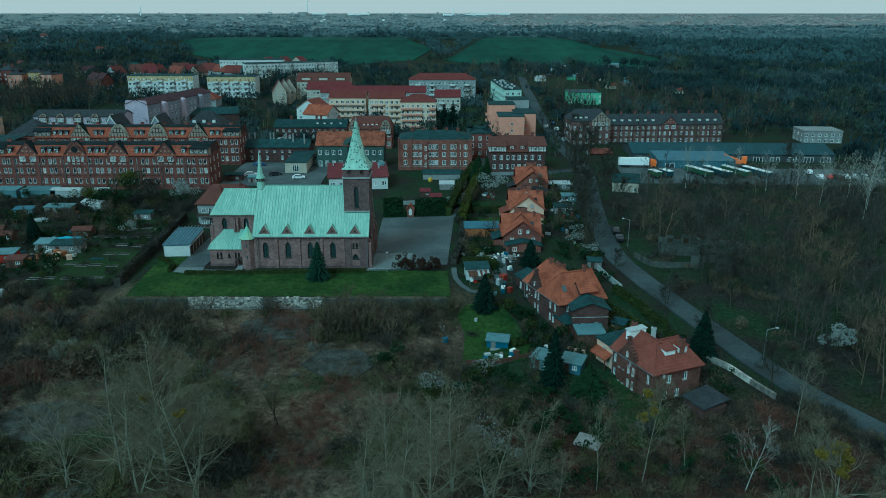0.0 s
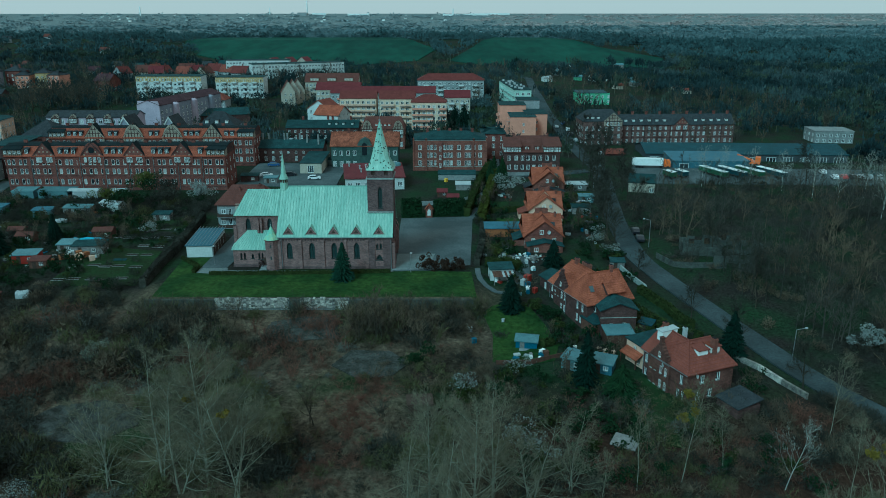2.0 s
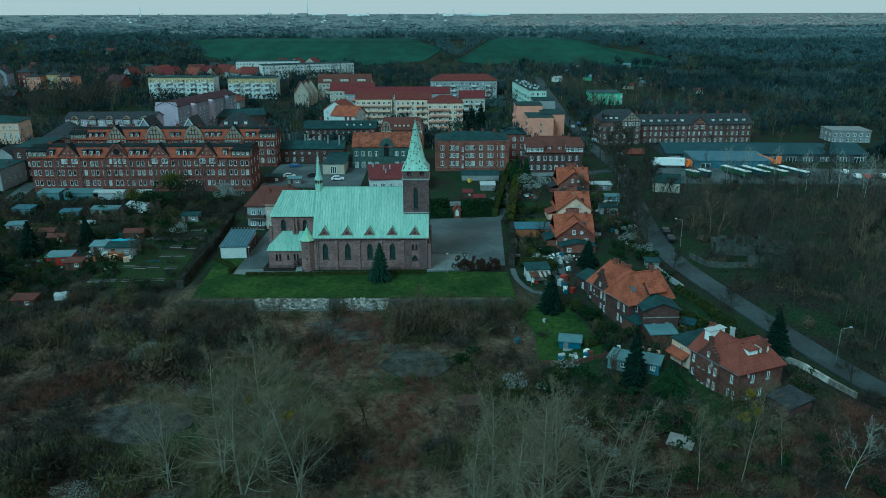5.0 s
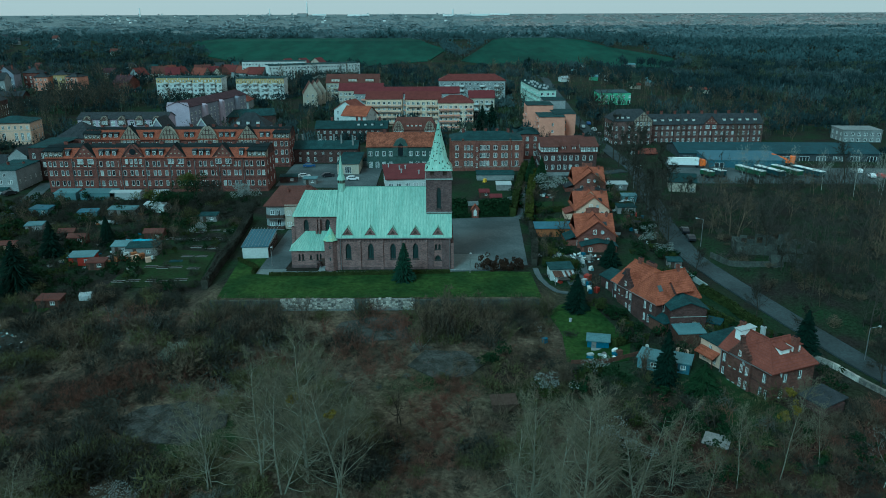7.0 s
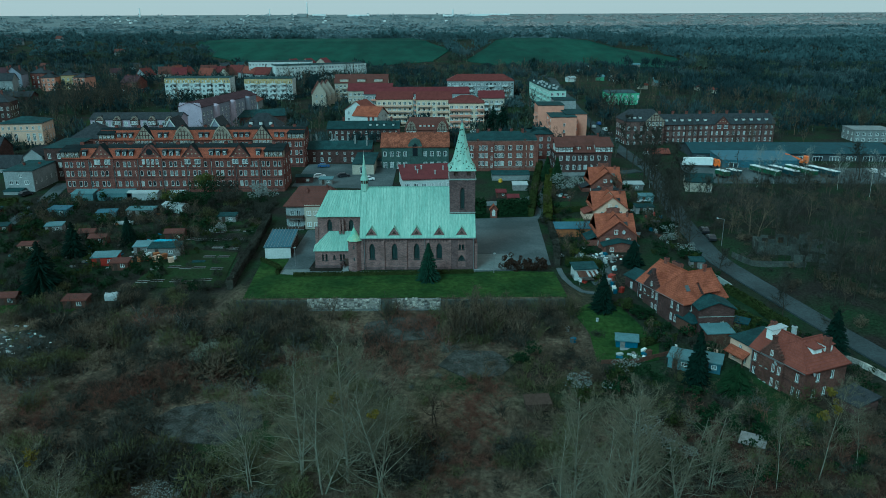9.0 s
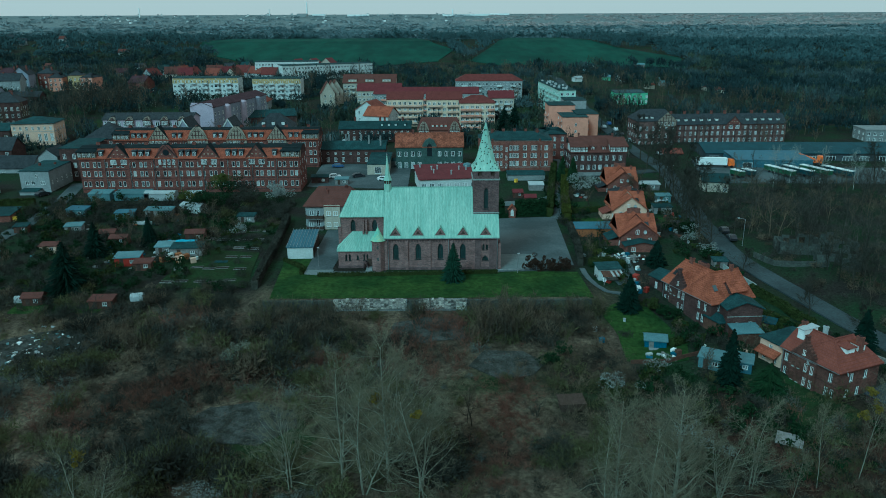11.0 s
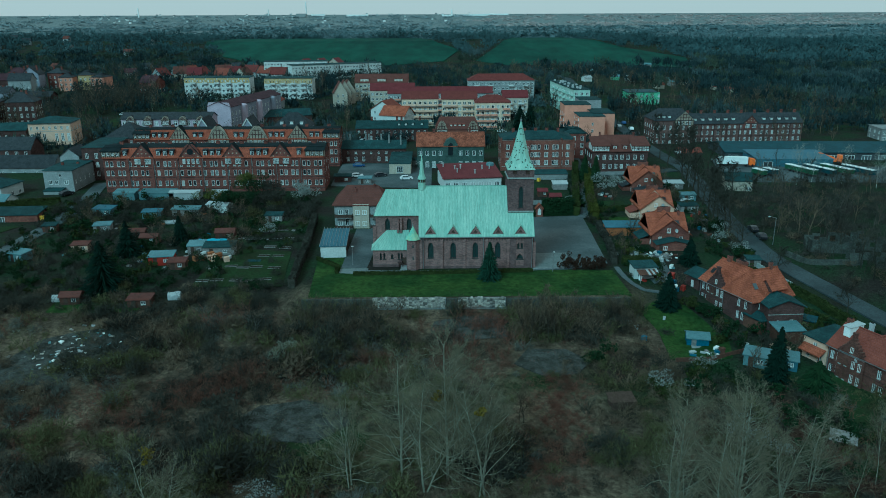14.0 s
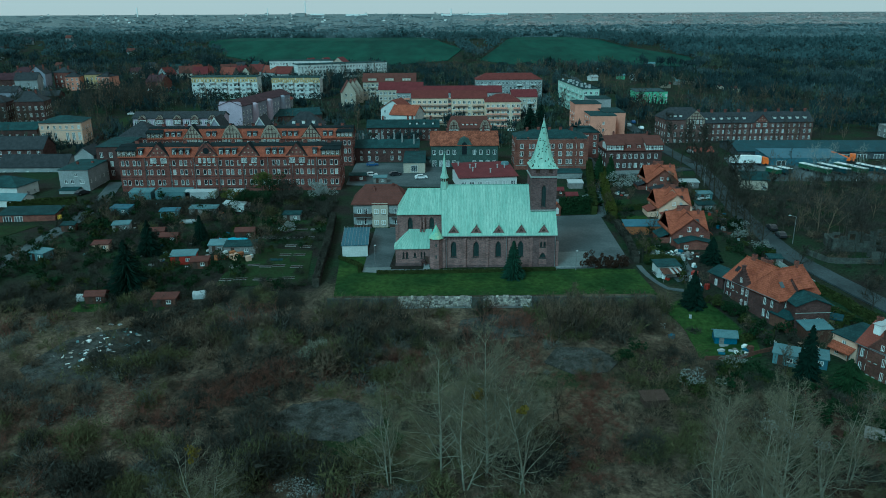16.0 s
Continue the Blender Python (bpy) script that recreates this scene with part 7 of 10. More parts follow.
def bare_tree(seed, h, stems=1, limbs=14, subs=8, twigs=6, fine=5, spread=0.75, thick=0.2, twig_r=0.022, first=0.25, limb_r=0.03, sub_r=0.03, reach=0.52, fine_limbs=False, lift=0.15):
    """Trunk and limbs in one Geo, twigs in another."""
    rng = random.Random(seed)
    wood, crown = Geo(), Geo()
    for s in range(stems):
        lean = Vector((rng.gauss(0, 0.12), rng.gauss(0, 0.12), 1)).normalized() if stems > 1 else Vector((rng.gauss(0, 0.04), rng.gauss(0, 0.04), 1)).normalized()
        base = Vector((rng.gauss(0, 0.5), rng.gauss(0, 0.5), -0.4)) if stems > 1 else Vector((0, 0, -0.4))
        hh = h * (1 if s == 0 else rng.uniform(0.75, 0.98))
        tr = limb(wood, base, lean, hh, thick * hh / 14, 9, rng, 6, 0.05, 0.05)
        for k in range(limbs):
            f = first + (1 - first) * (k + rng.random()) / limbs
            i = min(8, int(f * 9))
            p = tr[i].lerp(tr[i + 1], f * 9 - i)
            d = (tr[i + 1] - tr[i]).normalized()
            w = side_way(d, rng.uniform(0.6, 1.0) * spread + 0.15, rng)
            ll = hh * (reach * (1 - f) ** 0.8 + 0.13) * rng.uniform(0.75, 1.2)
            lp = limb(crown if fine_limbs else wood, p, w, ll, thick * hh / 14 * (1 - f) * 0.32 + limb_r, 5, rng, 4, lift, 0.19)
            for m in range(subs):
                f2 = 0.2 + 0.8 * (m + rng.random()) / subs
                i2 = min(4, int(f2 * 5))
                p2 = lp[i2].lerp(lp[i2 + 1], f2 * 5 - i2)
                w2 = side_way((lp[i2 + 1] - lp[i2]).normalized(), rng.uniform(0.4, 1.0), rng)
                l2 = ll * 0.42 * rng.uniform(0.6, 1.2) * (1.15 - 0.5 * f2)
                sp = limb(crown, p2, w2, l2, sub_r, 2, rng, 3, 0.08, 0.16)
                for t in range(twigs):
                    f3 = 0.15 + 0.85 * (t + rng.random()) / twigs
                    i3 = min(1, int(f3 * 2))
                    p3 = sp[i3].lerp(sp[i3 + 1], f3 * 2 - i3)
                    w3 = (side_way((sp[i3 + 1] - sp[i3]).normalized(), rng.uniform(0.35, 0.95), rng) + Vector((0, 0, 0.08))).normalized()
                    q3 = p3 + w3 * l2 * rng.uniform(0.3, 0.6)
                    blade(crown, p3, q3, twig_r * 1.15, rng)
                    for u in range(fine):
                        p4 = p3.lerp(q3, 0.2 + 0.7 * u / max(1, fine))
                        w4 = (side_way(w3, rng.uniform(0.35, 0.8), rng) + Vector((0, 0, 0.15))).normalized()
                        blade(crown, p4, p4 + w4 * rng.uniform(0.35, 0.8), twig_r * 0.9, rng)
    return wood, crown


def plant(kinds, x, y, scale=1.0, turn=0.0, z=None, label=None):
    ob = copy_thing(kinds, pose(x, y, gz(x, y) if z is None else z, 0, 0, turn))
    ob.scale = (scale, scale, scale)
    if label:
        ob["label"] = label
    return ob


def tree_kind(name, label, wood, crown, bark, twig, x, y, turn=0.0, scale=1.0, group=""):
    t = thing(name, label, "tree", x, y, None, turn, group)
    part("trunk", wood, bark, t)
    part("crown", crown, twig, t)
    t.scale = (scale, scale, scale)
    return t


# tall bare poplars in the foreground
w, c = bare_tree(11, 20, 1, 40, 9, 7, 3, 1.15, 0.15, 0.013, 0.1, 0.022, 0.018, 0.42, lift=0.13)
tall1 = tree_kind("bare_tree", "tall grey leafless poplar in the waste ground", w, c, BARK, TWIG_G, -37.2, 85.5, 20, 1.04, "tall bare poplars")
w, c = bare_tree(12, 19, 2, 24, 8, 6, 3, 1.15, 0.13, 0.013, 0.1, 0.022, 0.018, 0.42, lift=0.13)
tall2 = tree_kind("bare_tree", "twin-stemmed leafless poplar in the waste ground", w, c, BARK, TWIG_G, 1.0, 83, 80, 0.86, "tall bare poplars")
w, c = bare_tree(13, 16, 3, 17, 7, 6, 3, 1.15, 0.115, 0.013, 0.08, 0.021, 0.018, 0.46, lift=0.12)
tall3 = tree_kind("bare_tree", "many-stemmed pale leafless tree", w, c, BARK, TWIG_G, -4.6, 74, 10, 1.0, "tall bare poplars")
for k, (kind, x, y, s) in enumerate(((tall2, -40.2, 83.5, 0.9), (tall3, -35.2, 88, 1.0), (tall2, -43.6, 86, 0.95), (tall3, -33.2, 82.5, 1.1), (tall3, -50.5, 84.5, 0.9), (tall1, -1.6, 76, 0.9), (tall3, 6.8, 80.5, 0.9), (tall3, 12.0, 84.5, 0.76), (tall3, -9.5, 77, 0.84), (tall1, -7.2, 81.5, 0.78),
                                    (tall3, -72.6, 74.2, 0.85), (tall3, 58, 80, 0.6), (tall2, 41.2, 66.3, 0.98), (tall3, -104, 80, 0.5))):
    plant(kind, x, y, s, 47 * k)
w, c = bare_tree(21, 17, 1, 20, 7, 5, 2, 0.6, 0.075, 0.012, 0.22, 0.02, 0.017, 0.5, True)
TWIG_W = mat("pale_birch_twigs", (0.3, 0.305, 0.27), 0.9, 0.3, 0.5)
birch = tree_kind("birch", "white-stemmed leafless birch at the wood's edge", w, c, BARK_W, TWIG_W, 118, 200, 0, 0.95, "birches")
for k, (x, y, s) in enumerate(((122, 206, 1.0), (127, 197, 0.9), (131, 204, 1.0), (136, 198, 0.95), (140, 208, 0.9), (112, 213, 0.8), (95, 236, 0.7), (78, 232, 0.75), (103, 230, 0.7), (146, 200, 0.9), (151, 210, 0.9), (86, 238, 0.7), (125, 222, 0.8), (133, 214, 0.95), (119, 226, 0.7), (109, 222, 0.8))):
    plant(birch, x, y, s, 61 * k)
w, c = bare_tree(22, 13, 1, 16, 6, 5, 2, 0.5, 0.07, 0.01, 0.25, 0.017, 0.013, 0.42, True)
tree_kind("birch", "small white birch with upswept bare branches", w, c, BARK_W, TWIG_W, 40.6, 84.6, 0, 0.8, "birches")
w, c = bare_tree(23, 16, 1, 18, 7, 6, 3, 0.55, 0.075, 0.01, 0.25, 0.017, 0.013, 0.42, True)
grey_birch = tree_kind("birch", "slender grey birch in the rough gardens", w, c, BARK, TWIG_G, 26.8, 85.5, 30, 0.95, "birches")
for x, y, s, a in ((51.5, 95, 0.85, 70), (20.5, 84, 0.7, 120), (33.5, 88, 0.6, 200), (48, 82, 0.8, 260), (14.5, 79, 0.6, 310)):
    plant(grey_birch, x, y, s, a)

# dark lane trees and orchard trees
w, c = bare_tree(31, 11, 1, 16, 7, 5, 3, 0.9, 0.28, 0.032, 0.26)
lane = tree_kind("lane_tree", "dark leafless tree beside the lane", w, c, BARK_D, TWIG_D, 44.6, 137, 0, 0.6, "trees along the lane")
for k, (x, y, s) in enumerate(((49.8, 125.5, 0.75), (55.2, 111, 0.85), (38.4, 156, 0.65), (47.5, 145, 0.55), (36.6, 172, 0.95), (37.8, 186, 1.0), (39.4, 199, 1.05), (40.8, 212, 1.05), (42.6, 226, 1.05), (46.4, 182, 0.8), (44.4, 243, 1.1), (55.4, 250, 1.0), (45.2, 262, 1.15), (54.5, 278, 1.2), (45.0, 296, 1.1), (55, 314, 1.1), (46, 345, 1.1), (57, 365, 1.2),
                               (117, 243, 1.15), (64, 112, 0.9), (70, 131, 0.9), (60, 146, 0.85), (60, 170, 0.9), (38, 118, 0.6), (66, 90, 0.9), (71, 84, 1.0), (36.2, 179, 1.2), (38.2, 192.5, 1.2), (40, 205, 1.2), (47.4, 198, 1.1), (49.2, 212, 1.1), (41.8, 219, 1.2), (52.8, 262, 1.25), (53.6, 270, 1.2), (43.6, 236, 1.15), (46.6, 276, 1.2), (51.5, 228, 1.0))):
    plant(lane, x, y, s, 83 * k)
w, c = bare_tree(33, 5.5, 2, 7, 5, 4, 1, 0.9, 0.2, 0.02, 0.2)
orch = tree_kind("fruit_tree", "small bare garden fruit tree", w, c, BARK_D, TWIG_B, -86, 168, 0, 1, "garden fruit trees")
rs = random.Random(41)
spots = [(rs.uniform(-140, -76), rs.uniform(150, 215)) for _ in range(26)] + [(rs.uniform(4, 16), rs.uniform(160, 230)) for _ in range(8)] + [(rs.uniform(27, 36), rs.uniform(150, 235)) for _ in range(12)] + [(-21, 126.5), (-18, 127.5), (-16.5, 126), (-22.5, 128), (10, 141), (13.5, 146), (15, 128), (24, 118), (30, 97), (22, 98), (26, 92), (15, 112)]
for k, (x, y) in enumerate(spots):
    plant(orch, x, y, rs.uniform(0.7, 1.25), 70 * k)
for k, (x, y, q) in enumerate(((-22, 128, 1.5), (-18.5, 129.5, 1.7), (-15.5, 127.5, 1.5), (-20.5, 125.5, 1.4), (-12.5, 130.5, 1.3), (-17, 125, 1.4), (-8, 131, 1.2), (-3.5, 132.5, 1.2), (-25.7, 99.7, 1.3), (-52, 131, 1.2), (-62, 132, 1.2), (-46, 133, 1.0))):
    plant(orch, x, y, q, 50 * k, label="taller bare brown tree below the church lawn")


def leafy(seed, n, rx, rz, zc, leaf=0.22, mi=0):
    """A crown of many small leaf clumps with an uneven outline."""
    rng = random.Random(seed)
    g = Geo()
    lobes = [(Vector((rng.gauss(0, rx * 0.5), rng.gauss(0, rx * 0.5), zc + rng.gauss(0, rz * 0.4))), rng.uniform(0.35, 0.6)) for _ in range(9)]
    for _ in range(n):
        c, s = rng.choice(lobes)
        d = Vector((rng.gauss(0, 1), rng.gauss(0, 1), rng.gauss(0, 1))).normalized()
        p = c + Vector((d.x * rx, d.y * rx, d.z * rz)) * s * rng.uniform(0.6, 1.0)
        q = Vector((rng.gauss(0, 1), rng.gauss(0, 1), rng.gauss(0, 1))).normalized()
        a = q.orthogonal().normalized() * leaf * rng.uniform(0.6, 1.4)
        b = q.cross(a).normalized() * leaf * rng.uniform(0.6, 1.2)
        o = len(g.v)
        g.v += [tuple(p + a), tuple(p + b), tuple(p - a), tuple(p - b)]
        g.f.append((o, o + 1, o + 2, o + 3))
        g.m.append(mi)
    return g


def leafy_tree(name, label, x, y, h, r, material, seed, n=1500, leaf=0.2, trunk=0.16, low=0.3, group=""):
    t = thing(name, label, "tree", x, y, None, 0, group)
    w = Geo()
    rng = random.Random(seed)
    tr = limb(w, Vector((0, 0, -0.3)), Vector((0, 0, 1)), h * 0.75, trunk, 5, rng, 6, 0.05, 0.06)
    for k in range(7):
        limb(w, tr[1 + k % 4], side_way(Vector((0, 0, 1)), 0.8, rng), h * 0.4, trunk * 0.4, 3, rng, 4, 0.2, 0.1)
    part("trunk", w, BARK_D, t)
    part("crown", leafy(seed, n, r, h * (1 - low) * 0.5, h * (low + (1 - low) * 0.5), leaf), material, t)
    return t


leafy_tree("leafing_tree", "tree in fresh yellow-green leaf by the tenement", -97, 222, 9.0, 2.8, LEAF_Y, 1, 1800, 0.16)
leafy_tree("leafing_tree", "small tree in fresh yellow-green leaf", -105, 214, 6.0, 2.6, LEAF_Y, 2, 1300, 0.16)
leafy_tree("leafing_tree", "bushy dark tree among the allotments", -100, 211, 5.5, 3.6, THUJA, 3, 1700, 0.17)
for k, (x, y, h, r) in enumerate(((-92, 214, 8.5, 4.6), (-86.5, 210, 7.5, 4.2), (-97, 207, 6.5, 3.8), (-89, 219, 8.0, 4.2))):
    leafy_tree("dark_tree", "bushy dark budding tree by the tenement", x, y, h, r, (THUJA, TWIG_D, THUJA, TWIG_D)[k], 30 + k, 1700, 0.16)
for k, (x, y, h, r) in enumerate(((16.4, 134.6, 2.6, 2.0), (17.6, 132.4, 2.2, 1.8), (18.6, 130.6, 2.0, 1.6), (12.6, 139.5, 2.4, 2.0), (15.2, 137.0, 1.8, 1.5), (-2.5, 106.8, 2.6, 2.4), (-10.5, 118.5, 3.0, 2.6))):
    leafy_tree("garden_shrub", "dense green garden shrub by the villa", x, y, h, r, HEDGE if k % 2 else THUJA, 40 + k, 700, 0.16, 0.06, 0.0, "villa shrubs")
leafy_tree("blossom_tree", "white-blossomed tree by the parish house", -79, 219, 6.0, 4.2, BLOSSOM, 4, 1500, 0.17)
leafy_tree("blossom_tree", "pale blossoming tree at the wood's edge", 71, 121, 5.0, 2.4, BLOSSOM, 5, 1500, 0.15)
leafy_tree("leafing_tree", "yellow-green leafing bush in the cottage garden", 7.5, 167.3, 2.6, 1.7, LEAF_Y, 15, 500, 0.12, 0.06, 0.0)
leafy_tree("blossom_tree", "pale blossoming garden tree", 14.8, 225.5, 6.5, 4.2, BLOSSOM, 6, 1200, 0.15)
leafy_tree("blossom_tree", "small blossoming tree on the allotment", -82.5, 187, 3.5, 1.8, BLOSSOM, 7, 500, 0.13)
leafy_tree("blossom_tree", "blossoming tree by the cottages", 32.5, 177.5, 4.0, 3.0, BLOSSOM, 8, 900, 0.1)
leafy_tree("blossom_tree", "blossoming bush at the lane", 35.8, 170.5, 2.8, 2.2, BLOSSOM, 14, 700, 0.09)
leafy_tree("blossom_tree", "pale blossoming tree beside the dark hut", -1.2, 107, 4.0, 2.8, BLOSSOM, 11, 700, 0.09)
leafy_tree("blossom_tree", "small blossoming tree at the garden fence", 7.2, 114.2, 3.4, 2.2, BLOSSOM, 12, 600, 0.09)
leafy_tree("blossom_tree", "low white blossoming bush in the scrub", -62.5, 83.0, 2.2, 2.6, BLOSSOM, 13, 700, 0.09)
leafy_tree("blossom_tree", "pale blossoming tree over the garden hut", 7, 92, 4.5, 3.6, BLOSSOM, 9, 900, 0.12)
for k, (x, y, z) in enumerate(((40.6, 66, 12.5), (42, 67, 11.2), (39.2, 66.4, 11.6), (41.4, 65.4, 10.2), (43.3, 68, 9.6), (26.9, 85.6, 8.2), (27.4, 85.1, 6.0), (-72.4, 74.4, 6.6), (-32.8, 82, 7.5), (-38.5, 85, 8.0), (26.4, 85.9, 4.4))):
    m = tagged(part("mistletoe", leafy(60 + k, 260, 0.75, 0.65, 0, 0.13), MISTLE, None, m=pose(x, y, z)), "round yellow-brown mistletoe clump in the branches", "mistletoe")
    m["group"] = "mistletoe clumps"


def conifer(seed, h, r, tiers=26, per=26, spray=5):
    """Spruce: whorls of drooping branches hung with needle sprays."""
    rng = random.Random(seed)
    g = Geo()
    for k in range(tiers):
        f = (k + 0.3) / tiers
        z = h * (0.08 + 0.9 * f)
        R = r * (1 - f) ** 0.85 + 0.12
        for i in range(max(5, int(per * (1 - f * 0.55)))):
            a = rng.uniform(0, 2 * math.pi)
            L = R * rng.uniform(0.72, 1.12)
            p = Vector((0, 0, z))
            q = Vector((math.cos(a) * L, math.sin(a) * L, z - L * rng.uniform(0.18, 0.42)))
            side = Vector((-math.sin(a), math.cos(a), 0))
            for s in range(spray):
                u = 0.25 + 0.75 * s / (spray - 1)
                c = p.lerp(q, u)
                w = (0.42 * (1.2 - u) + 0.16) * min(1.0, 0.5 + R * 0.3)
                d = (q - p).normalized() * (L / spray) * 0.9
                o = len(g.v)
                g.v += [tuple(c - side * w + Vector((0, 0, -0.18))), tuple(c + d * 0.5 + Vector((0, 0, 0.1))), tuple(c + side * w + Vector((0, 0, -0.18))), tuple(c + d * 1.5 + Vector((0, 0, -0.12)))]
                g.f += [(o, o + 1, o + 3), (o + 1, o + 2, o + 3)]
                g.m += [0, 0]
    return g


def spruce_tree(x, y, h, r, label, seed, name="spruce", material=None):
    t = thing(name, label, "tree", x, y)
    w = Geo()
    w.tube((0, 0, -0.3), (0, 0, h * 0.97), 0.18, 0.03, 6)
    part("trunk", w, BARK_D, t)
    part("crown", conifer(seed, h, r), material or NEEDLE, t)
    return t


spruce_tree(-27.0, 150.6, 8.8, 2.25, "dark green spruce on the church lawn", 1, "spruce", NEEDLE_G)
spruce_tree(18.4, 110.6, 10.4, 2.0, "dark spruce in the villa garden", 2)
spruce_tree(46.6, 121.0, 9.2, 2.4, "dark spruce beside the lane", 3)
spruce_tree(8.4, 138.6, 8.2, 2.3, "dark spruce at the garden's edge", 4)
spruce_tree(20.1, 160.9, 6.4, 2.3, "young spruce between the houses", 5)
spruce_tree(23.6, 107.2, 5.8, 3.2, "broad green pine in the villa garden", 6, "pine", THUJA)
spruce_tree(-109.5, 148, 12.0, 4.4, "broad dark pine among the allotment sheds", 7, "pine", NEEDLE)
spruce_tree(-113, 170, 9.0, 2.6, "dark spruce among the allotments", 8)
spruce_tree(-103, 178, 8.0, 2.0, "dark narrow spruce on the allotment", 9)
spruce_tree(4.5, 336, 15.0, 4.2, "tall dark spruce beside the flats", 10)
spruce_tree(0.5, 342, 13.0, 3.8, "tall dark spruce beside the flats", 11)
spruce_tree(62, 690, 12, 3.5, "lone dark spruce before the field", 12)
for k, (x, y, h) in enumerate(((10.5, 238, 8), (12.5, 232, 7.5), (14.4, 240, 9), (12.0, 246, 8))):
    spruce_tree(x, y, h, 2.0, "dark columnar cypress by the alley", 20 + k, "cypress", THUJA)


def hedge(name, line, w, h, material, label, seed=1, density=26, leaf=0.2):
    """A clipped hedge along a line: a mass of leaf clumps over a twiggy core."""
    rng = random.Random(seed)
    g = Geo()
    for (x0, y0), (x1, y1) in zip(line, line[1:]):
        L = math.hypot(x1 - x0, y1 - y0)
        dx, dy = (x1 - x0) / L, (y1 - y0) / L
        n = max(1, int(L / 2.5))
        for k in range(n):
            a, b = L * k / n, L * (k + 1) / n
            za, zb = gz(x0 + dx * a, y0 + dy * a), gz(x0 + dx * b, y0 + dy * b)
            hh = h * rng.uniform(0.9, 1.0) * 0.92
            pts = []
            for u, z in ((a, za), (b, zb)):
                for s in (-1, 1):
                    px, py = x0 + dx * u - dy * s * w * 0.42, y0 + dy * u + dx * s * w * 0.42
                    pts += [(px, py, z - 0.2), (px, py, z + hh)]
            g.add(pts, [(0, 1, 5, 4), (2, 6, 7, 3), (1, 3, 7, 5), (0, 2, 3, 1), (4, 5, 7, 6)])
        for _ in range(int(L * density * (h + w))):
            u, side = rng.uniform(0, L), rng.random()
            if side < 0.4:
                s, t = rng.choice((-1, 1)) * w / 2 * rng.uniform(0.8, 1.1), rng.uniform(0.05, 1) * h
            else:
                s, t = rng.uniform(-1, 1) * w / 2, h * rng.uniform(0.88, 1.08)
            px, py = x0 + dx * u - dy * s, y0 + dy * u + dx * s
            p = Vector((px, py, gz(px, py) + t))
            q = Vector((rng.gauss(0, 1), rng.gauss(0, 1), rng.gauss(0, 1))).normalized()
            a = q.orthogonal().normalized() * leaf * rng.uniform(0.6, 1.3)
            b = q.cross(a).normalized() * leaf * rng.uniform(0.6, 1.3)
            g.poly([p + a, p + b, p - a, p - b])
    return tagged(part(name, g, material), label, "hedge")


hedge("hedge", [(-69.6, 148), (-70.5, 172), (-72.5, 200)], 1.6, 2.2, TWIG_D, "dark leafless hedge beside the lawn", 1, 30, 0.16)
hedge("hedge", [(-57, 153.6), (-40, 154.0), (-17, 155.0)], 0.8, 0.8, HEDGE, "low clipped hedge before the church", 2, 30, 0.14)
hedge("hedge", [(-66.5, 164.5), (-61, 158.5), (-60.8, 154.6)], 0.8, 0.9, HEDGE, "low clipped hedge at the drive", 12, 30, 0.14)
hedge("hedge", [(1.6, 203), (5.0, 224), (8.8, 246), (11.4, 260)], 1.9, 3.0, HEDGE, "tall clipped green hedge along the alley", 3, 22)
hedge("hedge", [(5.4, 196), (7.4, 212), (9.2, 224), (12.8, 246)], 2.2, 3.4, HEDGE_Y, "tall clipped yellow-green hedge along the alley", 4, 22)
hedge("hedge", [(-17, 203.5), (-11.5, 204.5)], 4.0, 4.6, THUJA, "dense dark thuja screen behind the churchyard", 5, 16, 0.26)
hedge("hedge", [(-7.8, 204.5), (1.0, 206.0)], 4.0, 4.2, THUJA, "dense dark thuja screen behind the churchyard", 6, 16, 0.26)
hedge("hedge", [(-17, 202.3), (2, 204.2)], 1.0, 1.0, THUJA, "low dark hedge behind the churchyard", 16, 26, 0.16)
for k in range(7):
    leafy_tree("russet_bush", "russet clipped thuja at the churchyard's edge", -9.6 + 1.35 * k, 156.6 + 0.25 * (k % 2), 3.0, 1.15, HEDGE_BR, 80 + k, 900, 0.12, 0.06, 0.0, "russet thujas")
hedge("hedge", [(13, 124.5), (17.5, 127.5), (20, 126.5)], 1.2, 1.4, HEDGE, "green garden hedge by the villa", 7, 24)
hedge("hedge", [(29.5, 141.5), (33.8, 137), (37.5, 131.5)], 1.8, 1.9, HEDGE, "green hedge between villa and lane", 8, 22)
hedge("hedge", [(36.5, 147), (40.5, 138.5), (43.2, 132)], 1.5, 1.5, HEDGE, "green hedge along the lane's verge", 17, 22)
hedge("hedge", [(37.5, 131), (43.5, 127)], 1.4, 1.4, HEDGE, "dark green hedge before the drive", 18, 22)
hedge("hedge", [(30.8, 136.5), (35, 130.5)], 1.6, 1.6, HEDGE, "green garden hedge beside the villa", 9, 22)
hedge("hedge", [(2.5, 160), (4.5, 176), (5.5, 192)], 1.4, 1.8, TWIG_D, "dark leafless hedge at the churchyard's edge", 10, 26, 0.18)
hedge("hedge", [(-170, 212), (-160, 216), (-152, 217)], 2.0, 2.0, HEDGE, "broad green hedge beside the track", 11, 20)


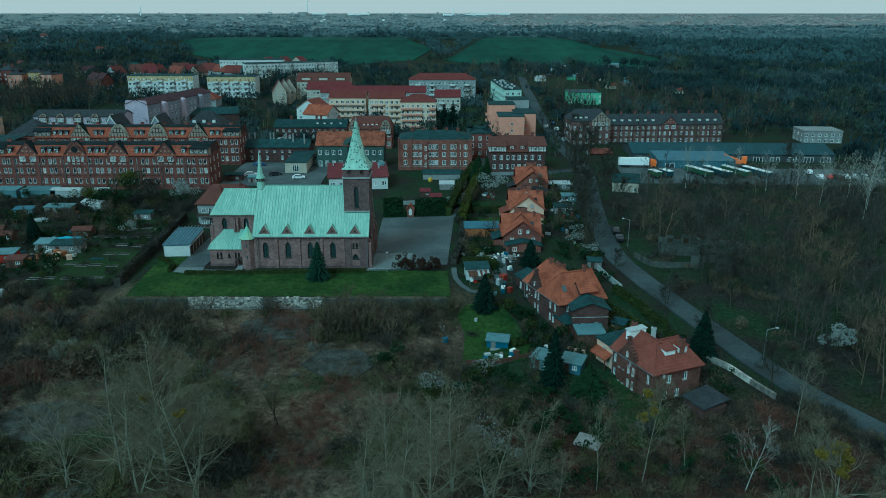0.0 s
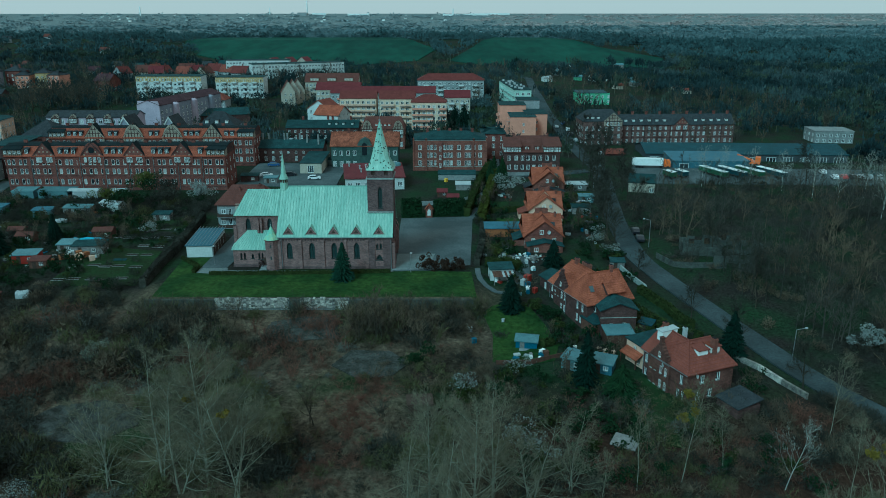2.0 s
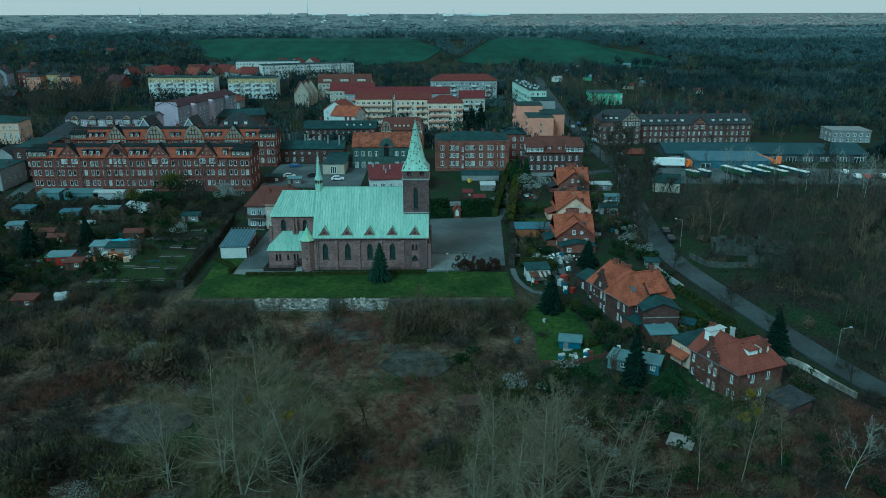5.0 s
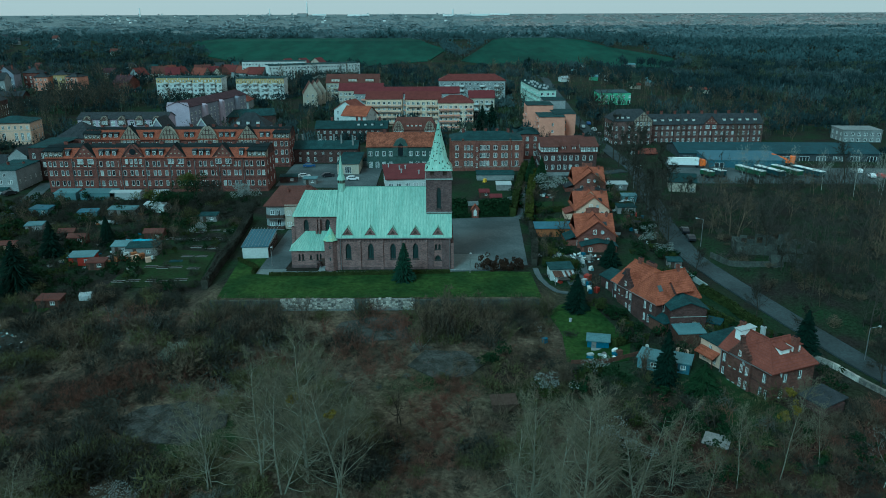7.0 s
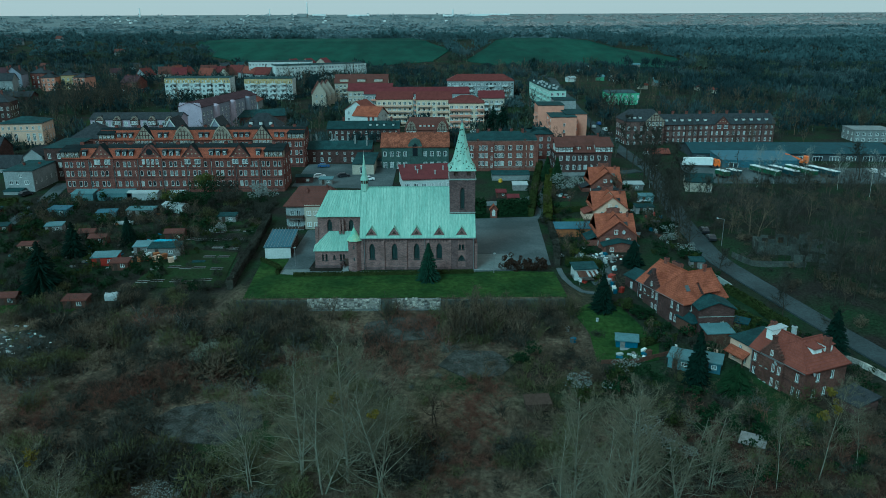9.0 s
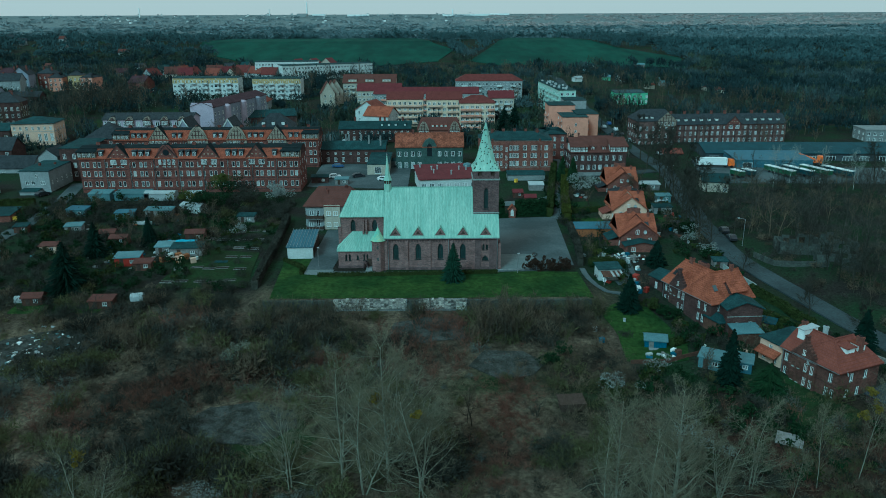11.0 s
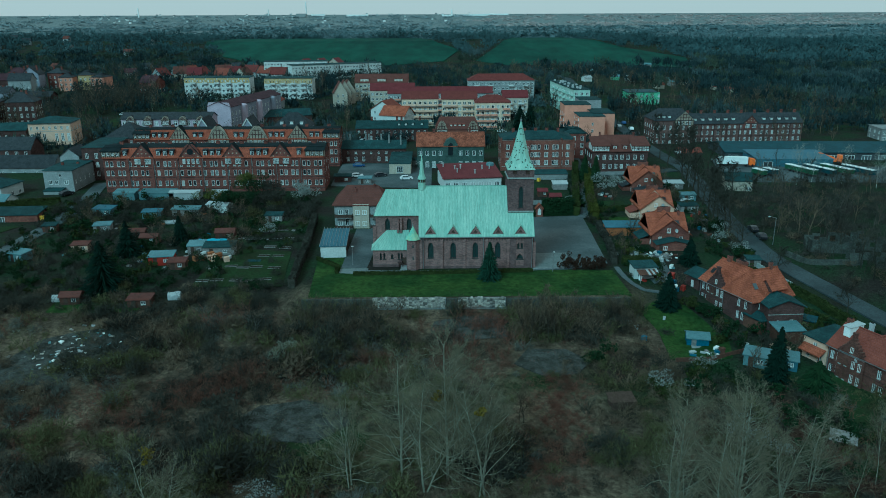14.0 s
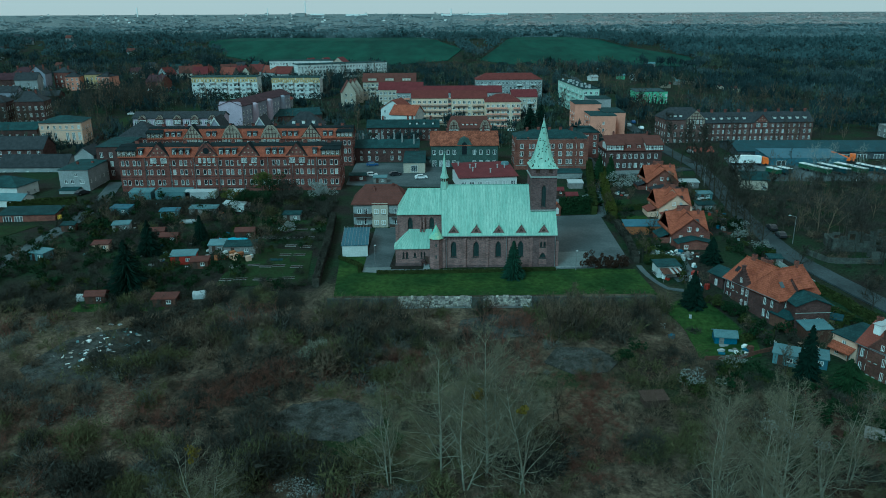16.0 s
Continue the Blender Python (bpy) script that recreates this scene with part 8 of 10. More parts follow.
# scrub, thickets and woods
def bush(seed, h, w, stems, twigs, r=0.03):
    rng = random.Random(seed)
    g = Geo()
    for _ in range(stems):
        a = rng.uniform(0, 2 * math.pi)
        d = Vector((math.cos(a) * rng.uniform(0.1, 1.0) * w / h, math.sin(a) * rng.uniform(0.1, 1.0) * w / h, 1)).normalized()
        p = Vector((rng.gauss(0, w * 0.12), rng.gauss(0, w * 0.12), -0.2))
        L = h * rng.uniform(0.6, 1.1)
        m = p + d * L * 0.5
        q = m + (d + Vector((d.x, d.y, -0.15))).normalized() * L * 0.5
        spike(g, p, m, r * 1.3)
        spike(g, m - (m - p) * 0.2, q, r)
        for t in range(twigs):
            c = p.lerp(m, rng.uniform(0.3, 1)) if t % 2 else m.lerp(q, rng.uniform(0, 0.9))
            wv = (side_way(d, rng.uniform(0.3, 1.1), rng) + Vector((0, 0, 0.2))).normalized()
            blade(g, c, c + wv * h * rng.uniform(0.15, 0.38), r, rng)
    return g


def dome(seed, n=64, r=0.035):
    """A rounded leafless bush, one metre in radius: a fuzz of short twigs over a dark tangle."""
    rng = random.Random(seed)
    g = Geo()
    lobes = [(Vector((rng.gauss(0, 0.38), rng.gauss(0, 0.38), rng.uniform(0.1, 0.5))), rng.uniform(0.42, 0.7)) for _ in range(6)] + [(Vector((0, 0, 0.1)), 0.75)]
    for k in range(n * 3):
        c, e = lobes[k % 7]
        d = Vector((rng.gauss(0, 1), rng.gauss(0, 1), rng.gauss(0.25, 0.8))).normalized()
        p = c + d * e * rng.uniform(0.45, 0.95)
        p.z = max(p.z, 0.0)
        w = (d * 0.7 + Vector((rng.gauss(0, 0.55), rng.gauss(0, 0.55), rng.gauss(0.45, 0.45)))).normalized()
        blade(g, p, p + w * rng.uniform(0.14, 0.36), r * 1.25, rng)
    for k in range(n // 5):
        c, e = lobes[k % 7]
        d = Vector((rng.gauss(0, 1), rng.gauss(0, 1), rng.gauss(0, 0.7))).normalized()
        p = c + d * e * rng.uniform(0.1, 0.55)
        p.z = max(p.z, 0.0)
        blade(g, p, p + side_way(d, 1.2, rng) * rng.uniform(0.3, 0.5), 0.06, rng)
    return g


def tussock(seed, h, w, n=12, r=0.03):
    rng = random.Random(seed)
    g = Geo()
    for _ in range(n):
        a = rng.uniform(0, 2 * math.pi)
        p = Vector((rng.gauss(0, w * 0.3), rng.gauss(0, w * 0.3), -0.1))
        blade(g, p, p + Vector((math.cos(a) * w * 0.6, math.sin(a) * w * 0.6, h * rng.uniform(0.5, 1))), r * 1.2, rng)
    return g


def field_noise(x, y, s, o):
    return noise.noise((x * s, y * s, o))


BUSHES = [bush(k, 3.2, 2.2, 11, 5, 0.028) for k in range(4)]
DOMES = [dome(k + 30, 84, 0.019) for k in range(6)]
THICK = [dome(k + 60, 215, 0.0135) for k in range(4)]
KINDS = ("brown", "grey", "russet", "dark", "olive")
domes, kinds, thick = ({k: [] for k in KINDS} for _ in range(3))
rs = random.Random(77)


def in_patch(x, y, patches):
    return any(((x - px) / rx) ** 2 + ((y - py) / ry) ** 2 < 1 for px, py, rx, ry in patches)


# bare patches: ash, rubble, dead grass, gardens
OPEN = ((-62, 100, 9, 6), (-31, 131, 9, 5), (-17, 118, 8, 5), (-106, 122, 9, 9), (-56, 94.5, 8, 4), (-20.5, 98, 3.4, 14), (10, 128, 9, 14))
for _ in range(2300):
    x, y = rs.uniform(-150, 34), rs.uniform(52, 138.5)
    v = field_noise(x, y, 0.045, 3.0) + rs.gauss(0, 0.07)
    if 3 < x < 30 and y > 84 and (y > 113 or rs.random() < 0.5) or (-70 < x < 2 and y > 137) or in_patch(x, y, OPEN) and rs.random() < 0.85:
        continue
    if field_noise(x, y, 0.028, 20.0) > 0.18 and y < 132 and rs.random() < (0.7 if -62 < x < -22 and y > 88 else 0.2):
        continue
    kind = "dark" if v < -0.2 else "brown" if v < -0.02 else "olive" if v < 0.16 else "grey" if v < 0.28 else "russet"
    tall = 1.25 if y > 122 else 0.75 if kind == "russet" else 0.95
    if rs.random() < 0.66 and kind != "russet":
        R = (rs.uniform(0.9, 1.5) if rs.random() < 0.65 else rs.uniform(1.6, 2.7)) * (1.15 if kind in ("dark", "olive") else 0.9)
        domes[kind].append((x, y, gz(x, y) - 0.1, R, R * rs.uniform(0.8, 1.25), rs.uniform(0, 6.3), rs.randrange(6)))
        continue
    q = rs.uniform(0.7, 1.35) * tall
    kinds[kind].append((x, y, gz(x, y), q * 1.1, q, rs.uniform(0, 6.3), rs.randrange(4)))
# thickets: x, y, spread, count, kinds, radius
for px, py, rx, ry, n, kk, r0, r1 in ((-67, 89, 11, 4, 26, ("dark", "dark", "olive"), 2.4, 4.2), (-28, 90, 6, 3.5, 16, ("dark",), 2.0, 3.6), (-91, 85, 4, 3, 9, ("dark",), 2.2, 3.4), (-82, 84, 6, 3, 12, ("grey", "olive"), 1.6, 3.0),
                                      (-9, 92, 6, 3.5, 11, ("dark", "olive"), 1.6, 2.8), (-57, 128, 12, 3.5, 24, ("dark", "dark", "brown"), 2.0, 3.4), (-80, 128, 11, 5, 26, ("dark", "brown"), 2.0, 3.6), (-19.5, 127, 3.5, 2, 11, ("brown", "olive", "brown"), 2.2, 3.4),
                                      (-5, 130, 6, 3.5, 15, ("dark", "brown"), 1.6, 3.0), (-96, 118, 7, 5, 14, ("olive", "dark"), 1.8, 3.2), (-107, 107, 9, 6, 22, ("grey", "brown"), 1.4, 2.6), (-122, 100, 14, 8, 26, ("dark", "brown", "olive"), 1.8, 3.4),
                                      (-100, 94, 10, 5, 20, ("olive", "brown", "dark"), 1.8, 3.2), (-116, 86, 12, 5, 20, ("dark", "dark", "brown"), 1.8, 3.2), (-96, 78, 10, 4, 16, ("dark", "olive"), 1.6, 2.8), (-62, 117, 3.4, 1.0, 16, ("olive", "brown", "dark"), 3.0, 4.6), (-45, 112, 10, 8, 14, ("olive", "brown"), 1.6, 2.8), (-44, 124, 7, 4, 12, ("dark", "brown"), 1.6, 2.8),
                                      (6, 76, 10, 6, 16, ("brown", "olive"), 1.4, 2.6), (30, 82, 12, 6, 18, ("dark", "olive", "brown"), 1.4, 2.8), (50, 92, 6, 8, 18, ("dark", "brown"), 1.4, 2.6), (44, 100, 4, 6, 14, ("dark", "brown", "dark"), 1.2, 2.4), (40.5, 106, 2.5, 3.5, 9, ("dark", "brown"), 1.2, 2.0), (38, 91, 7, 4, 14, ("brown", "dark"), 1.2, 2.2), (58, 101, 3, 4, 10, ("dark", "brown"), 1.4, 2.4), (64, 92, 3.5, 4.5, 14, ("dark", "brown"), 1.6, 2.8), (71, 84, 4, 4, 12, ("dark",), 1.6, 3.0), (26, 100, 5, 5, 9, ("dark", "olive"), 0.7, 1.3), (33, 96, 4, 3, 8, ("dark", "brown"), 0.9, 1.7), (24, 88, 6, 4, 10, ("olive", "brown"), 1.2, 2.2), (0, 112, 4, 6, 10, ("dark", "brown"), 1.4, 2.4)):
    for _ in range(n):
        x, y = px + rs.gauss(0, rx * 0.6), min(137.4, py + rs.gauss(0, ry * 0.6))
        R = rs.uniform(r0, r1)
        thick[rs.choice(kk)].append((x, y, gz(x, y) - 0.2, R, R * rs.uniform(0.75, 1.25), rs.uniform(0, 6.3), rs.randrange(4)))
# tall scrub screening the lane's near end
for k in range(34):
    y = 80 + 0.95 * k
    x = float(np.interp(y, [q[1] for q in ROAD], [q[0] for q in ROAD]))
    d, R = rs.uniform(4.2, 5.6), rs.uniform(1.5, 2.3)
    x, yy = x - 0.56 * d, y - 0.83 * d
    thick[("dark", "brown", "dark")[k % 3]].append((x, yy, gz(x, yy) - 0.2, R, R * rs.uniform(1.0, 1.4), rs.uniform(0, 6.3), rs.randrange(4)))
# russet brambles
for px, py, rx, ry, n in ((-70, 113, 6, 4, 70), (-78.5, 108, 5, 4, 55), (-88, 101, 6, 4, 35), (-50, 120, 5, 3, 20), (15, 72, 18, 7, 70), (44, 72, 12, 8, 60), (40, 91, 9, 5, 60), (22, 88, 8, 4, 36), (50, 101, 4, 4, 22), (-28, 132, 5, 2.5, 22)):
    for _ in range(n):
        x, y, q = px + rs.gauss(0, rx * 0.55), py + rs.gauss(0, ry * 0.55), rs.uniform(0.5, 0.9)
        kinds["russet"].append((x, y, gz(x, y), q * 1.3, q * 0.9, rs.uniform(0, 6.3), rs.randrange(4)))
for _ in range(200):
    y = rs.uniform(84, 113)
    x, q = -19.6 + (y - 98) * 0.2 + rs.gauss(0, 2.4), rs.uniform(0.3, 0.6)
    kinds["russet"].append((x, y, gz(x, y), q * 1.6, q * 0.8, rs.uniform(0, 6.3), rs.randrange(4)))
for x0, x1, n in ((-67, -51, 40), (-24, 3, 70), (-37, -33.5, 8)):
    for _ in range(n):
        x, y, q = rs.uniform(x0, x1), rs.uniform(135.5, 138.6), rs.uniform(0.8, 1.5)
        kinds[rs.choice(("brown", "dark", "olive"))].append((x, y, gz(x, y), q, q, rs.uniform(0, 6.3), rs.randrange(4)))
for _ in range(26):
    x, y, q = -16.5 + rs.gauss(0, 3.6), 128.5 + rs.gauss(0, 1.6), rs.uniform(1.5, 2.1)
    kinds[rs.choice(("brown", "brown", "olive"))].append((x, y, gz(x, y), q * 0.95, q, rs.uniform(0, 6.3), rs.randrange(4)))
for kind, m, lab in (("brown", TWIG_B, "brown leafless scrub thicket"), ("grey", SCRUB_G, "grey leafless scrub thicket"), ("russet", TWIG_R, "russet bramble thicket"), ("dark", TWIG_D, "dark dense scrub thicket"), ("olive", TWIG_O, "olive-green budding scrub")):
    stuff("scrub", BUSHES, kinds[kind], [m], lab, "scrub")
    if domes[kind]:
        stuff("scrub", DOMES, domes[kind], [m], lab.replace("thicket", "bushes"), "scrub")
    if thick[kind]:
        stuff("scrub", THICK, thick[kind], [m], "tall " + lab, "scrub")
stuff("willow_catkins", [leafy(90, 700, 1.0, 1.0, 1.0, 0.05)], [(-66.4, 115.4, gz(-66, 116) + 1.2, 1.0, 1.8, 0, 0), (-65.2, 115.2, gz(-65, 116) + 3.6, 1.0, 1.3, 1, 0), (-63.4, 115.4, gz(-63, 116) + 5.0, 1.1, 0.6, 2, 0)], [WILLOW], "pale willow catkins along a bush's edge", "willow")
TUSS = [tussock(k, 0.55, 0.8) for k in range(3)]
pl, pl2 = [], []
for _ in range(5200):
    x, y = rs.uniform(-150, 34), rs.uniform(50, 138)
    if 3 < x and y > 112:
        continue
    v = field_noise(x, y, 0.028, 20.0)
    (pl if v > 0.05 or rs.random() < 0.35 else pl2).append((x, y, gz(x, y), rs.uniform(0.7, 1.8), rs.uniform(0.6, 1.4), rs.uniform(0, 6.3), rs.randrange(3)))
for _ in range(1500):
    x, y = rs.uniform(-64, -24), rs.uniform(84, 122)
    if field_noise(x, y, 0.05, 9.0) > -0.08:
        pl.append((x, y, gz(x, y), rs.uniform(0.7, 1.9), rs.uniform(0.5, 1.2), rs.uniform(0, 6.3), rs.randrange(3)))
stuff("dry_grass", TUSS, pl, [STRAW], "tussocks of straw-coloured dry grass", "grass")
stuff("brambles", TUSS, pl2, [TWIG_R], "low russet brambles and dead stems", "undergrowth")


def small_tree(seed, h, limbs=8, subs=5, twigs=3, spread=0.75, r=0.04):
    """A light leafless tree for woods: trunk, bent limbs, twigs."""
    rng = random.Random(seed)
    g = Geo()
    tr = limb(g, Vector((0, 0, -0.4)), Vector((rng.gauss(0, 0.05), rng.gauss(0, 0.05), 1)).normalized(), h, 0.13, 4, rng, 4, 0.05, 0.06)
    for k in range(limbs):
        f = 0.2 + 0.75 * (k + rng.random()) / limbs
        i = min(3, int(f * 4))
        p = tr[i].lerp(tr[i + 1], f * 4 - i)
        d = side_way(Vector((0, 0, 1)), rng.uniform(0.5, 1.0) * spread + 0.15, rng)
        L = h * (0.5 * (1 - f) + 0.14)
        m = p + d * L * 0.5
        q = m + (d + Vector((0, 0, 0.45))).normalized() * L * 0.5
        spike(g, p, m + (m - p) * 0.1, r * 1.6)
        spike(g, m - (m - p) * 0.1, q, r * 1.1)
        for t in range(subs):
            c = p.lerp(m, 0.3 + 0.7 * rng.random()) if t % 2 else m.lerp(q, rng.random())
            w = (side_way(d, rng.uniform(0.4, 0.9), rng) + Vector((0, 0, 0.3))).normalized()
            e = c + w * L * rng.uniform(0.3, 0.6)
            spike(g, c, e, r * 0.9)
            for _ in range(twigs):
                c2 = c.lerp(e, rng.uniform(0.2, 0.95))
                w2 = (side_way(w, rng.uniform(0.4, 0.9), rng) + Vector((0, 0, 0.2))).normalized()
                blade(g, c2, c2 + w2 * L * rng.uniform(0.15, 0.32), r * 0.85, rng)
    return g


WOOD_B = mat("brown_wood_twigs", (0.072, 0.066, 0.055), 0.9, 0.4, 0.1, 8, col2=(0.042, 0.04, 0.034))
WOODS = [small_tree(200 + k, 9.5, 8, 5, 3) for k in range(4)]
pl = {"b": [], "d": [], "o": []}
for _ in range(1500):
    x, y = rs.uniform(45, 185), rs.uniform(84, 238)
    road_x = float(np.interp(y, [q[1] for q in ROAD], [q[0] for q in ROAD]))
    if x < road_x + 9 or x > 40 + y * 0.66 or (46 < x < 66 and 220 < y) or abs(x - 70) < 5 and abs(y - 117) < 6 or 50 < x < 62 and 165 < y < 175:
        continue
    v = field_noise(x, y, 0.03, 31.0)
    s = (rs.uniform(0.45, 0.9) if rs.random() < 0.8 else rs.uniform(1.0, 1.5)) * (0.75 if y > 205 else 1.0)
    pl["b" if v < 0.02 else "d" if v < 0.2 else "o"].append((x, y, gz(x, y), s * 1.1, s, rs.uniform(0, 6.3), rs.randrange(4)))
stuff("bare_wood", WOODS, pl["b"], [WOOD_B], "brown leafless wood beside the lane", "wood")
stuff("bare_wood", WOODS, pl["d"], [TWIG_B], "dark leafless wood beside the lane", "wood")
stuff("bare_wood", WOODS, pl["o"], [TWIG_D], "dark budding wood beside the lane", "wood")
under = []
for _ in range(1250):
    x, y = rs.uniform(45, 185), rs.uniform(80, 240)
    road_x = float(np.interp(y, [q[1] for q in ROAD], [q[0] for q in ROAD]))
    if x < road_x + 5.5 or x > 40 + y * 0.66 or (46 < x < 66 and 218 < y):
        continue
    R = rs.uniform(0.9, 2.2)
    under.append((x, y, gz(x, y), R, R * rs.uniform(0.7, 1.2), rs.uniform(0, 6.3), rs.randrange(6)))
for k, (m, lab) in enumerate(((WOOD_B, "brown undergrowth in the wood"), (TWIG_D, "dark undergrowth in the wood"), (TWIG_B, "brown brushwood in the wood"))):
    stuff("undergrowth", DOMES, [q for q in under if int((field_noise(q[0], q[1], 0.05, 3.0) + 1) * 4) % 3 == k], [m], lab, "undergrowth")

# trees of the town, gardens and far woods
FARW = [small_tree(300 + k, 11, 7, 4, 3, 0.7, 0.07) for k in range(4)]
BLOCKED = [(ob.matrix_basis.translation.x, ob.matrix_basis.translation.y) for ob in scene.objects if ob.parent is None and ob.type == "EMPTY" and ob.get("category") in ("apartment block", "tenement", "building", "house", "school", "warehouse", "shed", "garage")]
town, town_d = [], []


def clear(x, y, d=9):
    return not any(abs(x - bx) < d + 2 and -2 < y - by < d + 6 for bx, by in BLOCKED)


for _ in range(900):
    x, y = rs.uniform(-330, 130), rs.uniform(285, 640)
    if abs(x) > 60 + y * 0.62 or abs(x - 50) < 6 or not clear(x, y) or (-235 < x < -145 and 350 < y < 402) or (-75 < x < 20 and y < 400 and rs.random() < 0.8):
        continue
    s = rs.uniform(0.6, 1.1)
    (town if rs.random() < 0.5 else town_d).append((x, y, gz(x, y), s, s, rs.uniform(0, 6.3), rs.randrange(4)))
for _ in range(150):
    x, y = rs.uniform(60, 190), rs.uniform(337, 470)
    if 70 < x < 108 and y > 375 or 140 < x < 190 and y < 338:
        continue
    s = rs.uniform(0.6, 1.2)
    (town if rs.random() < 0.3 else town_d).append((x, y, gz(x, y), s, s, rs.uniform(0, 6.3), rs.randrange(4)))
for k in range(120):
    x, y = (rs.uniform(-240, -196), rs.uniform(402, 440)) if k < 60 else (rs.uniform(-262, -206), rs.uniform(335, 402))
    s = rs.uniform(0.9, 1.5)
    (town if rs.random() < 0.3 else town_d).append((x, y, gz(x, y), s, s, rs.uniform(0, 6.3), rs.randrange(4)))
stuff("town_trees", FARW, town, [TWIG_B], "brown leafless trees among the houses", "trees")
stuff("town_trees", FARW, town_d, [TWIG_D], "dark leafless trees among the houses", "trees")


def grove(seed, n=9, per=16, w0=0.35, w1=0.8):
    """A clump of leafless crowns made of many narrow upright sprays."""
    rng = random.Random(seed)
    g = Geo()
    for _ in range(n):
        x, y, h = rng.gauss(0, 4.5), rng.gauss(0, 4.5), rng.uniform(7, 13)
        r = rng.uniform(1.8, 3.4)
        for _ in range(per):
            d = Vector((rng.gauss(0, 1), rng.gauss(0, 1), rng.gauss(0, 0.9))).normalized() * rng.uniform(0.35, 1.0)
            c = Vector((x + d.x * r, y + d.y * r, h * 0.6 + d.z * h * 0.36))
            w, t = rng.uniform(w0, w1), rng.uniform(0, 6.3)
            tip = Vector((d.x * 0.9 + rng.gauss(0, 0.3), d.y * 0.9 + rng.gauss(0, 0.3), rng.uniform(1.2, 2.6)))
            g.add([c + Vector((w * math.cos(t), w * math.sin(t), -0.5)), c + Vector((-w * math.cos(t), -w * math.sin(t), -0.3)), c + tip], [(0, 1, 2)])
        spike(g, Vector((x, y, -1)), Vector((x, y, h * 0.9)), 0.16, 1 if rng.random() < 0.16 else 0)
    return g


GROVES = [grove(400 + k) for k in range(5)]
FAR_GROVES = [grove(420 + k, 9, 9, 0.7, 1.5) for k in range(4)]
# Haze is put into these base colours: paler for each farther band.
WOOD_FAR = mat("far_blue_haze_woods", (0.07, 0.102, 0.106), 0.95, 0.3, 0.012, 6, 0, col2=(0.046, 0.07, 0.074))
HAZE_PALE = mat("far_haze_pale", (0.25, 0.285, 0.295), 0.95, 0.2, 0.004, 6, 0, col2=(0.17, 0.205, 0.215))
# Russet is the wood's own; the paleness stands in for haze.
WOOD_WARM = mat("far_russet_haze_woods", (0.42, 0.365, 0.35), 0.95, 0.2, 0.004, 6, 0, col2=(0.27, 0.26, 0.255))
WOOD_MIST = mat("haze_tinted_woods", (0.145, 0.185, 0.195), 0.95, 0.25, 0.006, 6, 0, col2=(0.1, 0.135, 0.145))
# Dark wood tone, shifted towards blue in the colour for haze.
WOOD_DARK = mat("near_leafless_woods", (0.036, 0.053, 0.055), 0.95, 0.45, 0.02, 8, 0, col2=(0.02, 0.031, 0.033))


def in_field(x, y):
    for pts in FIELDS:
        inside = False
        for (x0, y0), (x1, y1) in zip(pts, pts[1:] + pts[:1]):
            if (y0 > y) != (y1 > y) and x < (x1 - x0) * (y - y0) / (y1 - y0) + x0:
                inside = not inside
        if inside:
            return True
    return False


near, mid, pale = [], [], []
for _ in range(1500):
    x, y = rs.uniform(-400, 60), rs.uniform(285, 640)
    if abs(x) > 60 + y * 0.62 or abs(x - 50) < 6 or not clear(x, y, 8) or (-235 < x < -145 and 350 < y < 402) or (-75 < x < 20 and y < 300):
        continue
    near.append((x, y, gz(x, y), rs.uniform(0.35, 0.62), rs.uniform(0.35, 0.7), rs.uniform(0, 6.3), rs.randrange(5)))
for _ in range(1800):
    x, y = rs.uniform(58, 620), rs.uniform(245, 800)
    if x > 60 + y * 0.66 or (x < 155 and y < 330) or (x < 158 and 300 < y < 336) or (x < 200 - (y - 400) * 0.3 and 400 < y < 700 and rs.random() < 0.45) or in_field(x, y) or 72 < x < 106 and 380 < y < 482 or 146 < x < 186 and 285 < y < 335:
        continue
    near.append((x, y, gz(x, y), rs.uniform(0.6, 1.0), rs.uniform(0.55, 1.0), rs.uniform(0, 6.3), rs.randrange(5)))
for _ in range(900):
    x, y = rs.uniform(-640, -90), rs.uniform(620, 1050)
    if -x > 60 + y * 0.66 or in_field(x, y) or (-250 < x < -80 and y < 700):
        continue
    near.append((x, y, gz(x, y), rs.uniform(0.6, 1.0), rs.uniform(0.5, 0.9), rs.uniform(0, 6.3), rs.randrange(5)))
for _ in range(420):
    x, y = rs.uniform(-100, 260), rs.uniform(735, 1010)
    if not in_field(x, y) and not in_field(x, y + 18):
        near.append((x, y, gz(x, y), rs.uniform(0.6, 0.9), rs.uniform(0.6, 0.9), rs.uniform(0, 6.3), rs.randrange(5)))
for _ in range(620):
    x, y = rs.uniform(-260, 160), rs.uniform(610, 735)
    if not clear(x, y, 5):
        continue
    k = 0.7
    if y > 700 and rs.random() < 0.6 or 60 < x and y > 640:
        continue
    near.append((x, y, gz(x, y), rs.uniform(0.5, 0.8) * k, rs.uniform(0.4, 0.7) * k, rs.uniform(0, 6.3), rs.randrange(5)))
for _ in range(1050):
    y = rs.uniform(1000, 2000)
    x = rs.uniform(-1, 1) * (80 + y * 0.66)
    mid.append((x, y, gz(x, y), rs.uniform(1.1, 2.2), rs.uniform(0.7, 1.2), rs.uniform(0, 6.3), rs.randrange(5)))
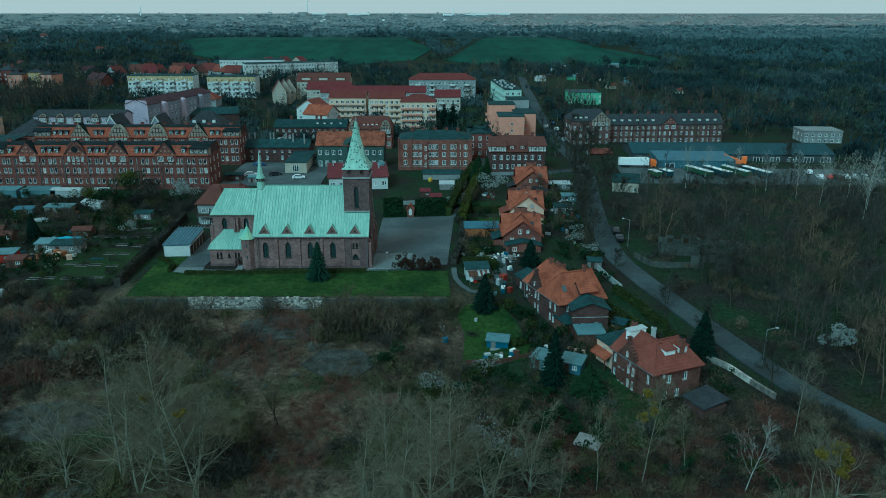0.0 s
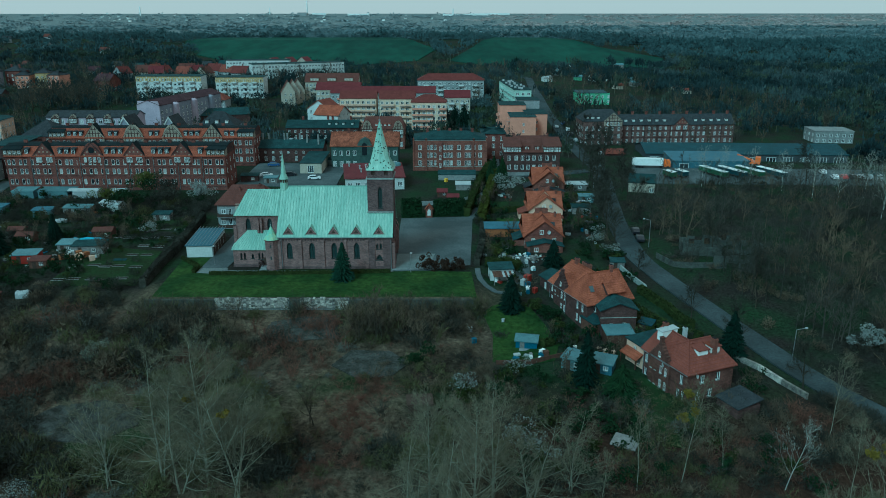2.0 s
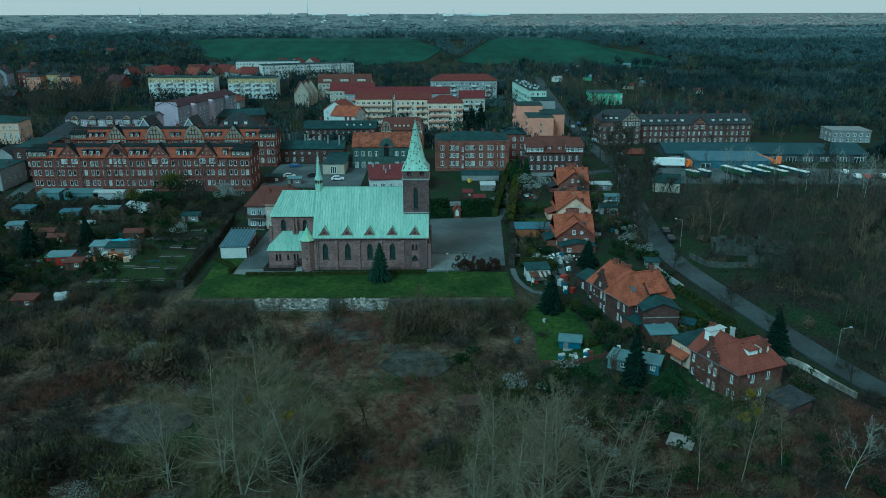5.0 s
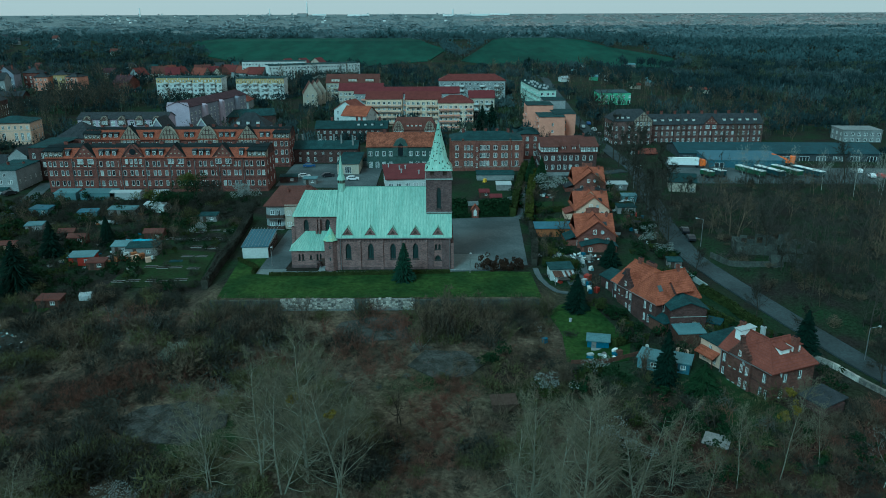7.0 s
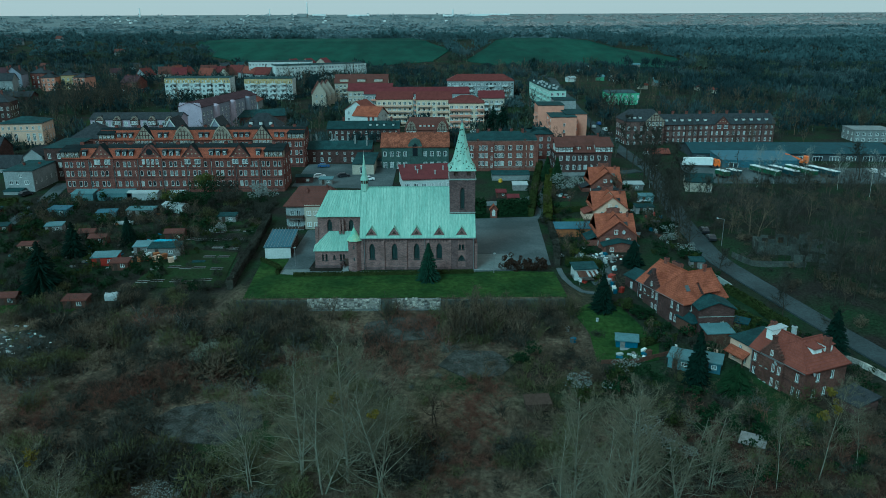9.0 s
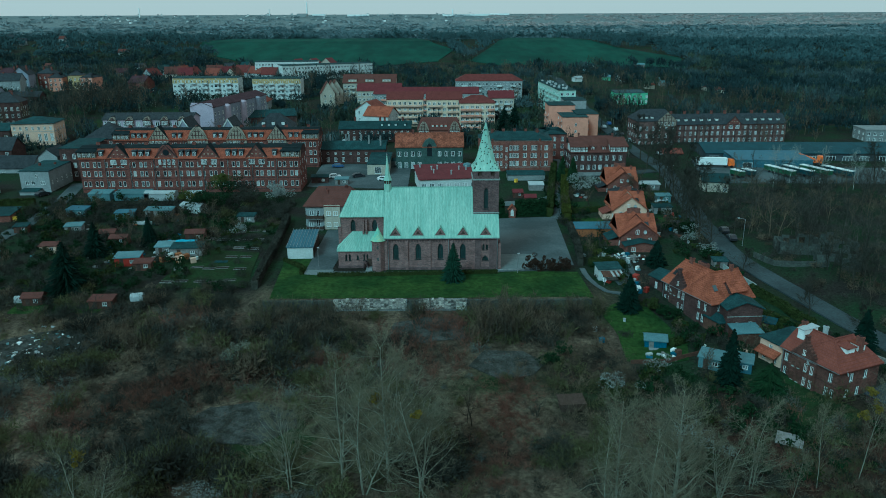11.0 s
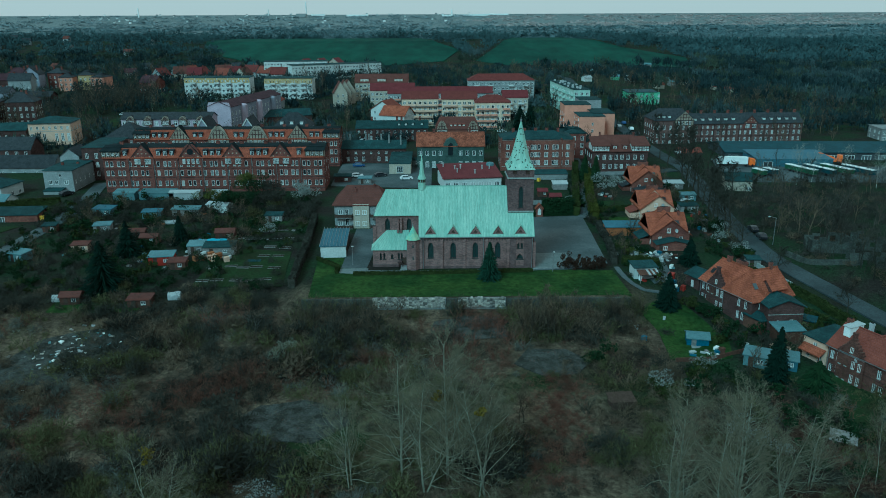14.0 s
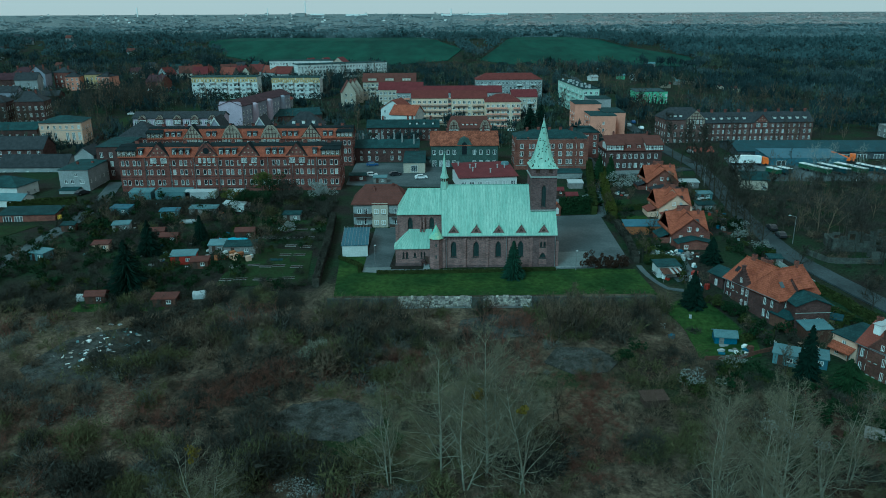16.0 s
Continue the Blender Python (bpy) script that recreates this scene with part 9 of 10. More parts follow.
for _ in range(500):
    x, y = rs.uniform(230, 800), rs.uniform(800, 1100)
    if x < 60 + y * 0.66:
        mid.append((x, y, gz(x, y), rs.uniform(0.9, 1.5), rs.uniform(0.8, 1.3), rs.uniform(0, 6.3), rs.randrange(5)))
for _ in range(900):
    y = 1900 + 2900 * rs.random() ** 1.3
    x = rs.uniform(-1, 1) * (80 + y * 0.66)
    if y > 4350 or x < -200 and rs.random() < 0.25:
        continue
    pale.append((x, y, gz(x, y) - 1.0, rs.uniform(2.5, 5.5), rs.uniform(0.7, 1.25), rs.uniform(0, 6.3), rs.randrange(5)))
mid += [q for q in near if q[1] > 470]
near = [q for q in near if q[1] <= 470]
# Olive and grey are stand colours; a little haze blue is mixed in.
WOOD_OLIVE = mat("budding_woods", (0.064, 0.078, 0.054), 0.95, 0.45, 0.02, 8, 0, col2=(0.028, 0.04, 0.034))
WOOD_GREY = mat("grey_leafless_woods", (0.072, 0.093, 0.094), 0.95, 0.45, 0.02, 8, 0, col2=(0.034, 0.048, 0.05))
stands = {0: [], 1: [], 2: []}
for q in near + [q for q in mid if q[1] < 800]:
    v = field_noise(q[0], q[1], 0.016, 7.0) + rs.gauss(0, 0.08)
    stands[0 if v < 0.06 else 1 if v < 0.24 else 2].append(q)
mid = [q for q in mid if q[1] >= 800]
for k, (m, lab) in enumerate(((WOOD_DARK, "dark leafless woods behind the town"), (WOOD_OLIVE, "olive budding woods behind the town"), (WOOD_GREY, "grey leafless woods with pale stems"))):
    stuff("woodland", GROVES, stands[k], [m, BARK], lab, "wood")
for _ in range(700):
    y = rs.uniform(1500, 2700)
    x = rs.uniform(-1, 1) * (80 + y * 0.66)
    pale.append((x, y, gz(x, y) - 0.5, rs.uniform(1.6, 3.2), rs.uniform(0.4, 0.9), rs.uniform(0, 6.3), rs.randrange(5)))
# Sorted by distance, so each band gets its own haze tint.
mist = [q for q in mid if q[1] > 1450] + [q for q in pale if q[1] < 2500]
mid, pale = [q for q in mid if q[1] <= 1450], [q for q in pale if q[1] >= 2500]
stuff("woodland", FAR_GROVES, [(*q[:6], q[6] % 4) for q in mist], [WOOD_MIST, HAZE_PALE], "leafless woods on the plain, tinted for haze", "wood")
stuff("woodland", FAR_GROVES, [(*q[:6], q[6] % 4) for q in mid], [WOOD_FAR, SCRUB_G], "dark woods on the far plain, tinted blue for haze", "wood")
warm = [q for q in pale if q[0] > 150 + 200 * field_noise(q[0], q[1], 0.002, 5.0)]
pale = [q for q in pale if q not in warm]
stuff("woodland", FAR_GROVES, [(*q[:6], q[6] % 4) for q in warm], [WOOD_WARM, WOOD_WARM], "russet leafless woods on the horizon, paled for haze", "wood")
stuff("woodland", FAR_GROVES, [(*q[:6], q[6] % 4) for q in pale], [HAZE_PALE, HAZE_PALE], "leafless woods towards the horizon, paled for haze", "wood")

# gardens: dark bushes and evergreens between the huts
BALLS = [leafy(500 + k, 190, 1.1, 0.9, 0.9, 0.15) for k in range(4)]
green, olive, bare = [], [], []
for _ in range(1000):
    u = rs.random()
    if u < 0.62:
        x, y = rs.uniform(-150, -74), rs.uniform(146, 221)
        if not clear(x, y, 2.5) or (-92 < x < -75 and 150 < y < 174 and rs.random() < 0.7):
            continue
    elif u < 0.8:
        x, y = rs.choice((rs.uniform(4, 13), rs.uniform(27, 38))), rs.uniform(150, 240)
    else:
        x, y = rs.uniform(3, 48), rs.uniform(84, 131)
        if 25 < x < 44 and 98 < y < 122 or 4 < x < 16 and 118 < y or abs(x - 20) < 4 and 108 < y < 116:
            continue
    s = rs.uniform(0.5, 1.5)
    k = rs.random()
    (green if k < 0.4 else olive if k < 0.55 else bare).append((x, y, gz(x, y), s, s * rs.uniform(0.7, 1.3), rs.uniform(0, 6.3), rs.randrange(4)))
for _ in range(150):
    x, y = rs.uniform(-150, -74), 209 + rs.gauss(0, 4.5)
    if clear(x, y, 2.5):
        s = rs.uniform(0.9, 1.7)
        bare.append((x, y, gz(x, y), s, s, rs.uniform(0, 6.3), rs.randrange(4)))
for _ in range(170):
    x, y = rs.uniform(-150, -70), 142 + rs.gauss(0, 4.0)
    if x > -118 and x < -88 and y > 140 and rs.random() < 0.7:
        continue
    s = rs.uniform(0.8, 1.5)
    bare.append((x, y, gz(x, y), s, s, rs.uniform(0, 6.3), rs.randrange(4)))
brush = {"dark": [], "brown": [], "olive": []}
for k in range(95):
    x, y = (rs.uniform(-150, -74), rs.uniform(186, 219)) if k < 45 else (rs.uniform(-152, -112), rs.uniform(146, 190)) if k < 80 else (rs.uniform(-108, -74), rs.uniform(141, 150))
    if not clear(x, y, 2.0) or any(abs(x - tx) < 5 and abs(y - ty) < 8 for tx, ty in TRACK):
        continue
    R = rs.uniform(1.3, 2.8)
    brush[rs.choice(("dark", "dark", "brown", "olive"))].append((x, y, gz(x, y) - 0.1, R, R * rs.uniform(0.8, 1.3), rs.uniform(0, 6.3), rs.randrange(4)))
for kind, m in (("dark", TWIG_D), ("brown", TWIG_B), ("olive", TWIG_O)):
    stuff("garden_thicket", THICK, brush[kind], [m], "dense leafless thicket between the allotments", "bushes")
stuff("garden_bushes", BALLS, green, [THUJA], "dark evergreen garden bushes", "bushes")
stuff("garden_bushes", BALLS, olive, [HEDGE], "olive-green garden bushes", "bushes")
stuff("garden_bushes", DOMES, [(q[0], q[1], q[2], q[3] * 1.5, q[4] * 1.7, q[5], q[6]) for q in bare], [TWIG_D], "dark leafless garden bushes", "bushes")


# ---- retaining wall, fences, lamps ----
rs = random.Random(55)


def stone_block(g, x, y, z, a, b, c, rng):
    j = lambda s: rng.uniform(-0.25, 0.25) * s
    g.add([(x - a + j(a), y - b, z - c + j(c)), (x + a + j(a), y - b, z - c + j(c)), (x + a, y + b, z - c), (x - a, y + b, z - c), (x - a + j(a), y - b * 0.7 + j(b), z + c + j(c)), (x + a + j(a), y - b * 0.7 + j(b), z + c + j(c)), (x + a, y + b, z + c), (x - a, y + b, z + c)],
          [(4, 5, 6, 7), (0, 1, 5, 4), (1, 2, 6, 5), (3, 0, 4, 7)])


def retaining_wall(x0, x1, label, base=-1.5):
    w = thing("retaining_wall", label, "wall", (x0 + x1) / 2, WALL_Y, 0.0)
    g = Geo()
    g.box(x0 - (x0 + x1) / 2, -0.35, -2.6, x1 - (x0 + x1) / 2, 0.25, 0.42)
    part("core", g, CONCRETE, w)
    n = 0
    x = x0
    while x < x1 - 0.3:
        wd = rs.uniform(0.42, 0.8)
        z = base
        while z < 0.45:
            ht = rs.uniform(0.22, 0.42)
            q = Geo()
            stone_block(q, 0, 0, 0, wd * 0.47, 0.22, ht * 0.46, rs)
            part("stone", q, RUBBLE, w, m=pose(x + wd / 2 - (x0 + x1) / 2 + rs.uniform(-0.08, 0.08), -0.4 + rs.uniform(-0.05, 0.05), z + ht / 2))
            z += ht
        x += wd
    return w


retaining_wall(-51.5, -36.6, "pale rubble-stone retaining wall below the lawn")
retaining_wall(-34.2, -24.4, "pale rubble-stone retaining wall below the lawn")
for x0, x1 in ((-66, -51.6), (-36.5, -34.3), (-24.3, 1.0)):
    g = Geo()
    g.box(x0, WALL_Y - 0.35, -2.6, x1, WALL_Y + 0.25, 0.25)
    tagged(part("retaining_wall", g, OVERGROWN), "overgrown grey retaining wall below the lawn", "wall")


def street_lamp(x, y, h, rz, label="tall grey street lamp with a bent arm", arm=1.6, group="street lamps"):
    t = thing("street_lamp", label, "street lamp", x, y, None, rz, group)
    g = Geo()
    g.tube((0, 0, -0.3), (0, 0, h), 0.09, 0.06, 8)
    part("pole", g, METAL, t)
    if arm:
        g = Geo()
        g.tube((0, 0, h), (arm, 0, h + 0.35), 0.05, 0.04, 6)
        part("arm", g, METAL, t)
    g = Geo()
    g.ring(arm + 0.1, 0, [(h + 0.2, 0.12), (h + 0.3, 0.3), (h + 0.45, 0.26), (h + 0.5, 0.08)], 10)
    part("lamp_head", g, SHEET_W, t)
    return t


street_lamp(46.2, 176, 7.0, 180)
street_lamp(57.6, 120.5, 6.5, 0)
street_lamp(43.2, 232, 7.0, 0)
street_lamp(-12.5, 155.2, 4.2, 0, "slim churchyard lamp with a pale head", 0, "churchyard lamps")
street_lamp(-57.8, 160.5, 4.2, 0, "slim churchyard lamp with a pale head", 0, "churchyard lamps")
sh = thing("shrine", "small brick wayside shrine with a red gable roof", "shrine", -9.2, 202.6)
g = Geo()
g.box(-0.95, -0.6, -0.3, 0.95, 0.8, 2.6)
g.prism_y([(-0.95, 2.6), (0.95, 2.6), (0, 3.7)], -0.6, 0.8)
part("body", g, BRICK_OR, sh)
g = Geo()
g.prism_y([(-0.45, 0.6), (0.45, 0.6), (0.45, 2.0), (0, 2.6), (-0.45, 2.0)], -0.64, -0.58)
part("niche", g, PLASTER_W, sh, "pale arched niche")
g = Geo()
for s in (-1, 1):
    q = [(s * 1.25, -0.95, 2.35), (0, -0.95, 3.95), (0, 1.0, 3.95), (s * 1.25, 1.0, 2.35)]
    g.slab(q if s < 0 else q[::-1], 0.1)
part("roof", g, TILE_OR, sh)


def wall_line(name, pts, h, th, material, label, category="wall"):
    for (x0, y0), (x1, y1) in zip(pts, pts[1:]):
        L = math.hypot(x1 - x0, y1 - y0)
        z0, z1 = gz(x0, y0), gz(x1, y1)
        dx, dy = (x1 - x0) / L * th / 2, (y1 - y0) / L * th / 2
        g = Geo()
        g.add([(x0 + dy, y0 - dx, z0 - 0.5), (x1 + dy, y1 - dx, z1 - 0.5), (x1 - dy, y1 + dx, z1 - 0.5), (x0 - dy, y0 + dx, z0 - 0.5),
               (x0 + dy, y0 - dx, z0 + h), (x1 + dy, y1 - dx, z1 + h), (x1 - dy, y1 + dx, z1 + h), (x0 - dy, y0 + dx, z0 + h)],
              [(4, 5, 6, 7), (0, 1, 5, 4), (1, 2, 6, 5), (2, 3, 7, 6), (3, 0, 4, 7)])
        tagged(part(name, g, material), label, category)


wall_line("garden_wall", [(47.0, 119.6), (50.0, 116.8), (52.2, 112.2), (54.2, 107.4)], 1.1, 0.5, RUBBLE, "pale broken garden wall beside the lane")
wall_line("garden_wall", [(35.4, 159.6), (36.6, 154.5), (38.4, 148.6)], 1.2, 0.3, STONE_L, "pale garden wall beside the lane")
wall_line("concrete_fence", [(46.2, 169), (48.6, 163), (52.5, 160), (59.5, 159.2)], 1.4, 0.2, OVERGROWN, "weathered concrete panel fence at the wood", "fence")
wall_line("kerb", [(-16.9, 157.0), (-9.5, 157.0)], 0.25, 0.3, CONCRETE, "low pale concrete kerb", "kerb")
wall_line("board_fence", [(4.0, 118.5), (10, 118.2), (17.5, 121.0)], 0.9, 0.1, WOOD_BR, "low brown board fence behind the garden", "fence")
wall_line("board_fence", [(-16, 214), (-2, 216), (7, 222)], 1.3, 0.1, CONCRETE, "grey panel fence behind the hedges", "fence")
wall_line("board_fence", [(16, 248.2), (24, 248.4), (34, 248.8)], 1.4, 0.15, CONCRETE, "grey panel fence along the side lane", "fence")
wall_line("board_fence", [(29.5, 232), (36, 232), (42, 234)], 1.4, 0.15, WOOD_GY, "grey garden fence by the cottages", "fence")


def ruin(x, y, rz, L, D, h, seed):
    """Broken roofless walls with gaping openings."""
    rng = random.Random(seed)
    t = thing("ruin", "roofless broken concrete ruin in the wood", "ruin", x, y, None, rz, "ruins in the wood")
    for x0, y0, dx, dy, ln in ((-L / 2, 0, 1, 0, L), (-L / 2, D, 1, 0, L), (-L / 2, 0, 0, 1, D), (L / 2, 0, 0, 1, D)):
        n = int(ln / 1.6)
        for k in range(n):
            if rng.random() < 0.22:
                continue
            u, hh = ln * k / n, h * rng.uniform(0.45, 1.0)
            g = Geo()
            bx, by = x0 + dx * u, y0 + dy * u
            ex, ey = bx + dx * ln / n * 0.96 + (0.3 if dy else 0), by + dy * ln / n * 0.96 + (0.3 if dx else 0)
            if k % 2 and hh > h * 0.7:
                g.box(bx, by, -0.3, ex, ey, hh * 0.35)
                g.box(bx, by, hh * 0.78, ex, ey, hh)
                g.box(bx, by, hh * 0.35, bx + (ex - bx) * (0.25 if dx else 1), by + (ey - by) * (0.25 if dy else 1), hh * 0.78)
            else:
                g.box(bx, by, -0.3, ex, ey, hh)
            part("wall_piece", g, OVERGROWN, t)
    return t


ruin(56.5, 168.0, -12, 9, 6, 3.6, 0)
ruin(66.5, 169.6, -5, 10, 6, 3.4, 1)
ruin(60.7, 157.8, -20, 9, 5, 3.2, 2)

# ---- sheds and clutter of the gardens ----
def hut(x, y, rz, L, D, H, wall, roofm, label, rise=0.5, kind="flat", name="garden_shed", door=None, group="garden huts"):
    L, D, H, rise = L * 0.85, D * 0.85, H * 0.88, rise * 0.7
    b = building(name, label, "shed", x, y, gz(x, y) - 0.05, rz, L, D, H, wall, roofm, kind, rise, 0.25, front=[(L * 0.7, 0.8, min(1.0, L * 0.25), 0.8)] if H > 1.7 else [], group=group)
    g = Geo()
    g.box(-L * 0.3, -0.06, 0.0, -L * 0.3 + 0.85, 0.02, min(1.95, H - 0.1))
    part("door", g, door or TIMBER, b)
    return b


hut(-102.6, 162.5, 6, 6.5, 4.2, 2.4, PAINT_R, SHEET_T, "red allotment hut with a pale tin roof")
hut(-98.0, 159.5, 4, 4.6, 3.2, 2.0, WOOD_BR, TILE_BROWN, "low brown boarded allotment shed")
hut(-91.0, 169.2, 5, 8.5, 4.6, 2.5, WOOD_GY, FELT, "grey allotment hut with a dark felt roof")
hut(-97.0, 170.6, 5, 4.4, 4.4, 2.4, WOOD_GY, SHEET_T, "allotment hut with a pale sheet roof")
hut(-93.0, 182, 3, 5.6, 3.6, 2.4, WOOD_BR, TILE_BROWN, "brown allotment hut with tiled roof", 1.0, "gable")
hut(-102.5, 208.5, -20, 8.0, 4.0, 2.4, PLASTER_W, SHEET_W, "white garden hut with pale roof", 0.8, "gable")
hut(-110.5, 205, 0, 9.0, 3.4, 2.2, WOOD_GY, SHEET_T, "long teal-roofed garden shed")
hut(-119.5, 203, 5, 6.0, 3.2, 2.1, SHEET_T, SHEET_B, "long blue-grey garden shed")
hut(-134.5, 205.5, -6, 6.5, 4, 2.3, SHEET_T, SHEET_B, "grey-blue garden shed by the hedge")
hut(-126.0, 172.6, 5, 4.6, 3.0, 2.1, PLASTER_PE, TILE_BROWN, "small pink garden hut")
hut(-138.2, 166, -20, 5.0, 3.6, 2.2, SHEET_T, SHEET_T, "pale blue tin hut in the scrub")
hut(-116.2, 183.5, 5, 4.6, 3.4, 2.2, WOOD_BR, TILE_BROWN, "brown garden hut with a red-brown roof", 0.9, "gable")
hut(-111.5, 179, 0, 5.0, 3.4, 2.1, WOOD_BR, TILE_BROWN, "dark garden hut with tiled roof", 0.9, "gable")
hut(-114.4, 142.2, 5, 4.6, 3.4, 2.1, WOOD_BR, TILE_BROWN, "brown garden hut with a red-brown roof", 0.9, "gable")
hut(-99.6, 140.6, 2, 5.4, 3.4, 2.0, WOOD_BR, TILE_BROWN, "low garden hut with a red-brown roof")
hut(-84, 199, 0, 5.5, 3.2, 2.1, WOOD_GY, FELT, "weathered grey garden shed")
hut(-128, 190, 8, 5.0, 3.4, 2.1, WOOD_GY, SHEET_T, "weathered garden shed with tin roof")
hut(-142, 190, 8, 4.0, 3.0, 2.1, WOOD_BR, FELT, "dark garden shed by the track")
for k, (x, L) in enumerate(((-134.4, 6.6), (-124.4, 10.6), (-116.0, 9.2), (-105.4, 4.6))):
    building("greenhouse_shed", "long low shed with a pale teal sheet roof", "shed", x, 221.0, gz(x, 221) + 0.1, 0, L, 4.2, 2.0, SHEET_T if k < 2 else SHEET_W, SHEET_T if k < 2 else SHEET_W, "flat" if k < 2 else "gable", 0.5, 0.15, group="sheds before the tenement")
hut(-101.8, 214.2, -25, 7.0, 5, 2.6, TIMBER, TILE_BROWN, "dark garden house with brown roof", 1.4, "gable")
hut(-69.5, 240.5, 4, 6.5, 3.4, 2.4, BRICK_DARK, FELT, "low sooty brick shed in the courtyard")
hut(-46.5, 266.0, 0, 7.0, 3.4, 2.4, CONCRETE, FELT, "grey garage at the courtyard's end")
hut(-62.0, 238.0, 0, 5.0, 3.0, 2.2, WOOD_GY, SHEET_T, "weathered shed beside the courtyard")
rs = random.Random(91)
for k, (line, w, h, m) in enumerate((([(5.5, 172), (11.5, 172.5)], 1.2, 1.6, HEDGE), ([(6.5, 191), (17, 192)], 1.0, 1.4, THUJA), ([(8.5, 206), (19, 208)], 1.0, 1.5, HEDGE), ([(30, 191), (36, 190)], 1.2, 1.7, THUJA), ([(31, 210), (38, 211.5)], 1.0, 1.6, HEDGE), ([(34.5, 219.5), (40, 221)], 1.2, 1.8, HEDGE_Y), ([(4.5, 160.5), (9.5, 161), (12, 158.5)], 2.2, 2.0, HEDGE))):
    hedge("hedge", line, w, h, m, "dense green hedge between the cottage gardens", 60 + k, 24, 0.14)
for k, (x, y, L, D, m) in enumerate(((9.5, 177, 5, 6, LAWN_R), (12, 198, 8, 7, LAWN), (14, 213, 8, 8, LAWN_R), (32.5, 199, 5, 6, LAWN), (35.5, 224, 6, 7, LAWN))):
    drape("garden_lawn", [(x - L / 2, y - D / 2), (x + L / 2, y - D / 2), (x + L / 2, y + D / 2), (x - L / 2, y + D / 2)], m, "cottage garden lawn", "lawn", 0.09, 4)
for k in range(46):
    x, y = rs.choice(((9.5, 172), (12, 190), (31.5, 186), (34, 206), (12, 148), (13, 222), (36, 198))) if k < 40 else (14.5, 161)
    x, y = x + rs.gauss(0, 2.2), y + rs.gauss(0, 3.0)
    q = Geo()
    a, c, e = rs.uniform(0.25, 0.8), rs.uniform(0.15, 0.5), rs.uniform(0.15, 0.9)
    q.box(-a, -c, -0.15, a, c, e)
    q.box(-a - 0.04, -c - 0.04, e, a + 0.04, c + 0.04, e + 0.05)
    tagged(part("garden_box", q, (SHEET_W, WOOD_GY, PAINT_R, SHEET_T, WOOD_BR, PAINT_B, FRAME_W)[k % 7], None, m=pose(x, y, gz(x, y), 0, 0, rs.uniform(0, 180))), "small weathered box or bench in a cottage garden", "garden box", "cottage garden clutter")
# blue patched garden hut
for k in range(14):
    q = Geo()
    a, c, e = rs.uniform(0.2, 0.6), rs.uniform(0.12, 0.35), rs.uniform(0.1, 0.5)
    q.box(-a, -c, -0.1, a, c, e)
    q.box(-a - 0.03, -c - 0.03, e, a + 0.03, c + 0.03, e + 0.04)
    x, y = (10.5 + rs.gauss(0, 2.0), 121.2 + rs.gauss(0, 0.8)) if k < 9 else (17.5 + rs.gauss(0, 1.5), 124 + rs.gauss(0, 1.2))
    tagged(part("garden_box", q, (FRAME_W, SHEET_W, WOOD_GY, PAINT_B, FRAME_W)[k % 5], None, m=pose(x, y, gz(x, y) + 0.08, 0, 0, rs.uniform(0, 180))), "small pale box or board beside the garden hut", "garden box", "villa garden clutter")
bs = hut(10.0, 124.3, -12, 4.6, 3.8, 1.8, PAINT_B, SHEET_T, "dull blue garden hut with a patched pale roof", 0.9, "gable", door=WOOD_GY)
for k in range(3):
    g = Geo()
    u = -1.6 + 1.3 * k + 0.2 * (k % 2)
    g.slab([(u - 0.3, -0.1, 1.66), (u + 0.3, -0.1, 1.66), (u + 0.25, 1.5, 2.28), (u - 0.25, 1.5, 2.28)], 0.05)
    part("roof_strip", g, (PLASTER_GY, SHEET_DB, PLASTER_GY)[k], bs)
g = Geo()
g.box(-1.2, -1.3, 0.0, 1.9, -0.1, 0.22)
part("porch_deck", g, PLASTER_GY, bs, "white porch slab")
hut(17.0, 115.6, -30, 4.6, 4.0, 2.3, SHEET_T, SHEET_T, "pale teal tin garage under the spruce")
hut(21.8, 114.2, -25, 4.2, 3.8, 2.2, SHEET_B, SHEET_T, "blue-grey garage with striped pale roof")
hut(-9.0, 103.2, 5, 4.4, 2.8, 1.5, TIMBER, TIMBER, "dark garden hut hidden in the thicket")
hut(20.6, 92.8, -30, 3.8, 2.8, 0.9, TILE_BROWN, WOOD_GY, "shed with a pale rusted roof")
hut(33.6, 131.2, -35, 3.0, 2.6, 1.8, WOOD_BR, SHEET_DB, "small dark hut by the hedge")
hut(34.8, 160, -5, 3.6, 2.6, 1.8, WOOD_GY, FELT, "pale hut between the cottages")
hut(34.6, 205, 0, 6.0, 4.0, 2.2, WOOD_GY, FELT, "grey flat-roofed cottage shed")
hut(37.0, 229, 0, 8.0, 4.0, 2.2, WOOD_GY, SHEET_W, "grey pale-roofed cottage shed")
hut(38.0, 216, 0, 5.0, 3.0, 2.2, SHEET_T, SHEET_T, "pale tin cottage garage")
hut(-5.5, 222, 0, 3.4, 3.0, 2.0, WOOD_BR, TILE_MAROON, "small maroon-roofed garden hut", 1.0, "gable")
hut(-2.2, 217.5, 0, 4.0, 3.0, 1.9, WOOD_BR, TILE_MAROON, "small maroon-roofed garden hut", 1.0, "gable")


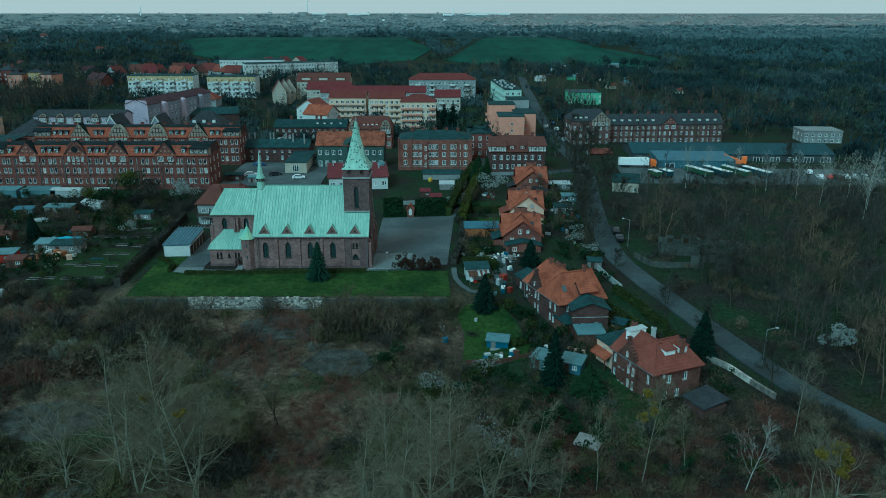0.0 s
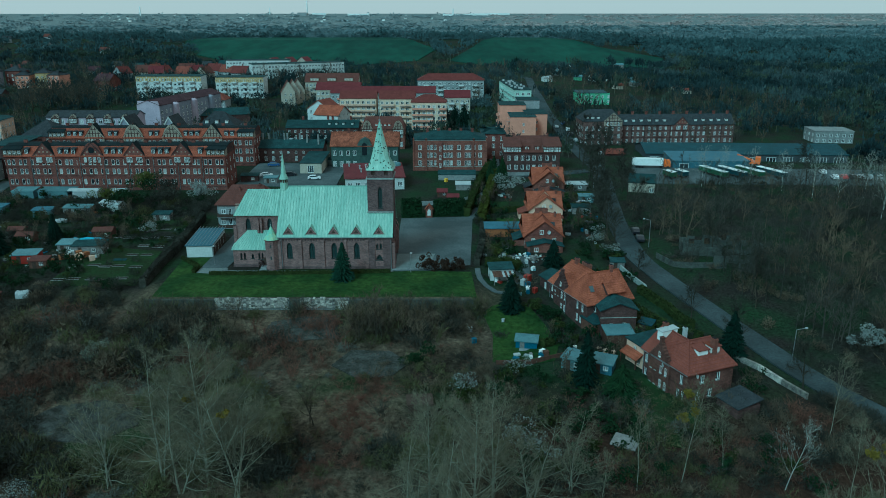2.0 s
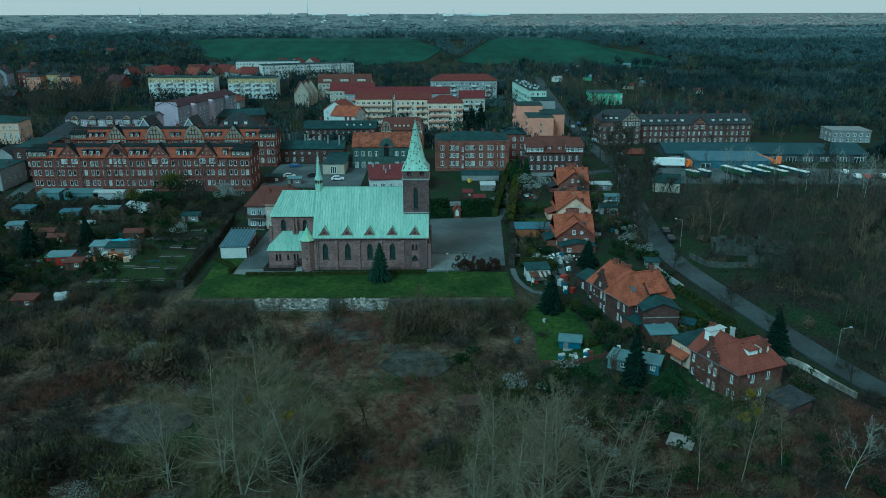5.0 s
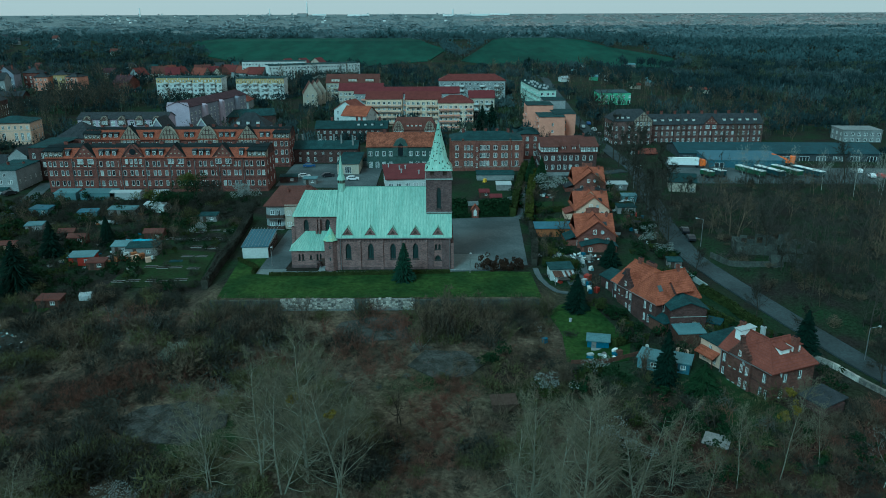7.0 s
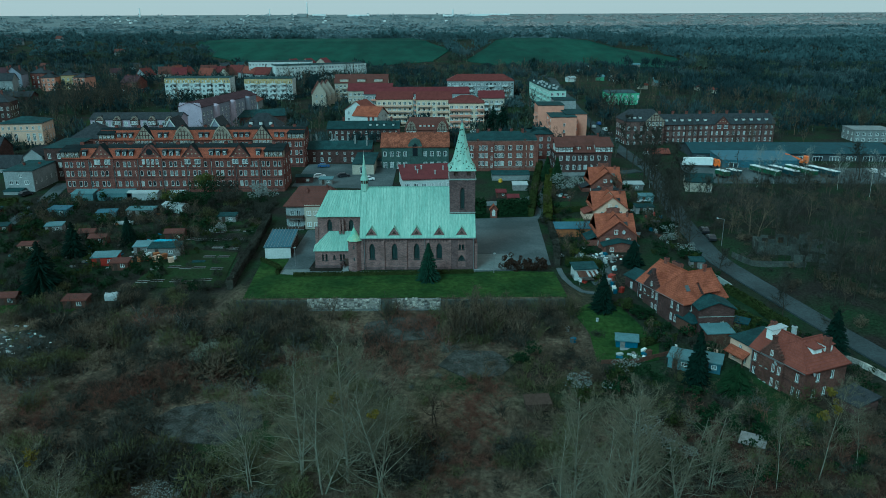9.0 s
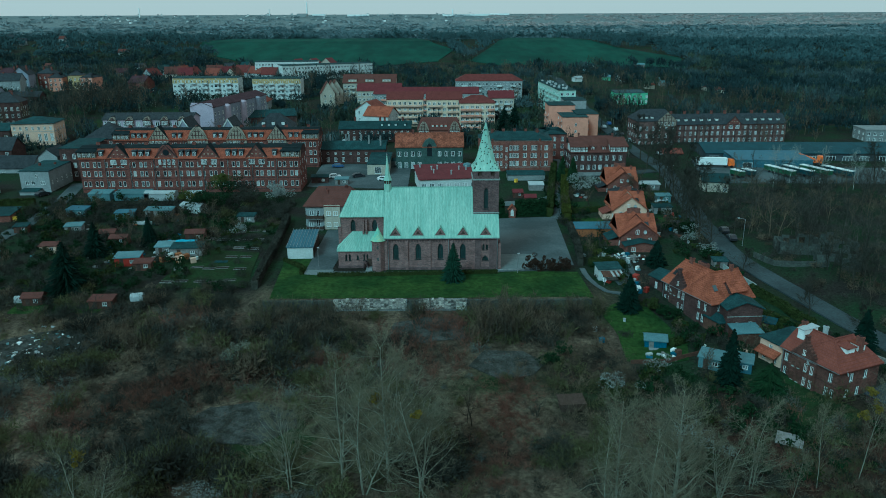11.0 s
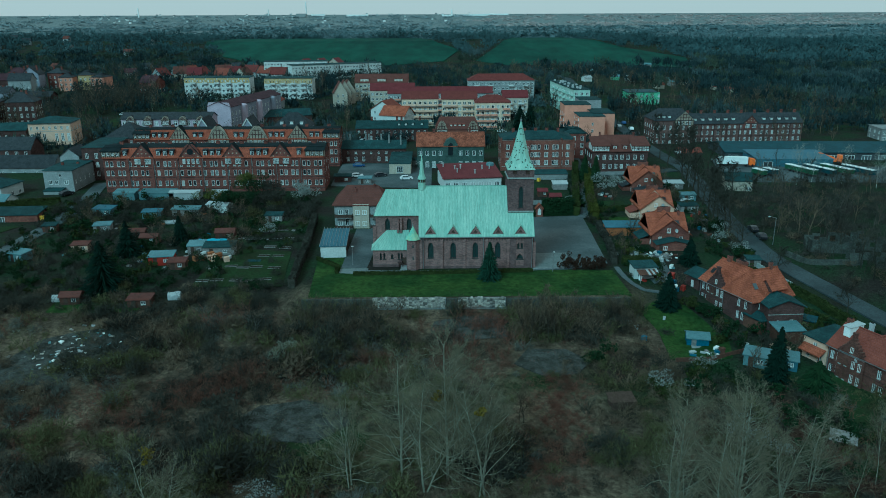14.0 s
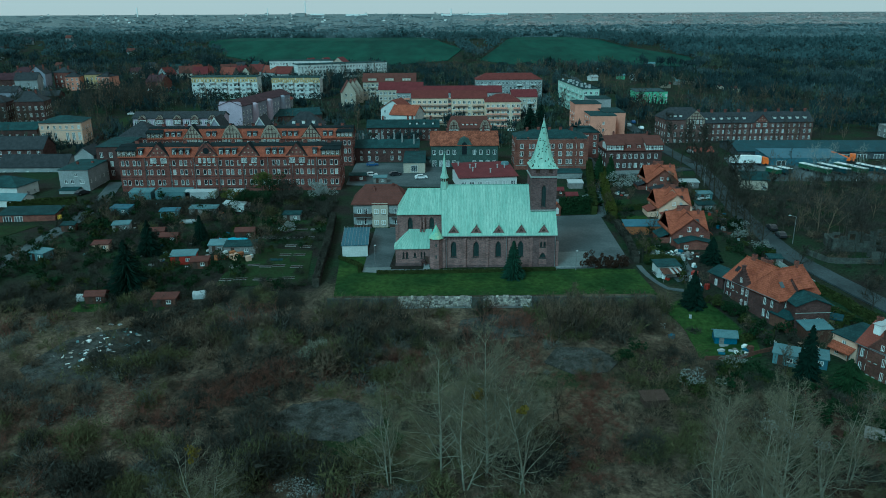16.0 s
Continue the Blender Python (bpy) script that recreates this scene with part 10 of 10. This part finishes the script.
for k in range(30):
    x, y = -90 + 3.4 * (k % 5) + rs.uniform(-0.6, 0.6), 153 + 7.5 * (k // 5) + rs.uniform(-1, 1)
    if -98 < x < -82.5 and 164 < y < 179 or -88 < x < -80 and 197 < y < 204:
        continue
    if abs(y - 198) < 1.5:
        y += 3.5
    t = thing("raised_bed", "long dug vegetable bed edged with weathered boards", "garden bed", x, y, None, rs.uniform(-4, 4), "vegetable beds")
    q = Geo()
    q.box(-1.35, -0.5, -0.3, 1.35, 0.5, 0.16)
    part("soil", q, SOIL, t)
    for yy in (-0.56, 0.5):
        q = Geo()
        q.box(-1.4, yy, -0.3, 1.4, yy + 0.06, 0.26)
        part("edge_board", q, WOOD_GY, t)
for k in range(60):
    x, y = ((-101 + rs.gauss(0, 5.5), 166 + rs.gauss(0, 4.5)) if k < 38 else (-112 + rs.gauss(0, 12), 190 + rs.gauss(0, 9)))
    if y < 143:
        continue
    q = Geo()
    a, c = rs.uniform(0.25, 0.9), rs.uniform(0.1, 0.4)
    q.box(-a, -c, -0.1, a, c, rs.uniform(0.08, 0.5))
    tagged(part("scrap_piece", q, (SHEET_W, WOOD_GY, SHEET_T, WOOD_OR, WOOD_BR, PAINT_B)[k % 6], None, m=pose(x, y, gz(x, y) + 0.1, 0, rs.uniform(-12, 12), rs.uniform(0, 360))), "odd board or sheet lying on the allotment", "scrap", "allotment scrap")


def crate(x, y, s, material, label, name="crate", rz=0, h=None):
    h = h or s
    t = thing(name, label, name.replace("_", " "), x, y, None, rz)
    g = Geo()
    g.box(-s / 2, -s * 0.4, -0.1, s / 2, s * 0.4, h)
    part("body", g, material, t)
    g = Geo()
    g.box(-s / 2 - 0.04, -s * 0.4 - 0.04, h, s / 2 + 0.04, s * 0.4 + 0.04, h + 0.08)
    part("lid", g, material, t)
    return t


for k in range(13):
    crate(-96 + rs.uniform(0, 8.5), 166 + rs.uniform(-1.5, 2.5), rs.uniform(0.7, 1.3), (PLASTER_PE, WOOD_OR, PLASTER_W, WOOD_OR)[k % 4], "stacked pale wooden crate on the allotment", rz=rs.uniform(0, 90))
for x, y, s, m in ((13.2, 152, 1.5, PAINT_R), (13.0, 149.5, 1.0, PAINT_B), (12.2, 150.4, 1.2, SHEET_W), (14.2, 146.8, 1.0, PAINT_R), (-0.8, 132.2, 0.8, SHEET_W), (-0.2, 130.2, 0.9, SHEET_W), (0.4, 126.2, 0.9, PAINT_B), (29.5, 126.6, 1.0, PAINT_Y), (13.2, 121, 0.9, WOOD_BR), (10.4, 170.5, 1.2, SHEET_W), (9.2, 166.5, 1.0, SHEET_W), (-150.0, 202.2, 1.2, PAINT_Y), (-4.2, 240.8, 1.0, PAINT_Y), (6.5, 134, 0.6, SHEET_W), (24.2, 121.8, 0.8, PLASTER_PE), (25.4, 121.2, 0.8, PLASTER_PE), (23.0, 122.4, 0.8, PLASTER_PE)):
    crate(x, y, s, m, "weathered garden box or water butt", "garden_box", rs.uniform(0, 90))


def tarp(x, y, L, D, h, material, label, seed):
    rng = random.Random(seed)
    g, n, m = Geo(), 9, 5
    for j in range(m):
        for i in range(n):
            g.v.append((-L / 2 + L * i / (n - 1), -D / 2 + D * j / (m - 1), h * (0.6 + 0.4 * math.sin(math.pi * j / (m - 1))) + rng.uniform(-0.15, 0.15)))
    g.f = [(j * n + i, j * n + i + 1, (j + 1) * n + i + 1, (j + 1) * n + i) for j in range(m - 1) for i in range(n - 1)]
    g.m = [0] * len(g.f)
    top = len(g.v)
    edge = [i for i in range(n)] + [j * n + n - 1 for j in range(1, m)] + [(m - 1) * n + i for i in range(n - 2, -1, -1)] + [j * n for j in range(m - 2, 0, -1)]
    low = []
    for e in edge:
        low.append(len(g.v))
        g.v.append((g.v[e][0], g.v[e][1], -0.1))
    for k in range(len(edge)):
        g.f.append((edge[k], low[k], low[(k + 1) % len(edge)], edge[(k + 1) % len(edge)]))
        g.m.append(0)
    return tagged(part("tarpaulin", g, material, None, m=pose(x, y, gz(x, y), 0, 0, 5)), label, "tarpaulin")


tarp(-95.0, 178.6, 7.0, 2.6, 1.5, TARP_B, "crumpled blue tarpaulin over a woodpile", 1)
tarp(-93.6, 145.0, 2.6, 2.0, 1.5, SHEET_W, "crumpled white tarpaulin tent", 2)
tarp(-118.0, 144.0, 1.6, 1.4, 1.4, SHEET_W, "small white garden tent", 3)
tarp(-112.5, 198.5, 5.0, 2.0, 0.8, SHEET_W, "pale plastic sheet over a bed", 4)
tarp(-81.5, 165.0, 3.0, 1.2, 0.4, FELT, "pale plastic sheet over vegetable beds", 5)
drape("grass_patch", [(-61, 92), (-55, 90.5), (-49.5, 92), (-48.5, 96), (-53, 98.5), (-60, 97)], LAWN_R, "rough olive grass in the waste ground", "ground", 0.12, 2.0)
drape("rubble_slope", [(-117, 117), (-111, 111), (-103, 113), (-97, 121), (-95, 129), (-103, 133), (-113, 128)], ASH, "grey slope of ash and building rubble", "ground", 0.12, 2.0)
drape("rubble_slope", [(-40, 128), (-34, 125.5), (-26, 126), (-22, 130), (-25, 135), (-33, 136.5), (-39, 134)], ASH, "grey stony slope below the retaining wall", "ground", 0.12, 2.0)
GRASS_DRY = mat("olive_dry_grass", (0.1, 0.097, 0.056), 0.95, 0.5, 0.12, 9, 0.6, col2=(0.05, 0.048, 0.029))
drape("dry_meadow", [(-59, 92), (-54, 87.5), (-46, 89), (-38, 86.5), (-31, 90), (-29, 98), (-32, 106), (-38, 112), (-46, 110), (-50, 103), (-51, 97)], GRASS_DRY, "olive patch of flattened dry grass", "grass", 0.1, 2.0)
drape("ash_heap", [(-25, 117), (-20, 113), (-14, 114), (-11, 118), (-15, 122), (-22, 122)], ASH, "grey ash and gravel in the waste ground", "ground", 0.15, 2.0)
drape("ash_heap", [(-70, 99), (-64, 95), (-57, 94), (-52, 99), (-53, 104), (-60, 106), (-67, 105)], ASH, "grey heap of ash in the waste ground", "ground", 0.25, 2.0)
# fly-tipped rubble at the waste ground's edge
for k in range(110):
    x, y = -106 + rs.gauss(0, 4.2), 124 + rs.gauss(0, 4.6)
    q = Geo()
    a = rs.uniform(0.12, 0.45)
    stone_block(q, 0, 0, 0, a, a * 0.7, a * 0.35, rs)
    tagged(part("rubble_piece", q, (FRAME_W, RUBBLE, SHEET_T, SHEET_W, RUBBLE)[k % 5], None, m=pose(x, y, gz(x, y) + a * 0.25, rs.uniform(-15, 15), rs.uniform(-15, 15), rs.uniform(0, 360))), "pale piece of dumped building rubble", "rubble", "dumped rubble")
for k in range(75):
    x, y = 14.6 + rs.gauss(0, 2.4), 166.4 + rs.gauss(0, 1.5)
    q = Geo()
    a = rs.uniform(0.15, 0.5)
    stone_block(q, 0, 0, 0, a, a * 0.7, a * 0.5, rs)
    tagged(part("rubble_piece", q, (SHEET_W, RUBBLE, FRAME_W, SHEET_T, WOOD_BR)[k % 5], None, m=pose(x, y, gz(x, y) + a * 0.4, 0, 0, rs.uniform(0, 360))), "pale piece of clutter in the cottage yard", "rubble", "yard clutter")


# ---- vehicles ----
def car(x, y, rz, paint, label, z=None, van=False):
    t = thing("van" if van else "car", label, "van" if van else "car", x, y, (gz(x, y) + 0.2) if z is None else z, rz, "parked cars")
    g = Geo()
    h = 1.0 if van else 0.62
    side = [(-2.1, 0.3), (2.1, 0.3), (2.15, 0.62), (2.0, 0.85), (1.1, 0.95), (0.55, 1.42), (-1.1, 1.45), (-1.9, 0.98), (-2.15, 0.9)]
    if van:
        side = [(-2.5, 0.3), (2.5, 0.3), (2.55, 0.9), (2.1, 1.1), (1.6, 1.95), (-2.45, 2.0)]
    g.prism_y(side, -0.85, 0.85)
    part("body", g, paint, t)
    g = Geo()
    if van:
        g.prism_y([(1.0, 1.15), (1.95, 1.15), (1.6, 1.85), (1.0, 1.85)], -0.87, 0.87)
    else:
        g.prism_y([(0.95, 0.98), (0.5, 1.36), (-1.05, 1.39), (-1.7, 1.0)], -0.87, 0.87)
        g.prism_y([(1.05, 0.97), (1.12, 0.97), (0.6, 1.41), (0.53, 1.41)], -0.75, 0.75)
    part("glazing", g, GLASS, t)
    for sx in (-1.35, 1.35):
        for sy in (-0.8, 0.8):
            q = Geo()
            q.tube((sx, sy - 0.1, 0.32), (sx, sy + 0.1, 0.32), 0.32, 0.32, 10)
            wl = part("wheel", q, RUBBER, t)
            q = Geo()
            q.tube((sx, sy - 0.11, 0.32), (sx, sy + 0.11, 0.32), 0.18, 0.18, 8)
            part("rim", q, METAL, wl)
    return t


CW, CB, CS, CR, CBL = CAR_PAINTS
for x, y, rz, p, lab in ((-48.5, 243.5, 8, CW, "white parked car in the courtyard"), (-65.5, 247.5, 12, CW, "white parked car in the courtyard"), (-57.5, 248.5, 20, CB, "black parked car in the courtyard"), (-66.5, 264, 5, CBL, "blue parked car in the courtyard"),
                         (45.4, 186.5, 85, CB, "black car parked on the lane"), (45.0, 180.2, 85, CB, "dark car parked on the lane"), (47.2, 302, 88, CB, "dark car parked on the street"), (52.3, 318, 90, CS, "silver car parked on the street"), (52.6, 332, 90, CB, "black car parked on the street"), (53.0, 345, 90, CW, "white car parked on the street"), (49.0, 352, 90, CS, "silver car parked on the street"),
                         (53.6, 362, 90, CBL, "blue car parked on the street"), (36.6, 213.0, 0, CS, "silver car by the cottages"), (34.5, 193.5, 90, CB, "dark car by the cottages"), (-154.5, 226.5, 60, CB, "dark car by the grey house"), (-205, 398, 10, CW, "white car by the green square"), (-198, 396, 10, CS, "silver car by the green square"), (-189, 395, 10, CW, "white car by the green square"), (24, 316, 0, CR, "red car before the flats"), (19.5, 318, 0, CB, "dark car before the flats"), (56.5, 286, 85, CS, "silver car at the works gate"),
                         (-66, 330, 60, CW, "white car behind the workshop"), (-70, 318, 60, CS, "silver car behind the workshop"), (-8, 340, 0, CW, "white car before the flats"), (-3, 338, 0, CB, "black car before the flats")):
    car(x, y, rz, p, lab)
car(15.2, 292, 90, CW, "white van beside the school", van=True)
for k in range(7):
    car(128 + 2.9 * (k % 6) + rs.uniform(-0.4, 0.4), 246 + 8 * (k // 6), 80, CAR_PAINTS[(k * 3) % 5 if k % 3 else 0], "car parked in the works yard", gz(120, 246) + 0.45)

TRAILER_G = mat("green_trailer_paint", (0.045, 0.1, 0.055), 0.5, 0.2, 1.0)
lorry = thing("lorry", "articulated lorry with white trailer and orange cab", "lorry", 69.8, 261.5, gz(69.8, 261.5) + 0.35, -6)
lorry.scale = (0.84, 0.84, 0.84)
g = Geo()
g.box(-8, -1.3, 1.0, 4.6, 1.3, 4.0)
part("trailer", g, FRAME_W, lorry, "white box trailer")
g = Geo()
g.prism_y([(5.2, 0.6), (7.6, 0.6), (7.7, 1.8), (7.4, 3.3), (5.2, 3.6)], -1.25, 1.25)
cab = part("cab", g, PAINT_O, lorry, "orange tractor cab")
g = Geo()
g.box(7.55, -1.1, 1.9, 7.72, 1.1, 2.9)
part("windscreen", g, GLASS, cab)
g = Geo()
g.box(-7.8, -0.5, 0.6, 7.2, 0.5, 1.0)
part("chassis", g, RUBBER, lorry)
for sx in (-6.4, -5.2, -4.0, 4.0, 6.6):
    for sy in (-1.1, 1.1):
        q = Geo()
        q.tube((sx, sy - 0.16, 0.5), (sx, sy + 0.16, 0.5), 0.5, 0.5, 12)
        part("wheel", q, RUBBER, lorry)
for k, (x, y) in enumerate(((88, 250), (94.5, 250), (101, 251), (108, 250), (71.8, 246), (76, 247))):
    t = thing("trailer", "parked trailer with a white roof and dark sides", "trailer", x, y, gz(x, y) + 0.35, -70, "parked trailers")
    g = Geo()
    L = 12.5 if k < 4 else 5.0
    g.box(-L / 2, -1.1, 0.7, L / 2, 1.1, 2.2)
    part("body", g, (TRAILER_G, SHEET_DB, TRAILER_G, SHEET_DB, TRAILER_G, SHEET_DB)[k], t)
    g = Geo()
    g.box(-L / 2 - 0.05, -1.1, 2.2, L / 2 + 0.05, 1.1, 2.34)
    part("roof", g, FRAME_W, t)
    for sx in (-L * 0.3, -L * 0.15, L * 0.3):
        for sy in (-1, 1):
            q = Geo()
            q.tube((sx, sy - 0.14, 0.45), (sx, sy + 0.14, 0.45), 0.45, 0.45, 10)
            part("wheel", q, RUBBER, t)
loader = thing("loader", "orange crane truck in the works yard", "truck", 107.5, 267.5, gz(107, 267) + 0.4, -25)
g = Geo()
g.box(-3.5, -1.2, 0.7, 3.5, 1.2, 1.6)
g.box(1.8, -1.2, 1.6, 3.6, 1.2, 3.2)
part("body", g, PAINT_O, loader)
g = Geo()
g.tube((1.0, 0, 1.8), (-4.5, 0, 3.6), 0.35, 0.25, 6)
part("boom", g, PAINT_O, loader)
for sx in (-2.4, 2.4):
    for sy in (-1.1, 1.1):
        q = Geo()
        q.tube((sx, sy - 0.2, 0.5), (sx, sy + 0.2, 0.5), 0.55, 0.55, 10)
        part("wheel", q, RUBBER, loader)

# ---- distant huts, houses, the town on the horizon ----
for k in range(34):
    x, y = rs.uniform(62, 165), rs.uniform(495, 715)
    if 78 < x < 104 and y < 500:
        continue
    m, r = ((PLASTER_W, SHEET_W), (PLASTER_GR, SHEET_T), (WOOD_GY, SHEET_T), (PLASTER_C, TILE_RED), (PLASTER_W, FELT))[k % 5]
    building("allotment_hut", "small pale hut in the far garden colony", "shed", x, y, gz(x, y), rs.uniform(-30, 30), rs.uniform(4, 7), 4, 2.6, m, r, "gable", 1.2, 0.3, group="garden colony huts")
for k in range(30):
    y = rs.uniform(560, 1000)
    x = -rs.uniform(0.18, 0.66) * y - 20
    if in_field(x, y):
        continue
    m, r = ((PLASTER_GY, TILE_PLUM), (PLASTER_GY, SLATE), (PLASTER_GY, TILE_BROWN), (BRICK_DARK, SLATE), (PLASTER_GY, FELT))[k % 5]
    building("far_house", "small house among distant trees", "house", x, y, gz(x, y) + 1.0, rs.uniform(-40, 40), rs.uniform(6, 9), 7, rs.uniform(2.5, 4), m, r, "gable", 3.0, 0.4, group="distant houses", front=cols(8, 3, (1.2,), 1.2, 1.4))
for k in range(110):
    y = rs.uniform(3000, 4700)
    x = rs.uniform(-0.62, 0.04) * y
    h, L = rs.uniform(8, 14), rs.uniform(12, 34)
    m = (PLASTER_W, PLASTER_GY, FRAME_W, PLASTER_GY, PLASTER_W)[k % 5]
    # Every third roof takes the haze-paled colour of the farthest woods.
    building("far_building", "pale building of the distant town", "building", x, y, gz(x, y) + 4, rs.uniform(-20, 20), L * 0.35, 6, h * 0.42, m, (CONCRETE, HAZE_PALE, SLATE)[k % 3], "gable", 2.5, 0.3, group="distant town")
for x, y, L, h in ((-470, 4300, 120, 7), (90, 4200, 180, 7), (230, 4300, 150, 8), (330, 4450, 110, 6), (-720, 4500, 80, 6)):
    building("far_warehouse", "long white hall on the horizon", "warehouse", x, y, gz(x, y) + 3, 0, L, 40, h, FRAME_W, FRAME_W, "flat", 1, 0.5, group="distant halls")
for x, y, h, r in ((-735, 4200, 80, 2.6), (-1680, 4300, 50, 2.6), (-1005, 4500, 40, 2.2), (60, 4500, 34, 3)):
    t = thing("chimney_stack", "tall slender chimney on the horizon", "chimney", x, y, gz(x, y))
    g = Geo()
    g.ring(0, 0, [(0, r * 1.6), (h, r)], 10)
    part("shaft", g, FRAME_W, t)
building("power_station", "brick works hall beneath the chimney", "building", -755, 4150, gz(-755, 4150) + 5, 0, 50, 40, 14, PLASTER_GY, FELT, "flat", 1, 0.5)
